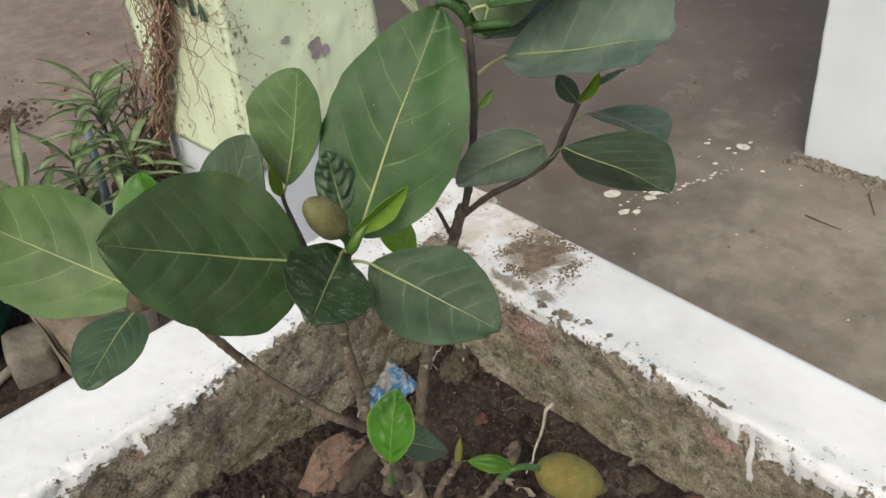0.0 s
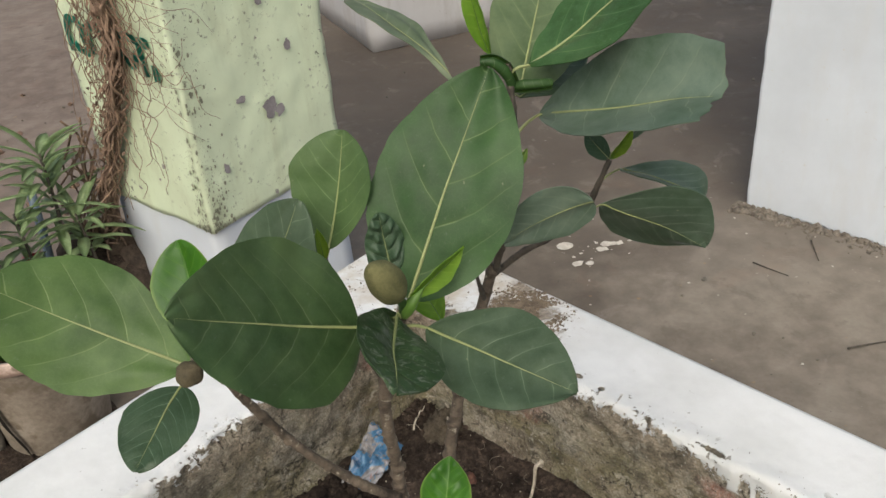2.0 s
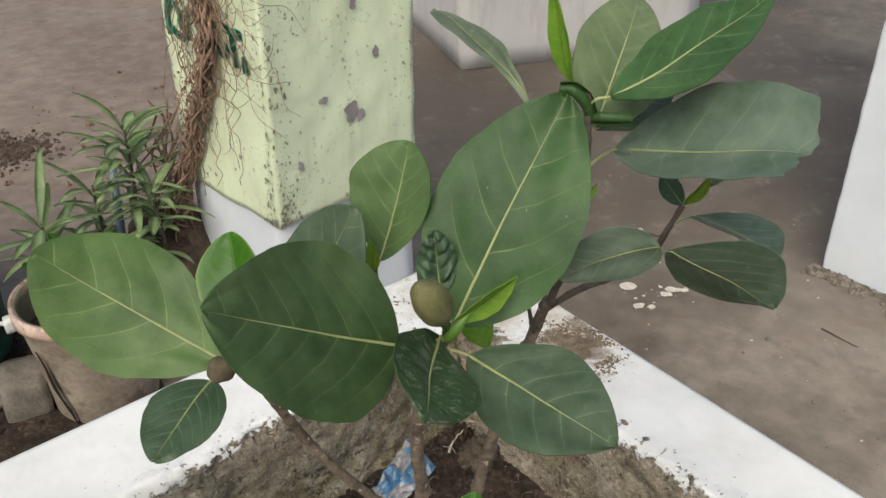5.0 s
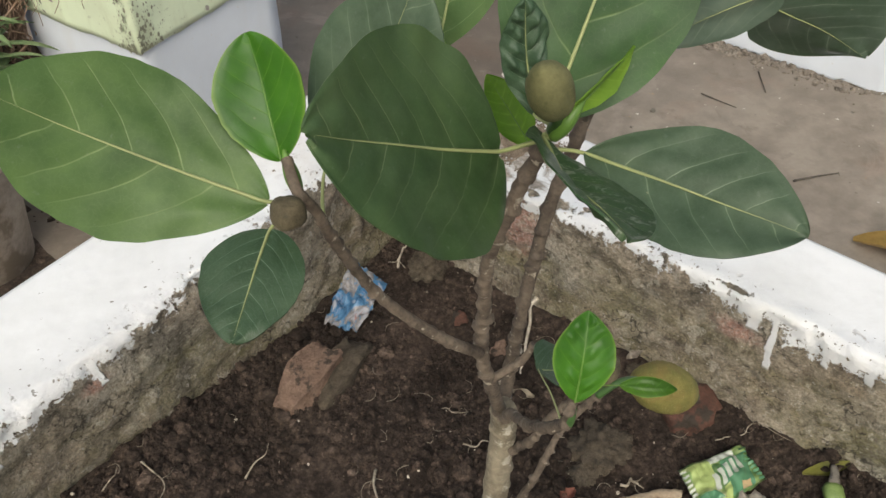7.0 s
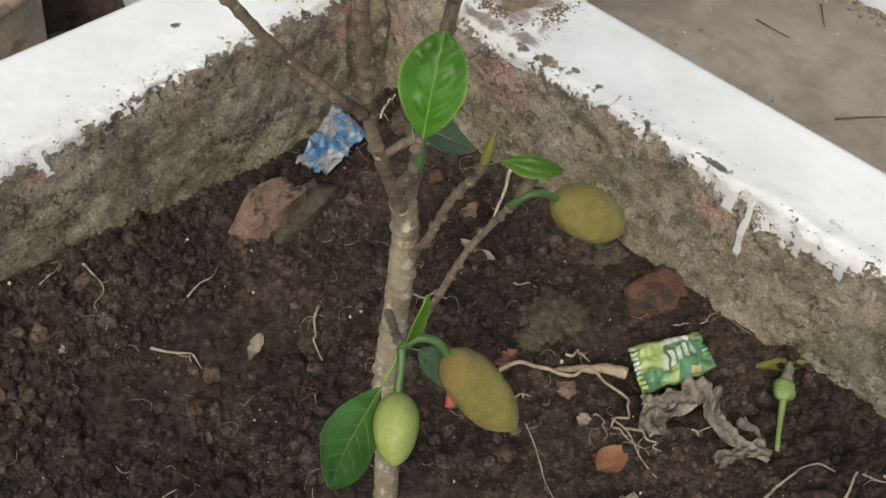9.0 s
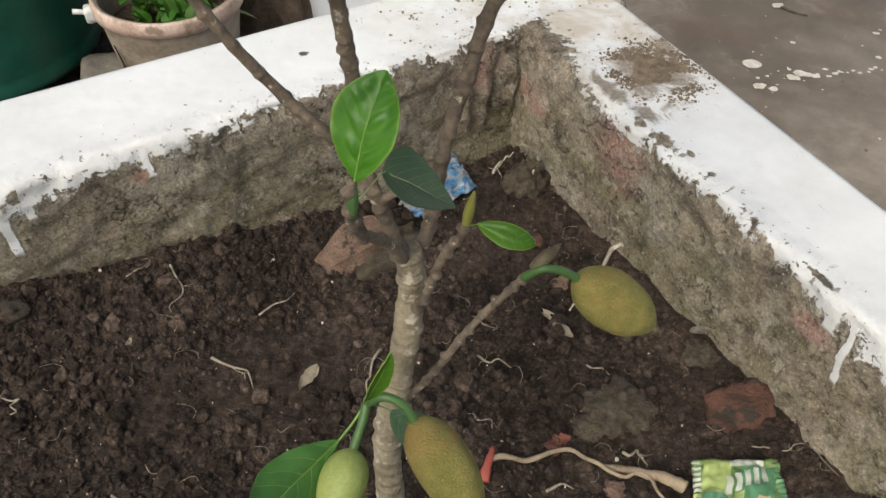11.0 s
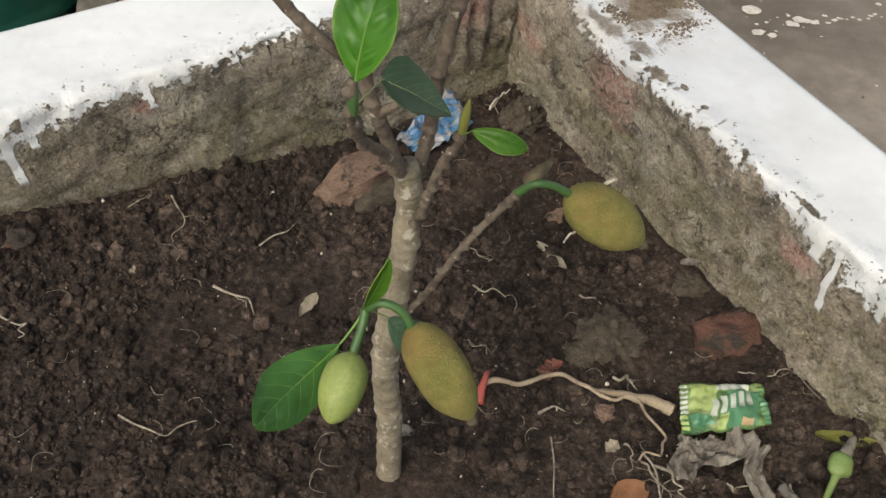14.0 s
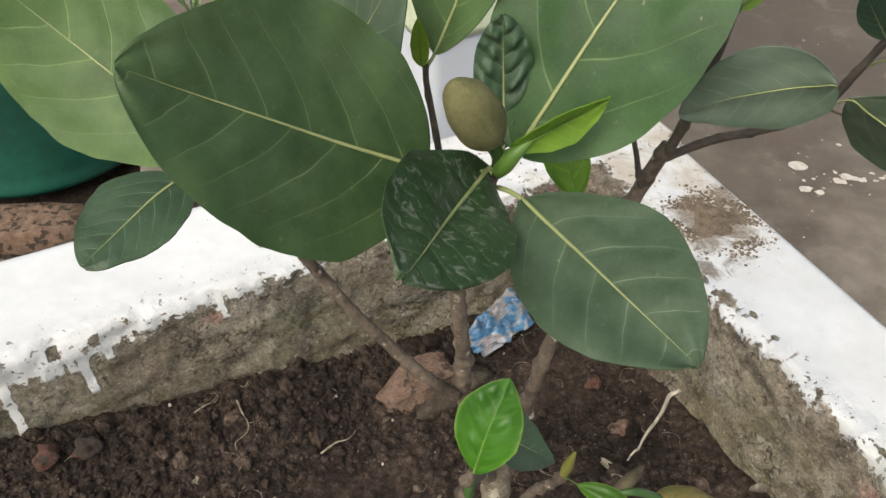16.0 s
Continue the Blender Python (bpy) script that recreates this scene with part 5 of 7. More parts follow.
clod(0.177, 0.478, 0.002, (0.024, 0.020, 0.013), "crumbly grey-brown clod of hard soil", 5)
clod(0.160, 0.460, 0.001, (0.013, 0.010, 0.008), "small grey-brown clod of hard soil", 8)
clod(0.075, 0.705, 0.004, (0.017, 0.015, 0.018), "rounded clod of hard soil in the corner", 15)
clod(0.235, 0.540, 0.001, (0.012, 0.010, 0.008), "small brown clod of hard soil by the wall", 21)
for x, y, r, mat, label, seed in ((0.138, 0.439, 0.006, MAT_BRICK, "small pinkish red pebble", 1), (0.181, 0.415, 0.007, MAT_BRICK_PALE, "small orange-brown pebble in the soil", 2),
                                  (0.335, 0.315, 0.011, MAT_BRICK, "reddish brown pebble in the soil", 3), (-0.260, 0.431, 0.009, MAT_BRICK, "small red brick pebble", 4),
                                  (-0.279, 0.413, 0.009, MAT_BRICK, "small red brick pebble", 5), (0.050, 0.365, 0.005, MAT_STONE, "small grey pebble in the soil", 6),
                                  (0.125, 0.600, 0.008, MAT_BRICK_PALE, "small brown brick chip", 7), (0.095, 0.640, 0.007, MAT_BRICK, "small brown brick chip", 8)):
    bm = bmesh.new()
    lump(bm, on_soil(x, y, r * 0.10), (r * 1.15, r, r * 0.75), seed, 0.45, seed, 3)
    tagged(mesh_object("pebble", bm, mat), label, "stone")


def sheet(bm, corners, nu, nv, crumple, seed, thick=0.0004, ragged=0.0):
    """A thin crumpled sheet between four corners."""
    a, b, c, d = [Vector(p) for p in corners]
    up = (b - a).cross(d - a).normalized()
    rows = []
    for j in range(nv + 1):
        row = []
        for i in range(nu + 1):
            u, v = i / nu, j / nv
            uu = u + ragged * (noise.noise(Vector((v * 4, seed, u))) + 0.5 * noise.noise(Vector((v * 13, seed, u))))
            vv = v + ragged * (noise.noise(Vector((u * 4, seed + 9, v))) + 0.5 * noise.noise(Vector((u * 13, seed + 9, v))))
            p = a + (b - a) * uu + (d - a) * vv + (a - b + c - d) * uu * vv
            h = crumple * (abs(noise.noise(Vector((u * 4, v * 4, seed)))) + 0.6 * noise.noise(Vector((u * 11, v * 9, seed + 3))))
            p = p + up * h
            row.append(bm.verts.new(p))
        rows.append(row)
    low = [[bm.verts.new(v.co - up * thick) for v in row] for row in rows]
    for j in range(nv):
        for i in range(nu):
            bm.faces.new((rows[j][i], rows[j][i + 1], rows[j + 1][i + 1], rows[j + 1][i]))
            bm.faces.new((low[j][i], low[j + 1][i], low[j + 1][i + 1], low[j][i + 1]))
    return rows


def foil_material(name, cols, gloss):
    m, n, l, p = material(name)
    v = coords(n)
    l.new(ramp(n, l, noise_tex(n, l, v, 38, 5, 0.6, 0.8), *cols), p.inputs["Base Color"])
    p.inputs["Roughness"].default_value = gloss
    bump(n, l, p, noise_tex(n, l, v, 160, 4, 0.6), 0.5, 0.002)
    return m


MAT_WRAP = foil_material("green_wrapper", ((0.40, (0.14, 0.30, 0.13)), (0.50, (0.30, 0.45, 0.15)), (0.62, (0.52, 0.58, 0.30))), 0.4)
MAT_WRAP_DARK = plain("dark_green_print", (0.10, 0.25, 0.13), 0.4)
MAT_WRAP_WHITE = plain("white_print", (0.52, 0.55, 0.47), 0.45)
MAT_WRAP_ORANGE = plain("pale_orange_print", (0.55, 0.40, 0.22), 0.4)
MAT_WRAP_LIME = plain("lime_print", (0.38, 0.47, 0.16), 0.4)
MAT_BLUE = foil_material("blue_silver_wrapper", ((0.34, (0.30, 0.33, 0.38)), (0.41, (0.05, 0.14, 0.27)), (0.49, (0.09, 0.20, 0.33)), (0.54, (0.24, 0.22, 0.21)), (0.63, (0.34, 0.35, 0.38)), (0.70, (0.38, 0.17, 0.14))), 0.2)

# the sweet wrapper, with its print as raised flat shapes
WA, WB, WC, WD = Vector((0.232, 0.400, 0.010)), Vector((0.292, 0.420, 0.012)), Vector((0.287, 0.456, 0.010)), Vector((0.228, 0.441, 0.012))
wrapper = thing("sweet_wrapper", (0.26, 0.437, 0.0), "crumpled green and lime sweet wrapper lying on the soil", "wrapper")


def wrap_point(u, v, up=0.0):
    p = WA.lerp(WB, u).lerp(WD.lerp(WC, u), v)
    n1 = (WB - WA).cross(WD - WA).normalized()
    u, v = u + 0.020 * noise.noise(Vector((u * 3, v * 5, 7.1))), v + 0.05 * noise.noise(Vector((u * 5, v * 2, 4.3)))
    p = WA.lerp(WB, u).lerp(WD.lerp(WC, u), v)
    swell = 0.0045 * math.sin(math.pi * min(1, max(0, (u - 0.08) / 0.84))) * max(0.0, math.sin(math.pi * v)) ** 0.7
    crimp = 0.0007 * math.sin(v * 60) * (1 if u < 0.1 or u > 0.9 else 0)
    return p + n1 * (swell + crimp + 0.0034 * abs(noise.noise(Vector((u * 5, v * 4, 2.2)))) + 0.0016 * noise.noise(Vector((u * 14, v * 9, 5.2))) + up)


def wrap_patch(name, u0, u1, v0, v1, mat, up, label="", skew=0.0, nu=24, nv=16, solid=False):
    bm = bmesh.new()
    rows = [[bm.verts.new(wrap_point(u0 + (u1 - u0) * i / nu + skew * (j / nv - 0.5), v0 + (v1 - v0) * j / nv, up)) for i in range(nu + 1)] for j in range(nv + 1)]
    for a, b in zip(rows, rows[1:]):
        for i in range(nu):
            bm.faces.new((a[i], a[i + 1], b[i + 1], b[i]))
    if solid:
        bmesh.ops.solidify(bm, geom=bm.faces[:], thickness=0.0004)
    return part(name, bm, mat, wrapper, label)


wrap_patch("film", 0.0, 1.0, 0.0, 1.0, MAT_WRAP, 0.0, "shiny green film", nu=36, nv=20, solid=True)
wrap_patch("print_panel", 0.50, 0.90, 0.06, 0.80, MAT_WRAP_DARK, 0.0004, "dark green printed panel", 0.10)
wrap_patch("print_panel", 0.12, 0.42, 0.40, 0.95, MAT_WRAP_LIME, 0.0004, "lime printed panel", 0.05)
wrap_patch("print_panel", 0.42, 0.82, 0.82, 0.97, MAT_WRAP_WHITE, 0.0005, "white printed panel")
for k in range(9):
    wrap_patch("rib", 0.005, 0.10, 0.08 + 0.1 * k, 0.13 + 0.1 * k, MAT_WRAP_WHITE if k > 2 else MAT_WRAP_LIME, 0.0006, "pale crimped rib", 0.0, 4, 2)
    wrap_patch("rib", 0.91, 0.995, 0.06 + 0.1 * k, 0.11 + 0.1 * k, MAT_WRAP_DARK, 0.0006, "green crimped rib", 0.0, 4, 2)
wrap_patch("print_spot", 0.66, 0.80, 0.06, 0.20, MAT_WRAP_ORANGE, 0.0007, "pale orange printed spot", 0.02, 6, 4)
wrap_patch("print_panel", 0.40, 0.50, 0.04, 0.30, MAT_WRAP_LIME, 0.0007, "lime printed panel", 0.06)
wrap_patch("print_panel", 0.13, 0.34, 0.10, 0.34, MAT_WRAP_DARK, 0.0006, "dark green printed panel", -0.06)
for k in range(5):
    wrap_patch("print_bar", 0.34 + 0.105 * k, 0.405 + 0.105 * k, 0.28 + 0.045 * k, 0.62 + 0.045 * k, MAT_WRAP_WHITE, 0.0009, "white printed mark", 0.03, 4, 6)

bm = bmesh.new()
sheet(bm, ((-0.030, 0.650, 0.007), (-0.002, 0.634, 0.007), (0.034, 0.688, 0.010), (0.003, 0.722, 0.016)), 26, 34, 0.009, 4.0, ragged=0.06)
tagged(mesh_object("foil_wrapper", bm, MAT_BLUE), "crumpled blue and silver foil wrapper against the bed wall", "wrapper")

for k, (line, half, seed) in enumerate((([(0.274, 0.414), (0.268, 0.398), (0.252, 0.391), (0.238, 0.386), (0.231, 0.368)], 0.0090, 1.0), ([(0.284, 0.404), (0.278, 0.386), (0.283, 0.370), (0.291, 0.357), (0.307, 0.346)], 0.0056, 2.0),
                                        ([(0.270, 0.344), (0.282, 0.349), (0.296, 0.351), (0.308, 0.354)], 0.0052, 3.0), ([(0.213, 0.316), (0.203, 0.313), (0.192, 0.307), (0.181, 0.298), (0.170, 0.288)], 0.0088, 4.0),
                                        ([(0.229, 0.392), (0.243, 0.392), (0.254, 0.399)], 0.0065, 5.0))):
    bm = bmesh.new()
    centre = spline([Vector((x, y, 0.0)) for x, y in line], 10)
    rows = []
    for i, p in enumerate(centre):
        d = (centre[min(i + 1, len(centre) - 1)] - centre[max(i - 1, 0)]).normalized()
        side = Vector((-d.y, d.x, 0))
        u = i / (len(centre) - 1)
        w = half * (1 + 0.35 * noise.noise(Vector((u * 4, seed, 0))) + 0.12 * noise.noise(Vector((u * 11, seed, 3))))
        row = []
        for j in range(9):
            v = -1 + j / 4
            q = p + side * (v * w) + d * (0.003 * noise.noise(Vector((v * 3, seed, u * 2))))
            fold = 0.0065 * abs(math.sin(v * 2.6 + 4 * noise.noise(Vector((u * 3, seed, 8))))) + 0.0045 * abs(noise.noise(Vector((u * 9, v * 1.5, seed))))
            row.append(bm.verts.new((q.x, q.y, soil_height(q.x, q.y) + 0.007 + 0.003 * noise.noise(Vector((q.x * 60, q.y * 60, 0))) + fold)))
        rows.append(row)
    for a, b in zip(rows, rows[1:]):
        for j in range(8):
            bm.faces.new((a[j], a[j + 1], b[j + 1], b[j]))
    bmesh.ops.solidify(bm, geom=bm.faces[:], thickness=0.0003)
    tagged(mesh_object("paper_scrap", bm, MAT_PAPER, False), "muddy crumpled scrap of paper on the soil", "paper", "paper scraps")

# dry leaves, chips and petals
MAT_DRY = plain("dry_leaf", (0.52, 0.455, 0.35), 0.8)
MAT_ORANGE = plain("orange_petal", (0.40, 0.20, 0.10), 0.7)
MAT_OLIVE = plain("yellowing_leaf", (0.26, 0.26, 0.06), 0.6)


def flake(name, label, category, x, y, length, width, turn, mat, seed, up=0.003, curl=0.4, angular=False):
    bm = bmesh.new()
    c, s = math.cos(turn), math.sin(turn)
    rows = []
    for i in range(9):
        u = i / 8
        w = width / 2 * (math.sin(math.pi * (0.06 + 0.88 * u)) ** (1.3 if angular else 0.8)) * (1 + (0.8 if angular else 0.25) * noise.noise(Vector((u * 5, seed * 1.7, 0))))
        row = []
        for k in range(7):
            v = -1 + k / 3
            lx, ly = (u - 0.5) * length, v * w
            z = up + curl * width * 0.3 * v * v + 0.15 * length * (u - 0.5) ** 2 + 0.0012 * noise.noise(Vector((u * 4, v * 3, seed)))
            px, py = x + lx * c - ly * s, y + lx * s + ly * c
            row.append(bm.verts.new((px, py, soil_relief(x, y) + z)))
        rows.append(row)
    for a, b in zip(rows, rows[1:]):
        for k in range(6):
            bm.faces.new((a[k], a[k + 1], b[k + 1], b[k]))
    bmesh.ops.solidify(bm, geom=bm.faces[:], thickness=0.0004)
    return tagged(mesh_object(name, bm, mat, False), label, category)


flake("dry_leaf", "pale cream curled leaf chip on the soil", "leaf", -0.048, 0.455, 0.024, 0.013, 1.3, MAT_DRY, 1, 0.003, 0.9, True)
flake("dry_leaf", "pale brown curled leaf chip on the soil", "leaf", -0.246, 0.352, 0.016, 0.011, 0.2, MAT_DRY, 2, 0.003, 0.9, True)
flake("dry_leaf", "small pale leaf chip on the soil", "leaf", -0.178, 0.442, 0.010, 0.008, 0.6, MAT_DRY, 3, 0.003, 0.9, True)
flake("petal", "round orange petal on the soil", "petal", 0.202, 0.354, 0.026, 0.021, 0.6, MAT_ORANGE, 4, 0.004, 0.3)
flake("dry_leaf", "curved yellowing leaf on the soil by the wall", "leaf", 0.337, 0.417, 0.040, 0.011, 0.05, MAT_OLIVE, 5, 0.004, 0.8)
flake("dry_leaf", "pale dry leaf on the soil", "leaf", 0.118, 0.555, 0.020, 0.008, -0.5, MAT_DRY, 6, 0.003, 0.9, True)
flake("dry_leaf", "yellowish leaf chip on the soil", "leaf", 0.188, 0.386, 0.012, 0.009, 0.9, MAT_DRY, 8, 0.003, 0.9, True)
flake("dry_leaf", "grey-brown dry leaf scrap by the wall", "leaf", 0.233, 0.556, 0.017, 0.009, 0.3, MAT_PAPER, 9, 0.004, 0.9, True)
flake("dry_leaf", "small reddish dry leaf scrap on the soil", "leaf", 0.140, 0.440, 0.016, 0.010, 0.5, plain("red_leaf", (0.30, 0.12, 0.085), 0.7), 10, 0.005, 1.0, True)
flake("dry_leaf", "small cream leaf chip on the soil", "leaf", 0.130, 0.540, 0.019, 0.010, -0.5, MAT_DRY, 7, 0.003, 0.9, True)

bm = bmesh.new()
tube(bm, spline([(0.315, 0.352, soil_height(0.315, 0.352) + 0.008), (0.322, 0.372, soil_height(0.322, 0.372) + 0.012), (0.330, 0.392, soil_height(0.330, 0.392) + 0.014)], 8), lambda t: 0.0017 + 0.0012 * t * t, 8)
lump(bm, (0.331, 0.396, soil_height(0.331, 0.396) + 0.012), (0.0078, 0.0098, 0.0075), -0.3, 0.14, 8, 3)
fallen_bud = tagged(mesh_object("fallen_bud", bm, MAT_BUD_GREEN), "fallen green flower bud on its stalk lying on the soil", "bud")
bm = bmesh.new()
tube(bm, spline([(0.334, 0.402, soil_height(0.334, 0.402) + 0.014), (0.3365, 0.408, soil_height(0.336, 0.408) + 0.015), (0.339, 0.414, soil_height(0.339, 0.414) + 0.013)], 5), lambda t: 0.0044 - 0.0022 * t, 8, 0.15, 4)
part("cap", bm, MAT_STONE, fallen_bud, "dry grey-brown tip")


def rootlet(label, points, r, mat, wiggle=0.004, seed=0, lift=0.003):
    """A dried root lying on the soil: kinked, thinning to its tip, with a side hair or two."""
    rn = random.Random(seed)
    pts = []
    for k, (x, y) in enumerate(points):
        pts.append(on_soil(x, y, lift))
        if k < len(points) - 1:
            nx_, ny_ = points[k + 1]
            for f in (0.33, 0.67):
                pts.append(on_soil(x + (nx_ - x) * f + rn.uniform(-wiggle, wiggle) * 0.6, y + (ny_ - y) * f + rn.uniform(-wiggle, wiggle) * 0.6, lift + rn.uniform(0, 0.003)))
    bm = bmesh.new()
    line = spline(pts, 5)
    tube(bm, line, lambda t: r * (1 - 0.65 * t) * (1 + 0.22 * noise.noise(Vector((t * 16, seed, 0)))), 6)
    for _ in range(rn.randint(0, 2)):
        p = line[rn.randint(2, len(line) - 3)]
        a, ln = rn.random() * 6.28, rn.uniform(0.006, 0.016)
        tube(bm, [p, on_soil(p.x + math.cos(a) * ln * 0.5, p.y + math.sin(a) * ln * 0.5, 0.003), on_soil(p.x + math.cos(a + 0.4) * ln, p.y + math.sin(a + 0.4) * ln, 0.002)], lambda t: min(r * 0.35, 0.0005) * (1 - 0.5 * t), 4)
    return tagged(mesh_object("rootlet", bm, mat), label, "root", "rootlets on the soil")


rootlet("long brown dried root lying on the soil", [(0.096, 0.413), (0.119, 0.419), (0.148, 0.435), (0.176, 0.425), (0.204, 0.427), (0.223, 0.401), (0.220, 0.385), (0.206, 0.378)], 0.0021, MAT_ROOT, 0.004, 1, 0.006)
rootlet("thick brown dried root stub", [(0.228, 0.426), (0.204, 0.431), (0.172, 0.430)], 0.0052, MAT_ROOT, 0.003, 2, 0.004)
rootlet("short thick grey dead twig", [(0.299, 0.380), (0.308, 0.365)], 0.0042, MAT_STONE, 0.001, 4, 0.005)
rootlet("short coral red twig", [(0.094, 0.396), (0.0958, 0.424)], 0.0042, plain("coral_twig", (0.42, 0.10, 0.075), 0.6), 0.001, 3, 0.007)
rootlet("thick white forked root standing out of the soil by the wall", [(0.172, 0.640), (0.160, 0.634), (0.150, 0.604), (0.140, 0.575), (0.133, 0.562)], 0.0021, MAT_ROOT_WHITE, 0.003, 97, 0.009)
for k, pts in enumerate(([(0.046, 0.700), (0.052, 0.718), (0.060, 0.728)], [(0.082, 0.695), (0.084, 0.716), (0.083, 0.738), (0.074, 0.742), (0.064, 0.738)])):
    rootlet("white rootlet hanging over the soil in the corner", pts, 0.0013, MAT_ROOT_WHITE, 0.002, 90 + k, 0.016)
for k, pts in enumerate(([(-0.204, 0.490), (-0.196, 0.512)], [(-0.178, 0.512), (-0.164, 0.500), (-0.163, 0.476)], [(-0.124, 0.454), (-0.095, 0.451), (-0.086, 0.439)],
                         [(0.048, 0.538), (0.084, 0.533)], [(-0.104, 0.501), (-0.085, 0.532)], [(-0.002, 0.491), (-0.004, 0.465), (0.002, 0.441)], [(0.147, 0.385), (0.155, 0.340), (0.164, 0.298)],
                         [(0.208, 0.386), (0.232, 0.341)], [(-0.276, 0.356), (-0.250, 0.374), (-0.227, 0.375), (-0.226, 0.362)],                          [(-0.310, 0.300), (-0.285, 0.300), (-0.275, 0.315)],
                         [(-0.140, 0.330), (-0.105, 0.325), (-0.080, 0.340)], [(0.330, 0.300), (0.360, 0.330), (0.385, 0.325)], [(0.468, 0.404), (0.460, 0.353), (0.448, 0.329), (0.408, 0.301), (0.348, 0.277)],
                         [(0.208, 0.379), (0.219, 0.367), (0.229, 0.356)], [(0.216, 0.378), (0.230, 0.369), (0.238, 0.359)], [(0.196, 0.390), (0.201, 0.382), (0.199, 0.370)], [(0.255, 0.375), (0.269, 0.373), (0.289, 0.383)],
                         [(0.184, 0.444), (0.195, 0.446), (0.202, 0.439)], [(0.271, 0.468), (0.288, 0.465), (0.305, 0.471), (0.325, 0.448)], [(0.152, 0.514), (0.170, 0.507)], [(0.136, 0.401), (0.154, 0.409)],
                         [(0.077, 0.448), (0.092, 0.442)], [(0.070, 0.501), (0.097, 0.496)], [(0.294, 0.311), (0.307, 0.327), (0.330, 0.341), (0.353, 0.338)], [(0.353, 0.314), (0.370, 0.308), (0.368, 0.287), (0.371, 0.274)], [(0.304, 0.384), (0.312, 0.363)])):
    rootlet("thin pale rootlet on the soil", pts, 0.00062 + 0.00032 * (k % 3), MAT_ROOT_PALE, 0.006, 20 + k)
rnd = random.Random(9)
bm = bmesh.new()
for k in range(260):
    x, y = rnd.uniform(-0.40, 0.46), rnd.uniform(0.22, 0.72)
    if not in_bed(x, y, -0.01):
        continue
    a, ln = rnd.random() * 6.28, rnd.uniform(0.005, 0.022)
    pts = [on_soil(x + math.cos(a + 0.5 * i) * ln * i / 3, y + math.sin(a + 0.5 * i) * ln * i / 3, 0.002 + rnd.uniform(0, 0.003)) for i in range(4)]
    tube(bm, spline(pts, 3), lambda t: 0.00022 * (1.2 - 0.7 * t), 4)
tagged(mesh_object("root_hairs", bm, MAT_ROOT_PALE), "fine pale root hairs and straw bits on the soil", "roots", kind="stuff")


# ---- pillars and walls of the yard ----
def block(bm, corner, along, depth, z0, z1, step=0.02, rough=0.002, seed=0, ragged=0.0, back=()):
    """An upright plastered block: corner is the plan point from which the two sides run; back: its other plan corners, where it is not four-sided."""
    c = Vector(corner)
    a, d = Vector(along), Vector(depth)
    plan = [c, c + a, c + a + d] + ([Vector(q) for q in back] or [c + d])
    loop, size = [], [(q, nxt - q) for q, nxt in zip(plan, plan[1:] + plan[:1])]
    for start, vec in size:
        n = max(2, int(vec.length / step))
        loop += [start + vec * (k / n) for k in range(n)]
    mid = c + (a + d) / 2
    nz = max(2, int((z1 - z0) / step))
    rows = []
    for j in range(nz + 1):
        z = z0 + (z1 - z0) * j / nz
        row = []
        for p in loop:
            q = Vector((p.x, p.y, z))
            off = rough * noise.fractal(q * 19 + Vector((seed, 0, 0)), 0.8, 2.1, 4)
            out = (p - mid).normalized()
            dz = ragged * noise.fractal(q * 30, 1.0, 2.0, 4) if j in (0,) else 0
            row.append(bm.verts.new((p.x + out.x * off, p.y + out.y * off, z + dz)))
        rows.append(row)
    m = len(loop)
    for lo, hi in zip(rows, rows[1:]):
        for k in range(m):
            bm.faces.new((lo[k], lo[(k + 1) % m], hi[(k + 1) % m], hi[k]))
    bm.faces.new(rows[-1])
    bm.faces.new(rows[0][::-1])


gate_pillar = thing("gate_pillar", (-0.292, 1.70, FLOOR_Z), "square masonry pillar, pale green limewash above a white base, stained and chipped", "pillar", kind="structure")
bm = bmesh.new()
block(bm, (-0.292, 1.490), (0.232, 0.262), (-0.232, 0.228), FLOOR_Z - 0.01, 1.30, 0.03, 0.002, 1)
part("core", bm, MAT_PILLAR_WHITE, gate_pillar, "white limewashed pillar base")
bm = bmesh.new()
block(bm, (-0.292, 1.480), (0.240, 0.270), (-0.240, 0.236), -0.162, 1.31, 0.012, 0.0030, 2, 0.004)
part("green_plaster", bm, MAT_PILLAR_GREEN, gate_pillar, "pale green limewashed plaster with chips and black mould")
MAT_TEAL = plain("teal_paint", (0.03, 0.40, 0.30), 0.5)


def on_pillar(s, z, out=0.004):
    """A point on the pillar's left-hand face, s metres back from its front edge."""
    p = Vector((-0.292, 1.480)) + Vector((-0.713, 0.701)) * s + Vector((-0.701, -0.713)) * out
    return Vector((p.x, p.y, z))


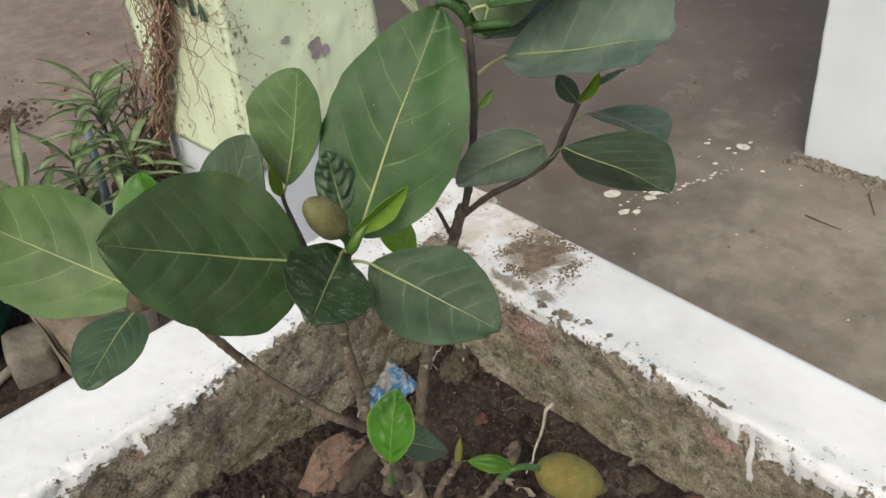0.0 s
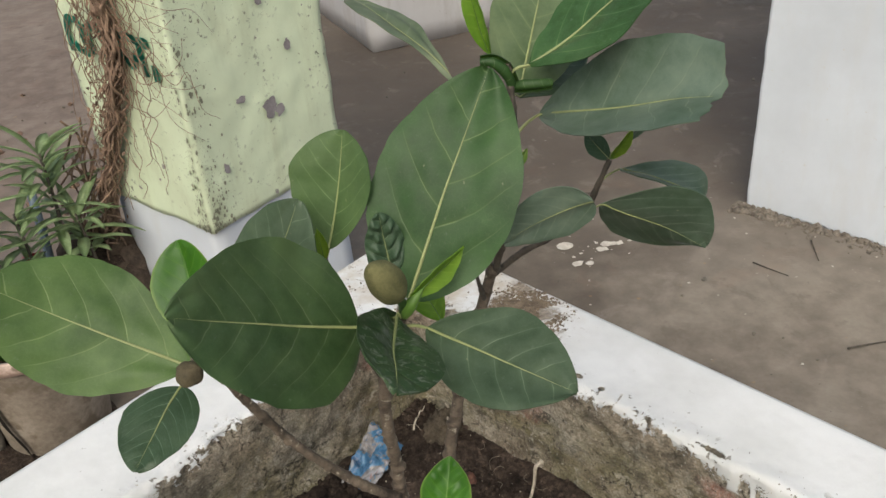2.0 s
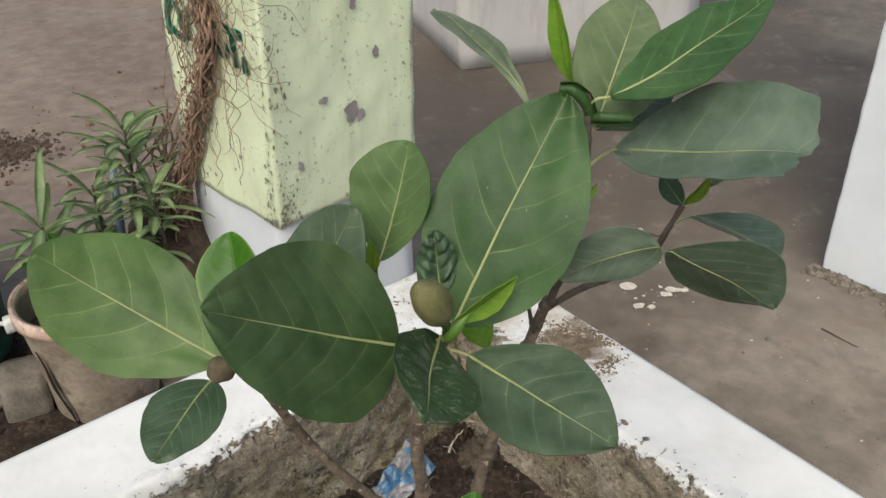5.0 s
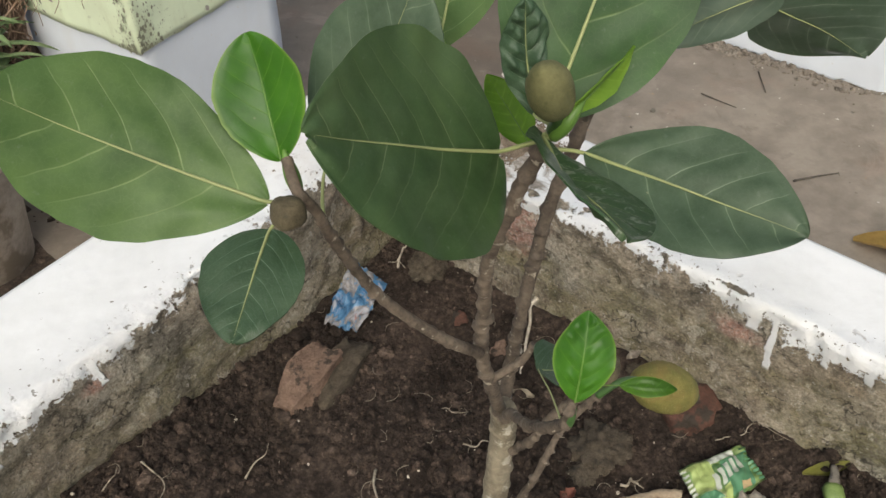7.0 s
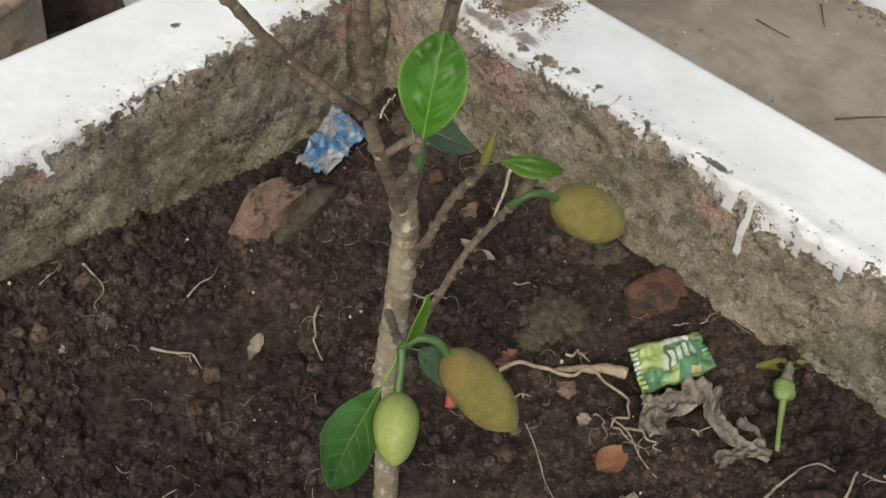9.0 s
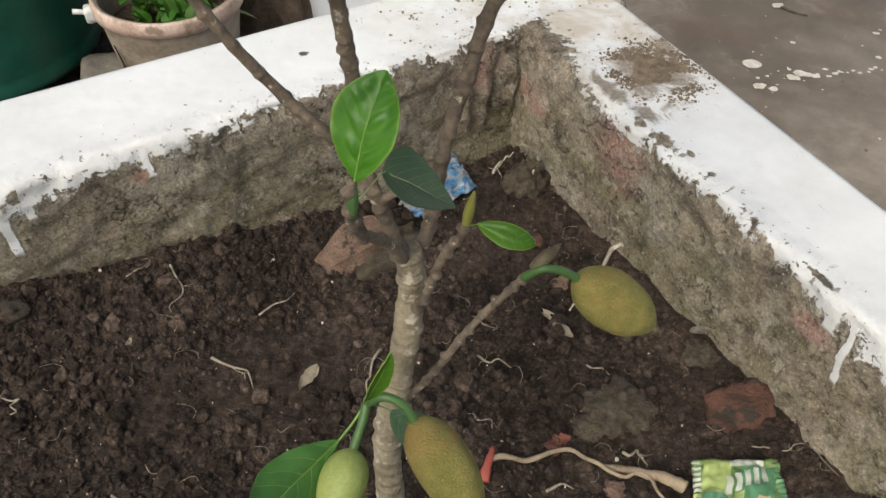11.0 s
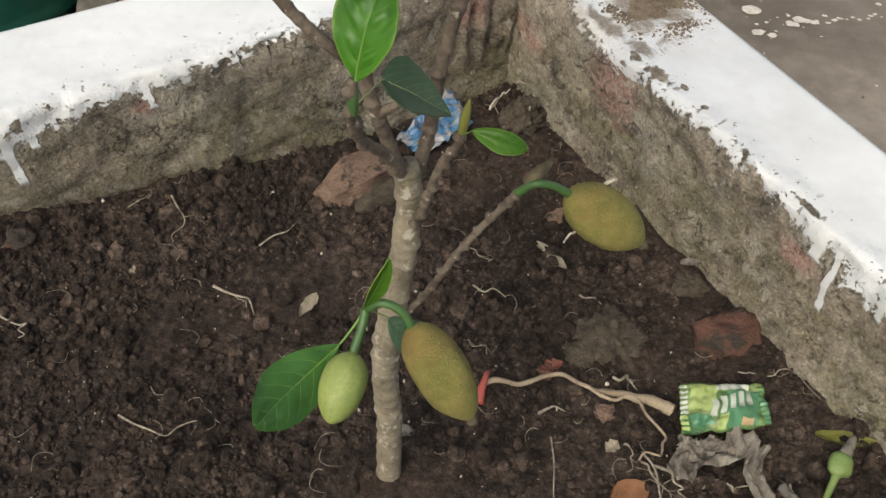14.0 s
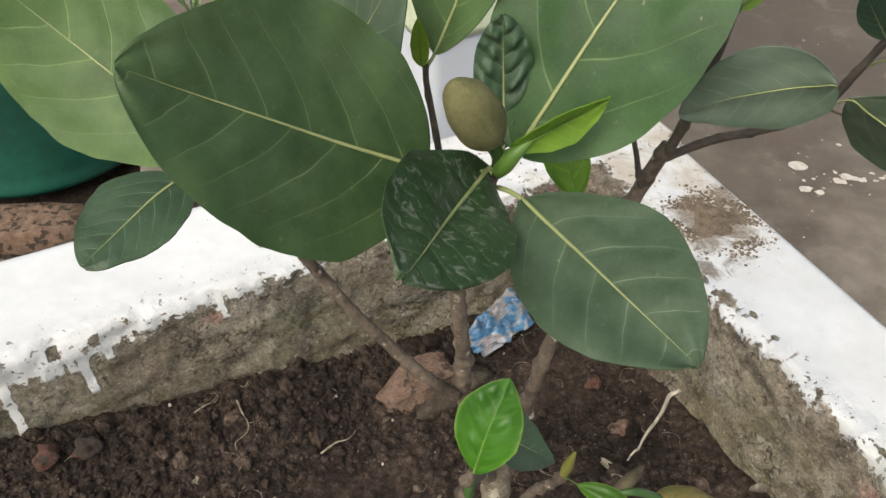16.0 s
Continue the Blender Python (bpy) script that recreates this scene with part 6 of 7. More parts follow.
for k, pts in enumerate(([(0.312, 0.145), (0.314, 0.185), (0.300, 0.207), (0.270, 0.205), (0.262, 0.165)], [(0.296, 0.165), (0.285, 0.150), (0.262, 0.150), (0.245, 0.165)], [(0.245, 0.205), (0.238, 0.150)], [(0.240, 0.205), (0.200, 0.206), (0.150, 0.203), (0.100, 0.200), (0.052, 0.196)],
                         [(0.197, 0.200), (0.192, 0.140)], [(0.150, 0.200), (0.140, 0.165), (0.115, 0.150), (0.095, 0.175)], [(0.085, 0.196), (0.080, 0.135)], [(0.052, 0.160), (0.050, 0.130)])):
    bm = bmesh.new()
    line = spline([on_pillar(s, z, 0.0045) for s, z in pts], 8)
    rows = []
    for i, p in enumerate(line):
        d = (line[min(i + 1, len(line) - 1)] - line[max(i - 1, 0)]).normalized()
        w = d.cross(Vector((-0.701, -0.713, 0))).normalized() * 0.0085 * (1 + 0.4 * noise.noise(p * 60))
        rows.append((bm.verts.new(p - w), bm.verts.new(p + w)))
    for a, b in zip(rows, rows[1:]):
        bm.faces.new((a[0], a[1], b[1], b[0]))
    bmesh.ops.solidify(bm, geom=bm.faces[:], thickness=0.0012)
    part("paint_stroke", bm, MAT_TEAL, gate_pillar, "teal paint stroke")

# black mould down the pillar's front edge
rn = random.Random(77)
bm = bmesh.new()
for k in range(1300):
    z, side = -0.158 + 0.52 * rn.random() ** 2.4, rn.random() < 0.5
    s = abs(rn.gauss(0.0, 0.030 if side else 0.018)) + 0.002
    along_face = Vector((0.664, 0.747)) if side else Vector((-0.713, 0.701))
    out_face = Vector((0.747, -0.664)) if side else Vector((-0.701, -0.713))
    p = Vector((-0.292, 1.480)) + along_face * s + out_face * 0.0032
    r = 0.0005 + 0.0034 * rn.random() ** 7
    ring = []
    for a in range(9):
        ang = 2 * math.pi * a / 9
        w = r * (1 + 0.6 * noise.noise(Vector((math.cos(ang) * 2, math.sin(ang) * 2, k))))
        q = p + along_face * (w * math.cos(ang) * 0.8)
        ring.append(bm.verts.new((q.x, q.y, z + w * 1.3 * math.sin(ang))))
    bm.faces.new(ring)
tagged(part("mould_spots", bm, mottled("black_mould", (0.16, 0.16, 0.12), (0.34, 0.35, 0.25), 60, 0.95), gate_pillar, "black mould spots", False), kind="stuff")

# places where the limewash has come off
MAT_CHIP = mottled("bare_plaster", (0.20, 0.18, 0.19), (0.36, 0.33, 0.34), 40, 0.9, 0.4, 0.003)
for k, (s_at, z, w, h) in enumerate(((0.258, 0.125, 0.009, 0.010), (0.122, 0.062, 0.013, 0.006), (0.190, 0.024, 0.015, 0.019), (0.212, 0.010, 0.012, 0.010), (0.205, 0.225, 0.008, 0.010), (0.185, 0.245, 0.006, 0.008), (0.06, -0.05, 0.006, 0.010))):
    bm = bmesh.new()
    ring = []
    for a in range(26):
        ang = 2 * math.pi * a / 26
        f = 1 + 0.55 * noise.fractal(Vector((math.cos(ang) * 1.8, math.sin(ang) * 1.8, k * 3.3)), 0.8, 2.2, 3)
        p = Vector((-0.292, 1.480)) + Vector((0.664, 0.747)) * (s_at + w * f * math.cos(ang)) + Vector((0.747, -0.664)) * 0.0040
        ring.append(bm.verts.new((p.x, p.y, z + h * f * math.sin(ang))))
    bm.faces.new(ring)
    bmesh.ops.triangulate(bm, faces=bm.faces[:])
    part("bare_patch", bm, MAT_CHIP, gate_pillar, "patch of bare grey plaster", False)

# dried climbing stems against the pillar
MAT_MOUND = mottled("rooty_earth", (0.050, 0.034, 0.025), (0.155, 0.110, 0.080), 45, 0.95, 0.9, 0.010, 5.0)
MAT_VINE = mottled("dry_vine", (0.11, 0.070, 0.050), (0.36, 0.245, 0.175), 50, 0.9, 0.4, 0.002, 5.0)
vine = thing("dried_climber", (-0.47, 1.62, FLOOR_Z), "tangle of dried brown climber stems hanging on the green pillar", "vine")
rnd = random.Random(21)


def vine_middle(z):
    """How far back from the front edge the thick cord hangs at a height; below the plaster it leans away from the pillar."""
    return 0.140 + 0.195 * max(0.0, min(1.0, (0.20 - z) / 0.36)) + 0.10 * max(0.0, -0.14 - z)


for k in range(84):
    cord = k < 44
    s = vine_middle(0.50) + rnd.gauss(0.0, 0.018) if cord else rnd.gauss(0.150, 0.05)
    pts, z = [], 0.50
    end = rnd.uniform(-0.50, -0.20) if cord else rnd.uniform(-0.17, 0.14)
    while z > end:
        pts.append(on_pillar(max(0.0, s), z, 0.008 + rnd.random() * (0.030 if cord else 0.020)))
        z -= rnd.uniform(0.012, 0.04)
        s += rnd.gauss(0.0, 0.008 if cord else 0.014) + ((vine_middle(z) - s) * 0.35 if cord else 0.003)
    bm = bmesh.new()
    thick = 0.0036 if k < 4 else 0.0017 if cord else 0.0010
    tube(bm, spline(pts, 4), lambda t: thick * (1 - 0.4 * t), 6)
    part("stem", bm, MAT_VINE, vine)
for k in range(26):
    z, s = rnd.uniform(0.10, 0.42), rnd.uniform(0.06, 0.18)
    pts = [on_pillar(s, z, 0.012)]
    for _ in range(6):
        s -= rnd.uniform(0.0, 0.055)
        z += rnd.gauss(-0.004, 0.030)
        pts.append(on_pillar(max(s, -0.02), z, 0.008 + rnd.random() * 0.015) if s > 0 else Vector((-0.292 - s * 0.66, 1.480 - s * 0.75 - 0.012, z)))
    bm = bmesh.new()
    tube(bm, spline(pts, 4), lambda t: 0.0009 * (1.1 - 0.6 * t), 4)
    part("tendril", bm, MAT_VINE, vine)
# a fringe of thin dead stems and roots down to the earth
for k in range(18):
    s, z = rnd.gauss(0.310, 0.028), rnd.uniform(-0.14, 0.02)
    pts = []
    while z > FLOOR_Z + 0.04:
        pts.append(on_pillar(s, z, 0.015 + rnd.random() * 0.05))
        z -= rnd.uniform(0.03, 0.07)
        s += rnd.gauss(0.012, 0.016)
    bm = bmesh.new()
    tube(bm, spline(pts, 4), lambda t: 0.0022 * (1.1 - 0.5 * t), 5)
    part("stem", bm, MAT_VINE, vine)
bm = bmesh.new()
for k in range(420):
    z = 0.30 - 0.55 * rnd.random()
    s = vine_middle(z) + rnd.gauss(0, 0.022)
    p = on_pillar(s, z, 0.01 + rnd.random() * 0.04)
    m = Matrix.Translation(p) @ Euler((rnd.random() * 6, rnd.random() * 6, rnd.random() * 6)).to_matrix().to_4x4()
    r = rnd.uniform(0.003, 0.008)
    bm.faces.new([bm.verts.new(m @ Vector(c)) for c in ((-r, 0, 0), (-r * 0.3, -r * 0.4, r * 0.3), (r * 0.4, -r * 0.3, r * 0.3), (r, 0, 0), (0.2 * r, r * 0.5, r * 0.2))])
tagged(part("dry_leaves", bm, MAT_VINE, vine, "withered brown leaves"), kind="stuff")
bm = bmesh.new()
lump(bm, (-0.560, 1.690, FLOOR_Z + 0.05), (0.105, 0.085, 0.185), 0.6, 0.35, 12, 4)
tagged(mesh_object("earth_mound", bm, MAT_MOUND), "mound of dark earth and old roots heaped against the pillar", "earth")

house_pillar = thing("white_pillar", (1.12, 1.77, FLOOR_Z), "white limewashed square pillar standing on the concrete, ragged at its foot", "pillar", kind="structure")
bm = bmesh.new()
block(bm, (0.953, 1.947), (0.302, -0.342), (0.52, -0.225), FLOOR_Z + 0.003, 1.9, 0.006, 0.0018, 5, 0.012, ((1.95, 1.72), (1.353, 2.307)))
part("plaster", bm, MAT_PILLAR_WHITE, house_pillar, "white limewashed plaster")
bm = bmesh.new()
block(bm, (0.955, 1.948), (0.301, -0.341), (0.519, -0.225), FLOOR_Z - 0.02, FLOOR_Z + 0.009, 0.006, 0.006, 6, 0.0, ((1.948, 1.72), (1.353, 2.305)))
part("footing", bm, MAT_STONE, house_pillar, "bare cement footing")
for x, y, high in ((1.352, 1.572, 0.026), (1.440, 1.535, 0.030), (1.395, 1.553, 0.062)):
    bm = bmesh.new()
    lump(bm, (x, y, FLOOR_Z + 0.004), (0.034, 0.016, high), -0.4, 0.5, 9, 3)
    part("plaster_lump", bm, MAT_PILLAR_WHITE, house_pillar, "rough whitewashed plaster daubed round the pipe")
bm = bmesh.new()
tube(bm, spline([(1.42, 1.60, FLOOR_Z + 0.026), (1.368, 1.505, FLOOR_Z + 0.024)], 4), lambda t: 0.022, 14)
bmesh.ops.delete(bm, geom=[f for f in bm.faces if len(f.verts) > 4], context="FACES_ONLY")
bmesh.ops.solidify(bm, geom=bm.faces[:], thickness=0.004)
tagged(mesh_object("drain_pipe", bm, plain("grey_pipe", (0.25, 0.25, 0.24), 0.5)), "end of a grey plastic drain pipe by the white pillar", "pipe")

bm = bmesh.new()
block(bm, (0.030, 3.440), (1.00, 0.36), (-0.30, 0.83), FLOOR_Z, 1.9, 0.08, 0.004, 8)
# limewash made greyer: the shade on this wall is put into its colour
tagged(mesh_object("wall_far", bm, flaking_paint("shaded_limewash", (0.56, 0.55, 0.56), (0.36, 0.34, 0.33), (0.36, 0.33, 0.31), 0.6, 0.76)), "white limewashed wall at the back of the yard", "wall", kind="structure")

# ---- bucket, tub and pots behind the bed ----
MAT_BUCKET = mottled("dirty_bucket_plastic", (0.165, 0.135, 0.106), (0.370, 0.315, 0.262), 12, 0.6, 0.3, 0.003, 9.0, (11, 0.54, (0.17, 0.135, 0.10)))
MAT_RIM = mottled("pinkish_bucket_rim", (0.34, 0.235, 0.19), (0.62, 0.49, 0.43), 22, 0.55, 0.2, 0.002, 8.0, (16, 0.56, (0.25, 0.19, 0.145)))
MAT_TUB = mottled("dark_green_plastic", (0.006, 0.055, 0.038), (0.012, 0.100, 0.070), 6, 0.38, 0.1, 0.003)
MAT_GREY = mottled("grey_plastic_lid", (0.44, 0.46, 0.46), (0.66, 0.68, 0.67), 10, 0.5, 0.1, 0.002)


def lathe(bm, centre, profile, sides=48, dent=0.0, seed=0):
    rings = []
    for r, z in profile:
        rings.append([])
        for k in range(sides):
            a = 2 * math.pi * k / sides
            w = r * (1 + dent * noise.noise(Vector((math.cos(a) * 1.5, math.sin(a) * 1.5, z * 6 + seed))))
            rings[-1].append(bm.verts.new((centre[0] + w * math.cos(a), centre[1] + w * math.sin(a), centre[2] + z)))
    for a, b in zip(rings, rings[1:]):
        for k in range(sides):
            bm.faces.new((a[k], a[(k + 1) % sides], b[(k + 1) % sides], b[k]))


BUCKET = Vector((-0.655, 1.405, FLOOR_Z))
bucket = thing("bucket", BUCKET, "old dirty whitish plastic bucket used as a flower pot", "bucket")
bm = bmesh.new()
lathe(bm, BUCKET, [(0.0, 0.0), (0.096, 0.0), (0.098, 0.006), (0.106, 0.08), (0.116, 0.16), (0.126, 0.235), (0.128, 0.252), (0.121, 0.252), (0.119, 0.235), (0.110, 0.16), (0.108, 0.14)], 56, 0.03, 1)
part("body", bm, MAT_BUCKET, bucket, "stained whitish plastic body, split down one side")
# the split down its side, wider in the middle, with torn lips
# a dark strip on the body; the shade inside the split is its colour
bm = bmesh.new()
rows = []
for i in range(15):
    t = i / 14
    ang, z = 4.22 + 0.26 * t + 0.03 * math.sin(t * 9), 0.190 - 0.180 * t
    r = 0.0985 + 0.125 * z + 0.0045
    wide = 0.012 * math.sin(math.pi * (0.04 + 0.92 * t)) ** 0.7 * (1 + 0.4 * noise.noise(Vector((t * 7, 0, 3))))
    rows.append([bm.verts.new((BUCKET.x + (r - deep) * math.cos(ang + side * wide / r), BUCKET.y + (r - deep) * math.sin(ang + side * wide / r), BUCKET.z + z)) for side, deep in ((-0.5, 0.0), (0.0, 0.0015), (0.5, -0.001))])
for a, b in zip(rows, rows[1:]):
    for k in range(2):
        bm.faces.new((a[k], a[k + 1], b[k + 1], b[k]))
bmesh.ops.solidify(bm, geom=bm.faces[:], thickness=0.001)
part("split", bm, plain("split_shade", (0.020, 0.016, 0.013), 0.95), bucket, "dark strip drawing the open split")
bm = bmesh.new()
lathe(bm, BUCKET, [(0.127, 0.226), (0.132, 0.227), (0.133, 0.238), (0.133, 0.251), (0.130, 0.255), (0.126, 0.254), (0.122, 0.248)], 56, 0.03, 1)
part("rim", bm, MAT_RIM, bucket, "faded pinkish rim")
bm = bmesh.new()
lathe(bm, BUCKET, [(0.117, 0.185), (0.09, 0.193), (0.05, 0.188), (0.0, 0.196)], 40, 0.05, 4)
part("potting_soil", bm, MAT_SOIL, bucket, "dark soil in the bucket")
bm = bmesh.new()
chunk(bm, BUCKET + Vector((-0.116, -0.070, 0.222)), (0.012, 0.010, 0.015), 0.55, 3, 0, 0.1, 2)
tube(bm, [BUCKET + Vector((-0.120, -0.074, 0.226)), BUCKET + Vector((-0.142, -0.086, 0.230))], lambda t: 0.005, 8)
part("handle_lug", bm, MAT_GREY, bucket, "handle lug")

TUB = Vector((-1.13, 1.42, FLOOR_Z))
tub = thing("water_tub", TUB, "dark green plastic water drum with a grey lid", "drum")
bm = bmesh.new()
lathe(bm, TUB, [(0.0, 0.055), (0.245, 0.055), (0.258, 0.060), (0.262, 0.072), (0.256, 0.084), (0.254, 0.10), (0.258, 0.20), (0.262, 0.30), (0.262, 0.37), (0.258, 0.392)], 64, 0.008, 2)
part("body", bm, MAT_TUB, tub, "dark green plastic body")
bm = bmesh.new()
lathe(bm, TUB, [(0.258, 0.390), (0.268, 0.393), (0.270, 0.410), (0.264, 0.418), (0.262, 0.46), (0.256, 0.49), (0.240, 0.50), (0.0, 0.505)], 64, 0.006, 3)
part("lid", bm, MAT_GREY, tub, "weathered grey lid")

for name, x, y, size, turn, mat, label in (("brick", -0.960, 1.150, (0.100, 0.048, 0.030), 0.35, MAT_BRICK_PALE, "loose red-brown brick under the drum"), ("brick", -1.16, 1.33, (0.100, 0.050, 0.030), 1.2, MAT_BRICK, "loose brick under the drum"),
                                           ("brick", -1.20, 1.55, (0.100, 0.050, 0.030), 0.3, MAT_BRICK, "loose brick under the drum"), ("cement_block", -0.795, 1.36, (0.045, 0.050, 0.050), 0.5, MAT_STONE, "grey broken cement block beside the bucket"),
                                           ("brick", -0.86, 1.10, (0.030, 0.025, 0.022), 0.9, MAT_STONE, "small broken brick piece on the yard floor")):
    bm = bmesh.new()
    chunk(bm, (x, y, FLOOR_Z + size[2] * 0.9), size, turn, x * 9, 0.0, 0.07, 4)
    tagged(mesh_object(name, bm, mat), label, "brick" if name == "brick" else "block")

grains("earth_crumbs", 2200, lambda rn: Vector((rn.gauss(-0.86, 0.13), rn.gauss(1.36, 0.16), FLOOR_Z)), lambda rn: 0.002 + 0.015 * rn.random() ** 4, MAT_SOIL,
       "scattered dark earth and rubble between bucket and drum", "earth", 5)
bm = bmesh.new()
lump(bm, (-0.86, 1.33, FLOOR_Z), (0.30, 0.30, 0.014), 0.3, 0.30, 31, 5)
tagged(mesh_object("spilt_earth", bm, MAT_SOIL), "thin layer of dark spilt earth between bucket and drum", "earth")
bm = bmesh.new()
tube(bm, [Vector((-0.72 + 0.143 * math.cos(a), 1.27 + 0.143 * math.sin(a), FLOOR_Z + 0.022 + 0.004 * math.sin(3 * a))) for a in [2.55 + 2.35 * i / 24 for i in range(25)]], lambda t: 0.0105, 8)
tagged(mesh_object("hoop", bm, mottled("dull_grey_plastic", (0.20, 0.18, 0.155), (0.38, 0.35, 0.31), 14, 0.7, 0.3, 0.002)), "piece of an old grey plastic hoop lying on the earth", "hoop")

BAG = Vector((-0.60, 1.74, FLOOR_Z))
bag = thing("grow_bag", BAG, "dark earth-filled grow bag beside the pillar", "pot")
bm = bmesh.new()
lathe(bm, BAG, [(0.0, 0.0), (0.085, 0.0), (0.105, 0.03), (0.11, 0.12), (0.098, 0.19), (0.080, 0.225), (0.050, 0.235)], 48, 0.40, 6)
part("body", bm, mottled("earthy_bag", (0.045, 0.032, 0.024), (0.13, 0.095, 0.070), 20, 0.9, 0.6, 0.006), bag, "earth-caked bag")
bm = bmesh.new()
lathe(bm, BAG, [(0.092, 0.20), (0.07, 0.235), (0.04, 0.25), (0.0, 0.26)], 30, 0.2, 7)
part("earth", bm, MAT_SOIL, bag, "mound of dark earth")

MAT_NARROW = mottled("narrow_leaf", (0.27, 0.38, 0.18), (0.46, 0.58, 0.33), 30, 0.5, 0.2, 0.001)
MAT_PETAL = plain("red_petal", (0.50, 0.045, 0.060), 0.6)
MAT_WEED = leaf_material("weed_leaf", (0.110, 0.290, 0.040), (0.18, 0.34, 0.06), 6, 0.45)


def leaf_layers(bm):
    bm.loops.layers.uv.new("UVMap")
    bm.loops.layers.uv.new("Metric")
    return bm.loops.layers.uv["UVMap"]


def blade(bm, uv, base, tip, half, bend, seed=0):
    b, t = Vector(base), Vector(tip)
    ax = (t - b).normalized()
    sd = ax.cross(Vector((0.1, 0.2, 1))).normalized()
    nm = sd.cross(ax)
    rows = []
    for i in range(9):
        u = i / 8
        w = half * math.sin(math.pi * (0.05 + 0.93 * u)) ** 0.8
        c = b.lerp(t, u) + nm * (bend * 4 * u * (1 - u))
        rows.append([(bm.verts.new(c + sd * (v * w) + nm * (0.35 * w * abs(v))), u, (v + 1) / 2) for v in (-1, 0, 1)])
    for a, d in zip(rows, rows[1:]):
        for k in range(2):
            quad = (a[k], a[k + 1], d[k + 1], d[k])
            f = bm.faces.new([q[0] for q in quad])
            for loop, q in zip(f.loops, quad):
                loop[uv].uv = (q[1], q[2])
                loop[bm.loops.layers.uv["Metric"]].uv = (q[1], 0.5 + (q[2] - 0.5) * 0.3)
    bmesh.ops.solidify(bm, geom=bm.faces[:], thickness=0.0006)


def narrow_plant(label, foot, crown, count, length, seed):
    """A slender plant: a dark stem with lance-shaped leaves, spreading low down and steeper in the top tuft."""
    rn = random.Random(seed)
    f, c = Vector(foot), Vector(crown)
    ob = thing("narrow_leaved_plant", f, label, "plant", "narrow-leaved plants")
    bm = bmesh.new()
    tube(bm, spline([f, f.lerp(c, 0.5) + Vector((0.008, 0, 0)), c], 8), lambda t: 0.0052 - 0.0028 * t, 7)
    part("stem", bm, MAT_BARK_DARK, ob)
    for k in range(count):
        t = 0.30 + 0.70 * (k / count) ** 0.6
        p = f.lerp(c, t)
        a = k * 2.4 + rn.uniform(-0.5, 0.5)
        ln = length * rn.uniform(0.55, 1.05)
        rise = -0.15 + 0.95 * max(0.0, t - 0.55) / 0.45 * rn.random() + rn.uniform(-0.15, 0.35)
        bm = bmesh.new()
        uv = leaf_layers(bm)
        blade(bm, uv, p, p + Vector((math.cos(a) * ln, math.sin(a) * ln, rise * ln)), rn.uniform(0.0095, 0.0125), rn.uniform(0.004, 0.012))
        part("leaf", bm, MAT_NARROW, ob)
    return ob


narrow_plant("tall narrow-leaved oleander-like plant in the grow bag", (-0.650, 1.66, FLOOR_Z + 0.20), (-0.616, 1.63, -0.025), 32, 0.150, 3)
narrow_plant("narrow-leaved plant growing beside the pillar", (-0.585, 1.64, FLOOR_Z + 0.14), (-0.575, 1.60, -0.150), 22, 0.120, 4)
narrow_plant("low narrow-leaved plant behind the bucket", (-0.660, 1.56, FLOOR_Z + 0.05), (-0.680, 1.55, -0.230), 14, 0.105, 6)
narrow_plant("narrow-leaved seedling in the bucket", (-0.735, 1.45, FLOOR_Z + 0.18), (-0.755, 1.49, -0.165), 20, 0.150, 5)
narrow_plant("bushy narrow-leaved plant rising behind the bucket", (-0.700, 1.60, FLOOR_Z + 0.08), (-0.690, 1.60, -0.135), 22, 0.125, 12)
bm = bmesh.new()
tube(bm, [Vector((-0.735, 1.76, FLOOR_Z)), Vector((-0.722, 1.755, -0.34)), Vector((-0.710, 1.75, -0.165))], lambda t: 0.0095, 10)
tagged(mesh_object("stake", bm, plain("blue_grey_plastic", (0.13, 0.18, 0.24), 0.5)), "short blue-grey plastic stake beside the plants", "stake")
flower = thing("red_flower", (-0.690, 1.61, -0.275), "small red flower low among the narrow leaves", "flower")
for k in range(6):
    a = k * 1.047
    bm = bmesh.new()
    uv = leaf_layers(bm)
    blade(bm, uv, (-0.690, 1.61, -0.250), (-0.690 + 0.022 * math.cos(a), 1.61 + 0.022 * math.sin(a), -0.240), 0.007, 0.003)
    part("petal", bm, MAT_PETAL, flower)
bm = bmesh.new()
tube(bm, [Vector((-0.690, 1.61, -0.250)), Vector((-0.680, 1.62, -0.36)), Vector((-0.672, 1.63, FLOOR_Z + 0.02))], lambda t: 0.0020, 6)
part("stalk", bm, MAT_RIB_GREEN, flower)
weed = thing("weed", (-0.64, 1.37, FLOOR_Z + 0.185), "small leafy green weeds in the bucket", "plant")
rn = random.Random(8)
for k in range(44):
    a, d = rn.random() * 6.28, rn.random() * 0.095
    p = BUCKET + Vector((0.01 + math.cos(a) * d, -0.02 + math.sin(a) * d, 0.19))
    a2 = rn.random() * 6.28
    bm = bmesh.new()
    uv = leaf_layers(bm)
    tipp = p + Vector((math.cos(a2) * 0.03, math.sin(a2) * 0.03, rn.uniform(0.02, 0.05)))
    blade(bm, uv, p + Vector((0, 0, 0.008)), tipp, 0.014, 0.006)
    part("leaf", bm, MAT_WEED, weed, "", False)

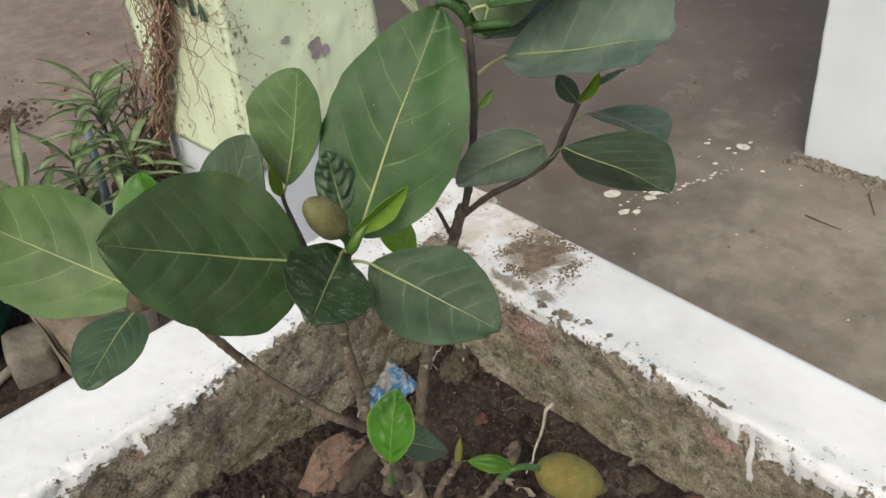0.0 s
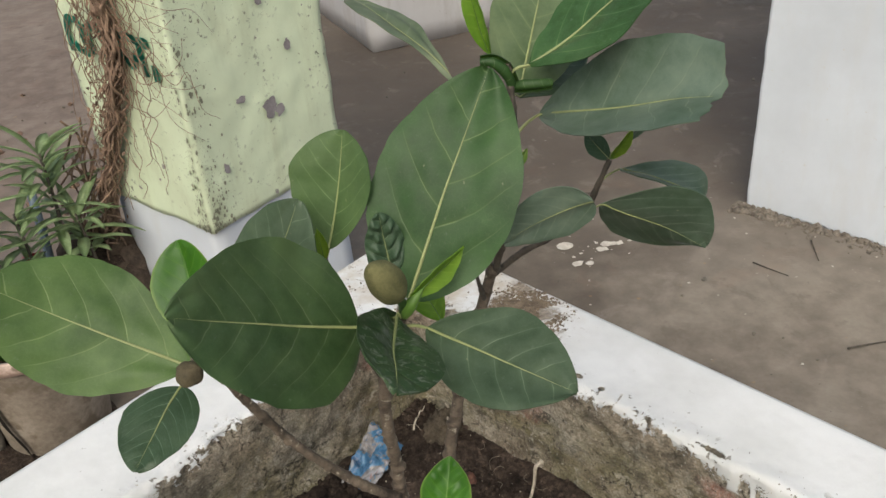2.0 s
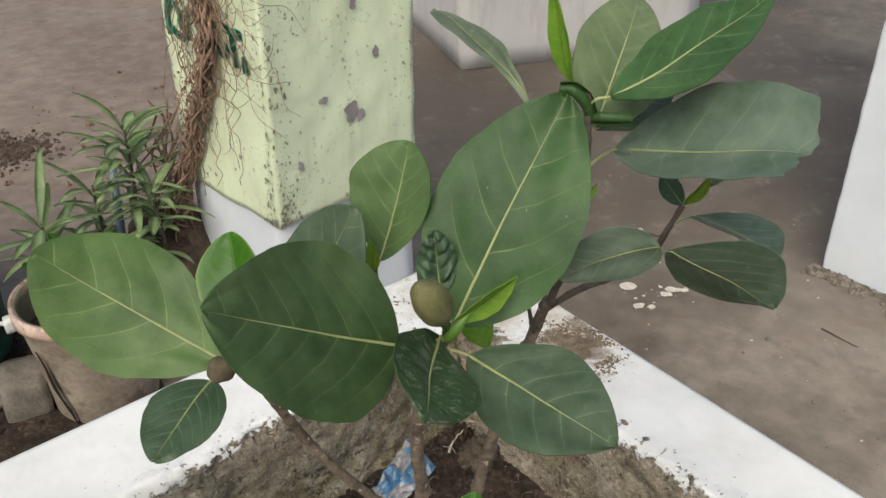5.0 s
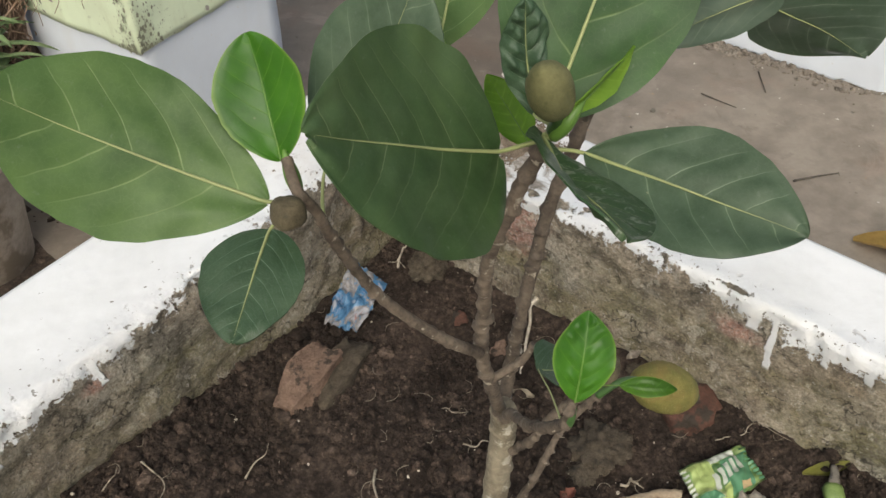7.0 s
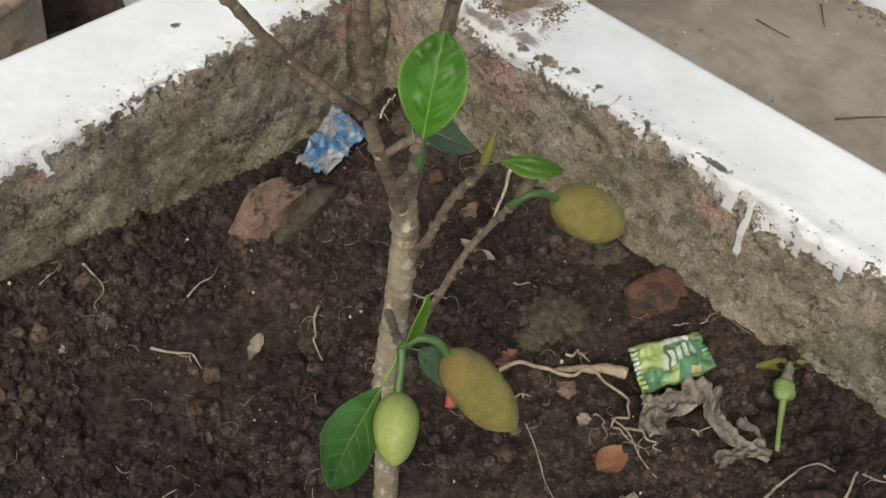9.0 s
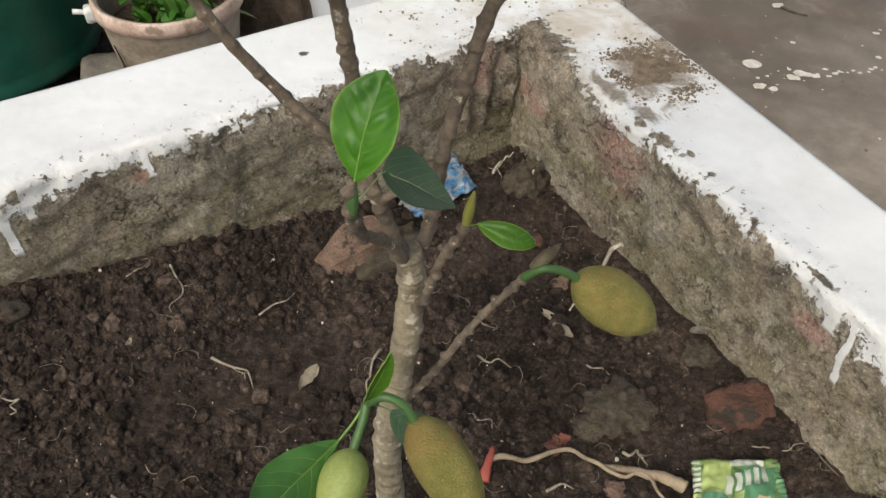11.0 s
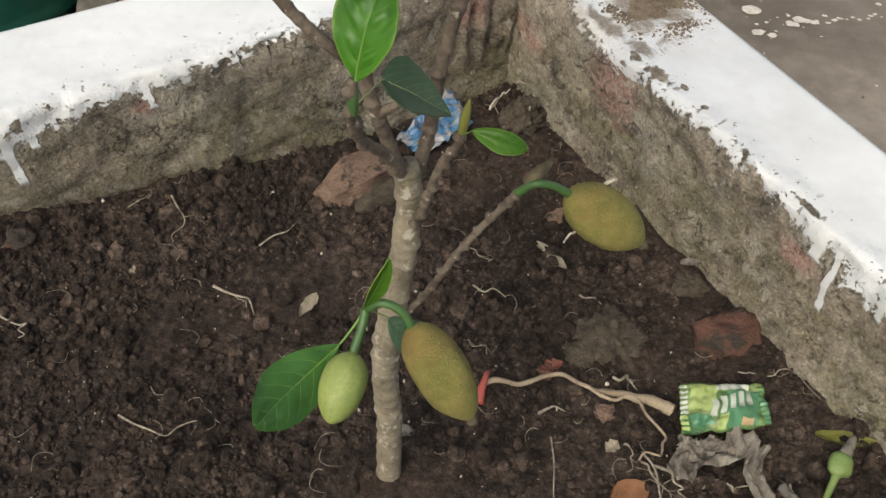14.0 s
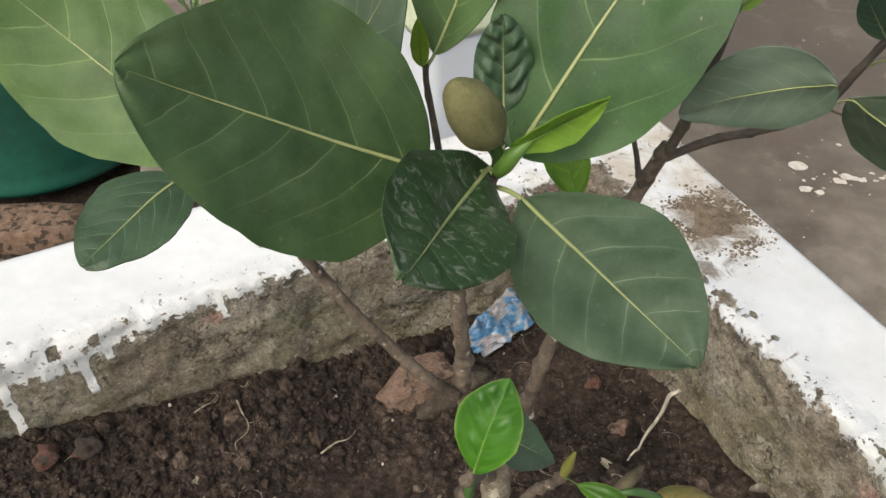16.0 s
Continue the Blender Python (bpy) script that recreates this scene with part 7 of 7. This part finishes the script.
herb = thing("weed", (-0.70, 1.43, FLOOR_Z + 0.185), "taller leafy green herb growing in the bucket", "plant")
for k in range(40):
    a, d = rn.random() * 6.28, rn.random() * 0.06
    foot = BUCKET + Vector((-0.045 + math.cos(a) * d, 0.030 + math.sin(a) * d, 0.19))
    top = foot + Vector((rn.uniform(-0.03, 0.03), rn.uniform(-0.03, 0.03), rn.uniform(0.03, 0.14)))
    if k % 3 == 0:
        bm = bmesh.new()
        tube(bm, [foot, foot.lerp(top, 0.5) + Vector((0.004, 0, 0)), top], lambda t: 0.0012, 5)
        part("stem", bm, MAT_RIB_GREEN, herb)
    a2, ln = rn.random() * 6.28, rn.uniform(0.025, 0.05)
    bm = bmesh.new()
    uv = leaf_layers(bm)
    blade(bm, uv, top, top + Vector((math.cos(a2) * ln, math.sin(a2) * ln, rn.uniform(-0.01, 0.02))), rn.uniform(0.007, 0.014), 0.004)
    part("leaf", bm, MAT_WEED, herb, "", False)

# ---- litter and paint on the yard floor ----
rnd = random.Random(33)
bm = bmesh.new()
spots = [(0.454, 1.846, 0.0185), (0.468, 1.763, 0.010), (0.496, 1.759, 0.0085), (0.540, 1.814, 0.011), (0.559, 1.833, 0.012), (0.587, 1.831, 0.0075),
         (0.615, 1.838, 0.004), (0.548, 1.961, 0.005), (0.486, 1.805, 0.004), (0.465, 1.793, 0.004), (0.533, 1.844, 0.004), (0.524, 2.128, 0.011),
         (0.824, 2.017, 0.015), (0.732, 1.945, 0.006)]
for k in range(16):
    spots.append((0.60 + 0.012 * k + rnd.gauss(0, 0.006), 1.845 + 0.0048 * k + rnd.gauss(0, 0.010), rnd.uniform(0.0015, 0.0045)))
for cx, cy, count, spread, big in ((0.50, 1.80, 12, 0.05, 0.003), (0.824, 2.017, 7, 0.05, 0.007), (0.87, 1.80, 13, 0.14, 0.003), (1.05, 1.62, 13, 0.16, 0.0025), (0.75, 1.55, 5, 0.2, 0.003)):
    spots += [(rnd.gauss(cx, spread), rnd.gauss(cy, spread), big * rnd.uniform(0.2, 0.9)) for k in range(count)]
for k, (x, y, r) in enumerate(spots):
    z = FLOOR_Z + 0.006 * noise.noise(Vector((x * 1.3, y * 1.3, 0))) + 0.002
    ring, wide, turn = [], rnd.uniform(1.0, 1.15 if k == 0 else 1.7), rnd.gauss(0.2, 0.4)
    for a in range(20):
        ang = a * math.pi / 10
        w = r * (1 + (0.16 if k == 0 else 0.34) * noise.fractal(Vector((math.cos(ang) * 1.5, math.sin(ang) * 1.5, k + x * 9)), 0.9, 2.0, 3))
        ex, ey = w * math.cos(ang) * wide, w * math.sin(ang)
        ring.append(bm.verts.new((x + ex * math.cos(turn) - ey * math.sin(turn), y + ex * math.sin(turn) + ey * math.cos(turn), z)))
    mid_v = bm.verts.new((x, y, z + 0.0008))
    for a in range(20):
        bm.faces.new((ring[a], ring[(a + 1) % 20], mid_v))
tagged(mesh_object("paint_spots", bm, mottled("dusty_paint", (0.44, 0.40, 0.35), (0.70, 0.66, 0.60), 60, 0.9, 0.3, 0.001, 5.0)), "dried splashes of white paint on the yard floor", "paint", kind="stuff")


def floor_twig(points, r, label):
    bm = bmesh.new()
    tube(bm, spline([(x, y, FLOOR_Z + 0.006) for x, y in points], 5), lambda t: r * (1 - 0.5 * t), 6)
    tagged(mesh_object("twig", bm, MAT_BARK_DARK), label, "twig", "twigs on the yard floor")


floor_twig([(0.919, 1.341), (0.971, 1.346), (1.021, 1.348)], 0.0026, "dry brown twig lying on the yard floor")
floor_twig([(1.031, 1.743), (1.019, 1.697), (1.008, 1.655)], 0.0019, "dry brown twig lying on the yard floor")
floor_twig([(0.862, 1.679), (0.889, 1.643), (0.916, 1.610)], 0.0019, "dry brown twig lying on the yard floor")
floor_twig([(0.530, 2.115), (0.556, 2.100), (0.590, 2.090)], 0.0035, "short dark twig beside a drop of white paint")
bm = bmesh.new()
uv = leaf_layers(bm)
blade(bm, uv, (0.945, 1.155, FLOOR_Z + 0.006), (1.085, 1.068, FLOOR_Z + 0.007), 0.042, 0.003)
tagged(mesh_object("fallen_leaf", bm, plain("yellow_dry_leaf", (0.38, 0.25, 0.07), 0.7), False), "yellow-brown fallen leaf on the yard floor", "leaf")
grains("grit", 420, lambda rn: Vector((rn.uniform(-1.8, 1.6), rn.uniform(1.2, 3.2), FLOOR_Z)), lambda rn: 0.0012 + 0.006 * rn.random() ** 4, MAT_STONE,
       "small grit and crumbs scattered on the yard floor", "grit", 71)
grains("ochre_crumbs", 60, lambda rn: Vector((rn.gauss(-1.25, 0.35), rn.gauss(2.5, 0.35), FLOOR_Z)), lambda rn: 0.003 + 0.014 * rn.random() ** 3, MAT_BRICK_PALE,
       "ochre and brown crumbs scattered on the yard floor", "grit", 72)
grains("earth_heap", 1100, lambda rn: Vector((rn.gauss(-1.41, 0.075), rn.gauss(2.58, 0.07), FLOOR_Z)), lambda rn: 0.002 + 0.008 * rn.random() ** 2, MAT_MOUND,
       "small scatter of dark earth on the yard floor", "earth", 73)
grains("mortar_rubble", 1300, lambda rn: (lambda k, w: Vector((0.953 + 0.302 * k - 0.737 * w, 1.947 - 0.342 * k - 0.676 * w, FLOOR_Z)))(rn.random() ** 2.1 * 1.0 - 0.04, abs(rn.gauss(0, 0.024))), lambda rn: 0.0010 + 0.010 * rn.random() ** 5, MAT_RUBBLE,
       "crumbled mortar and dirt along the foot of the white pillar", "rubble", 74)
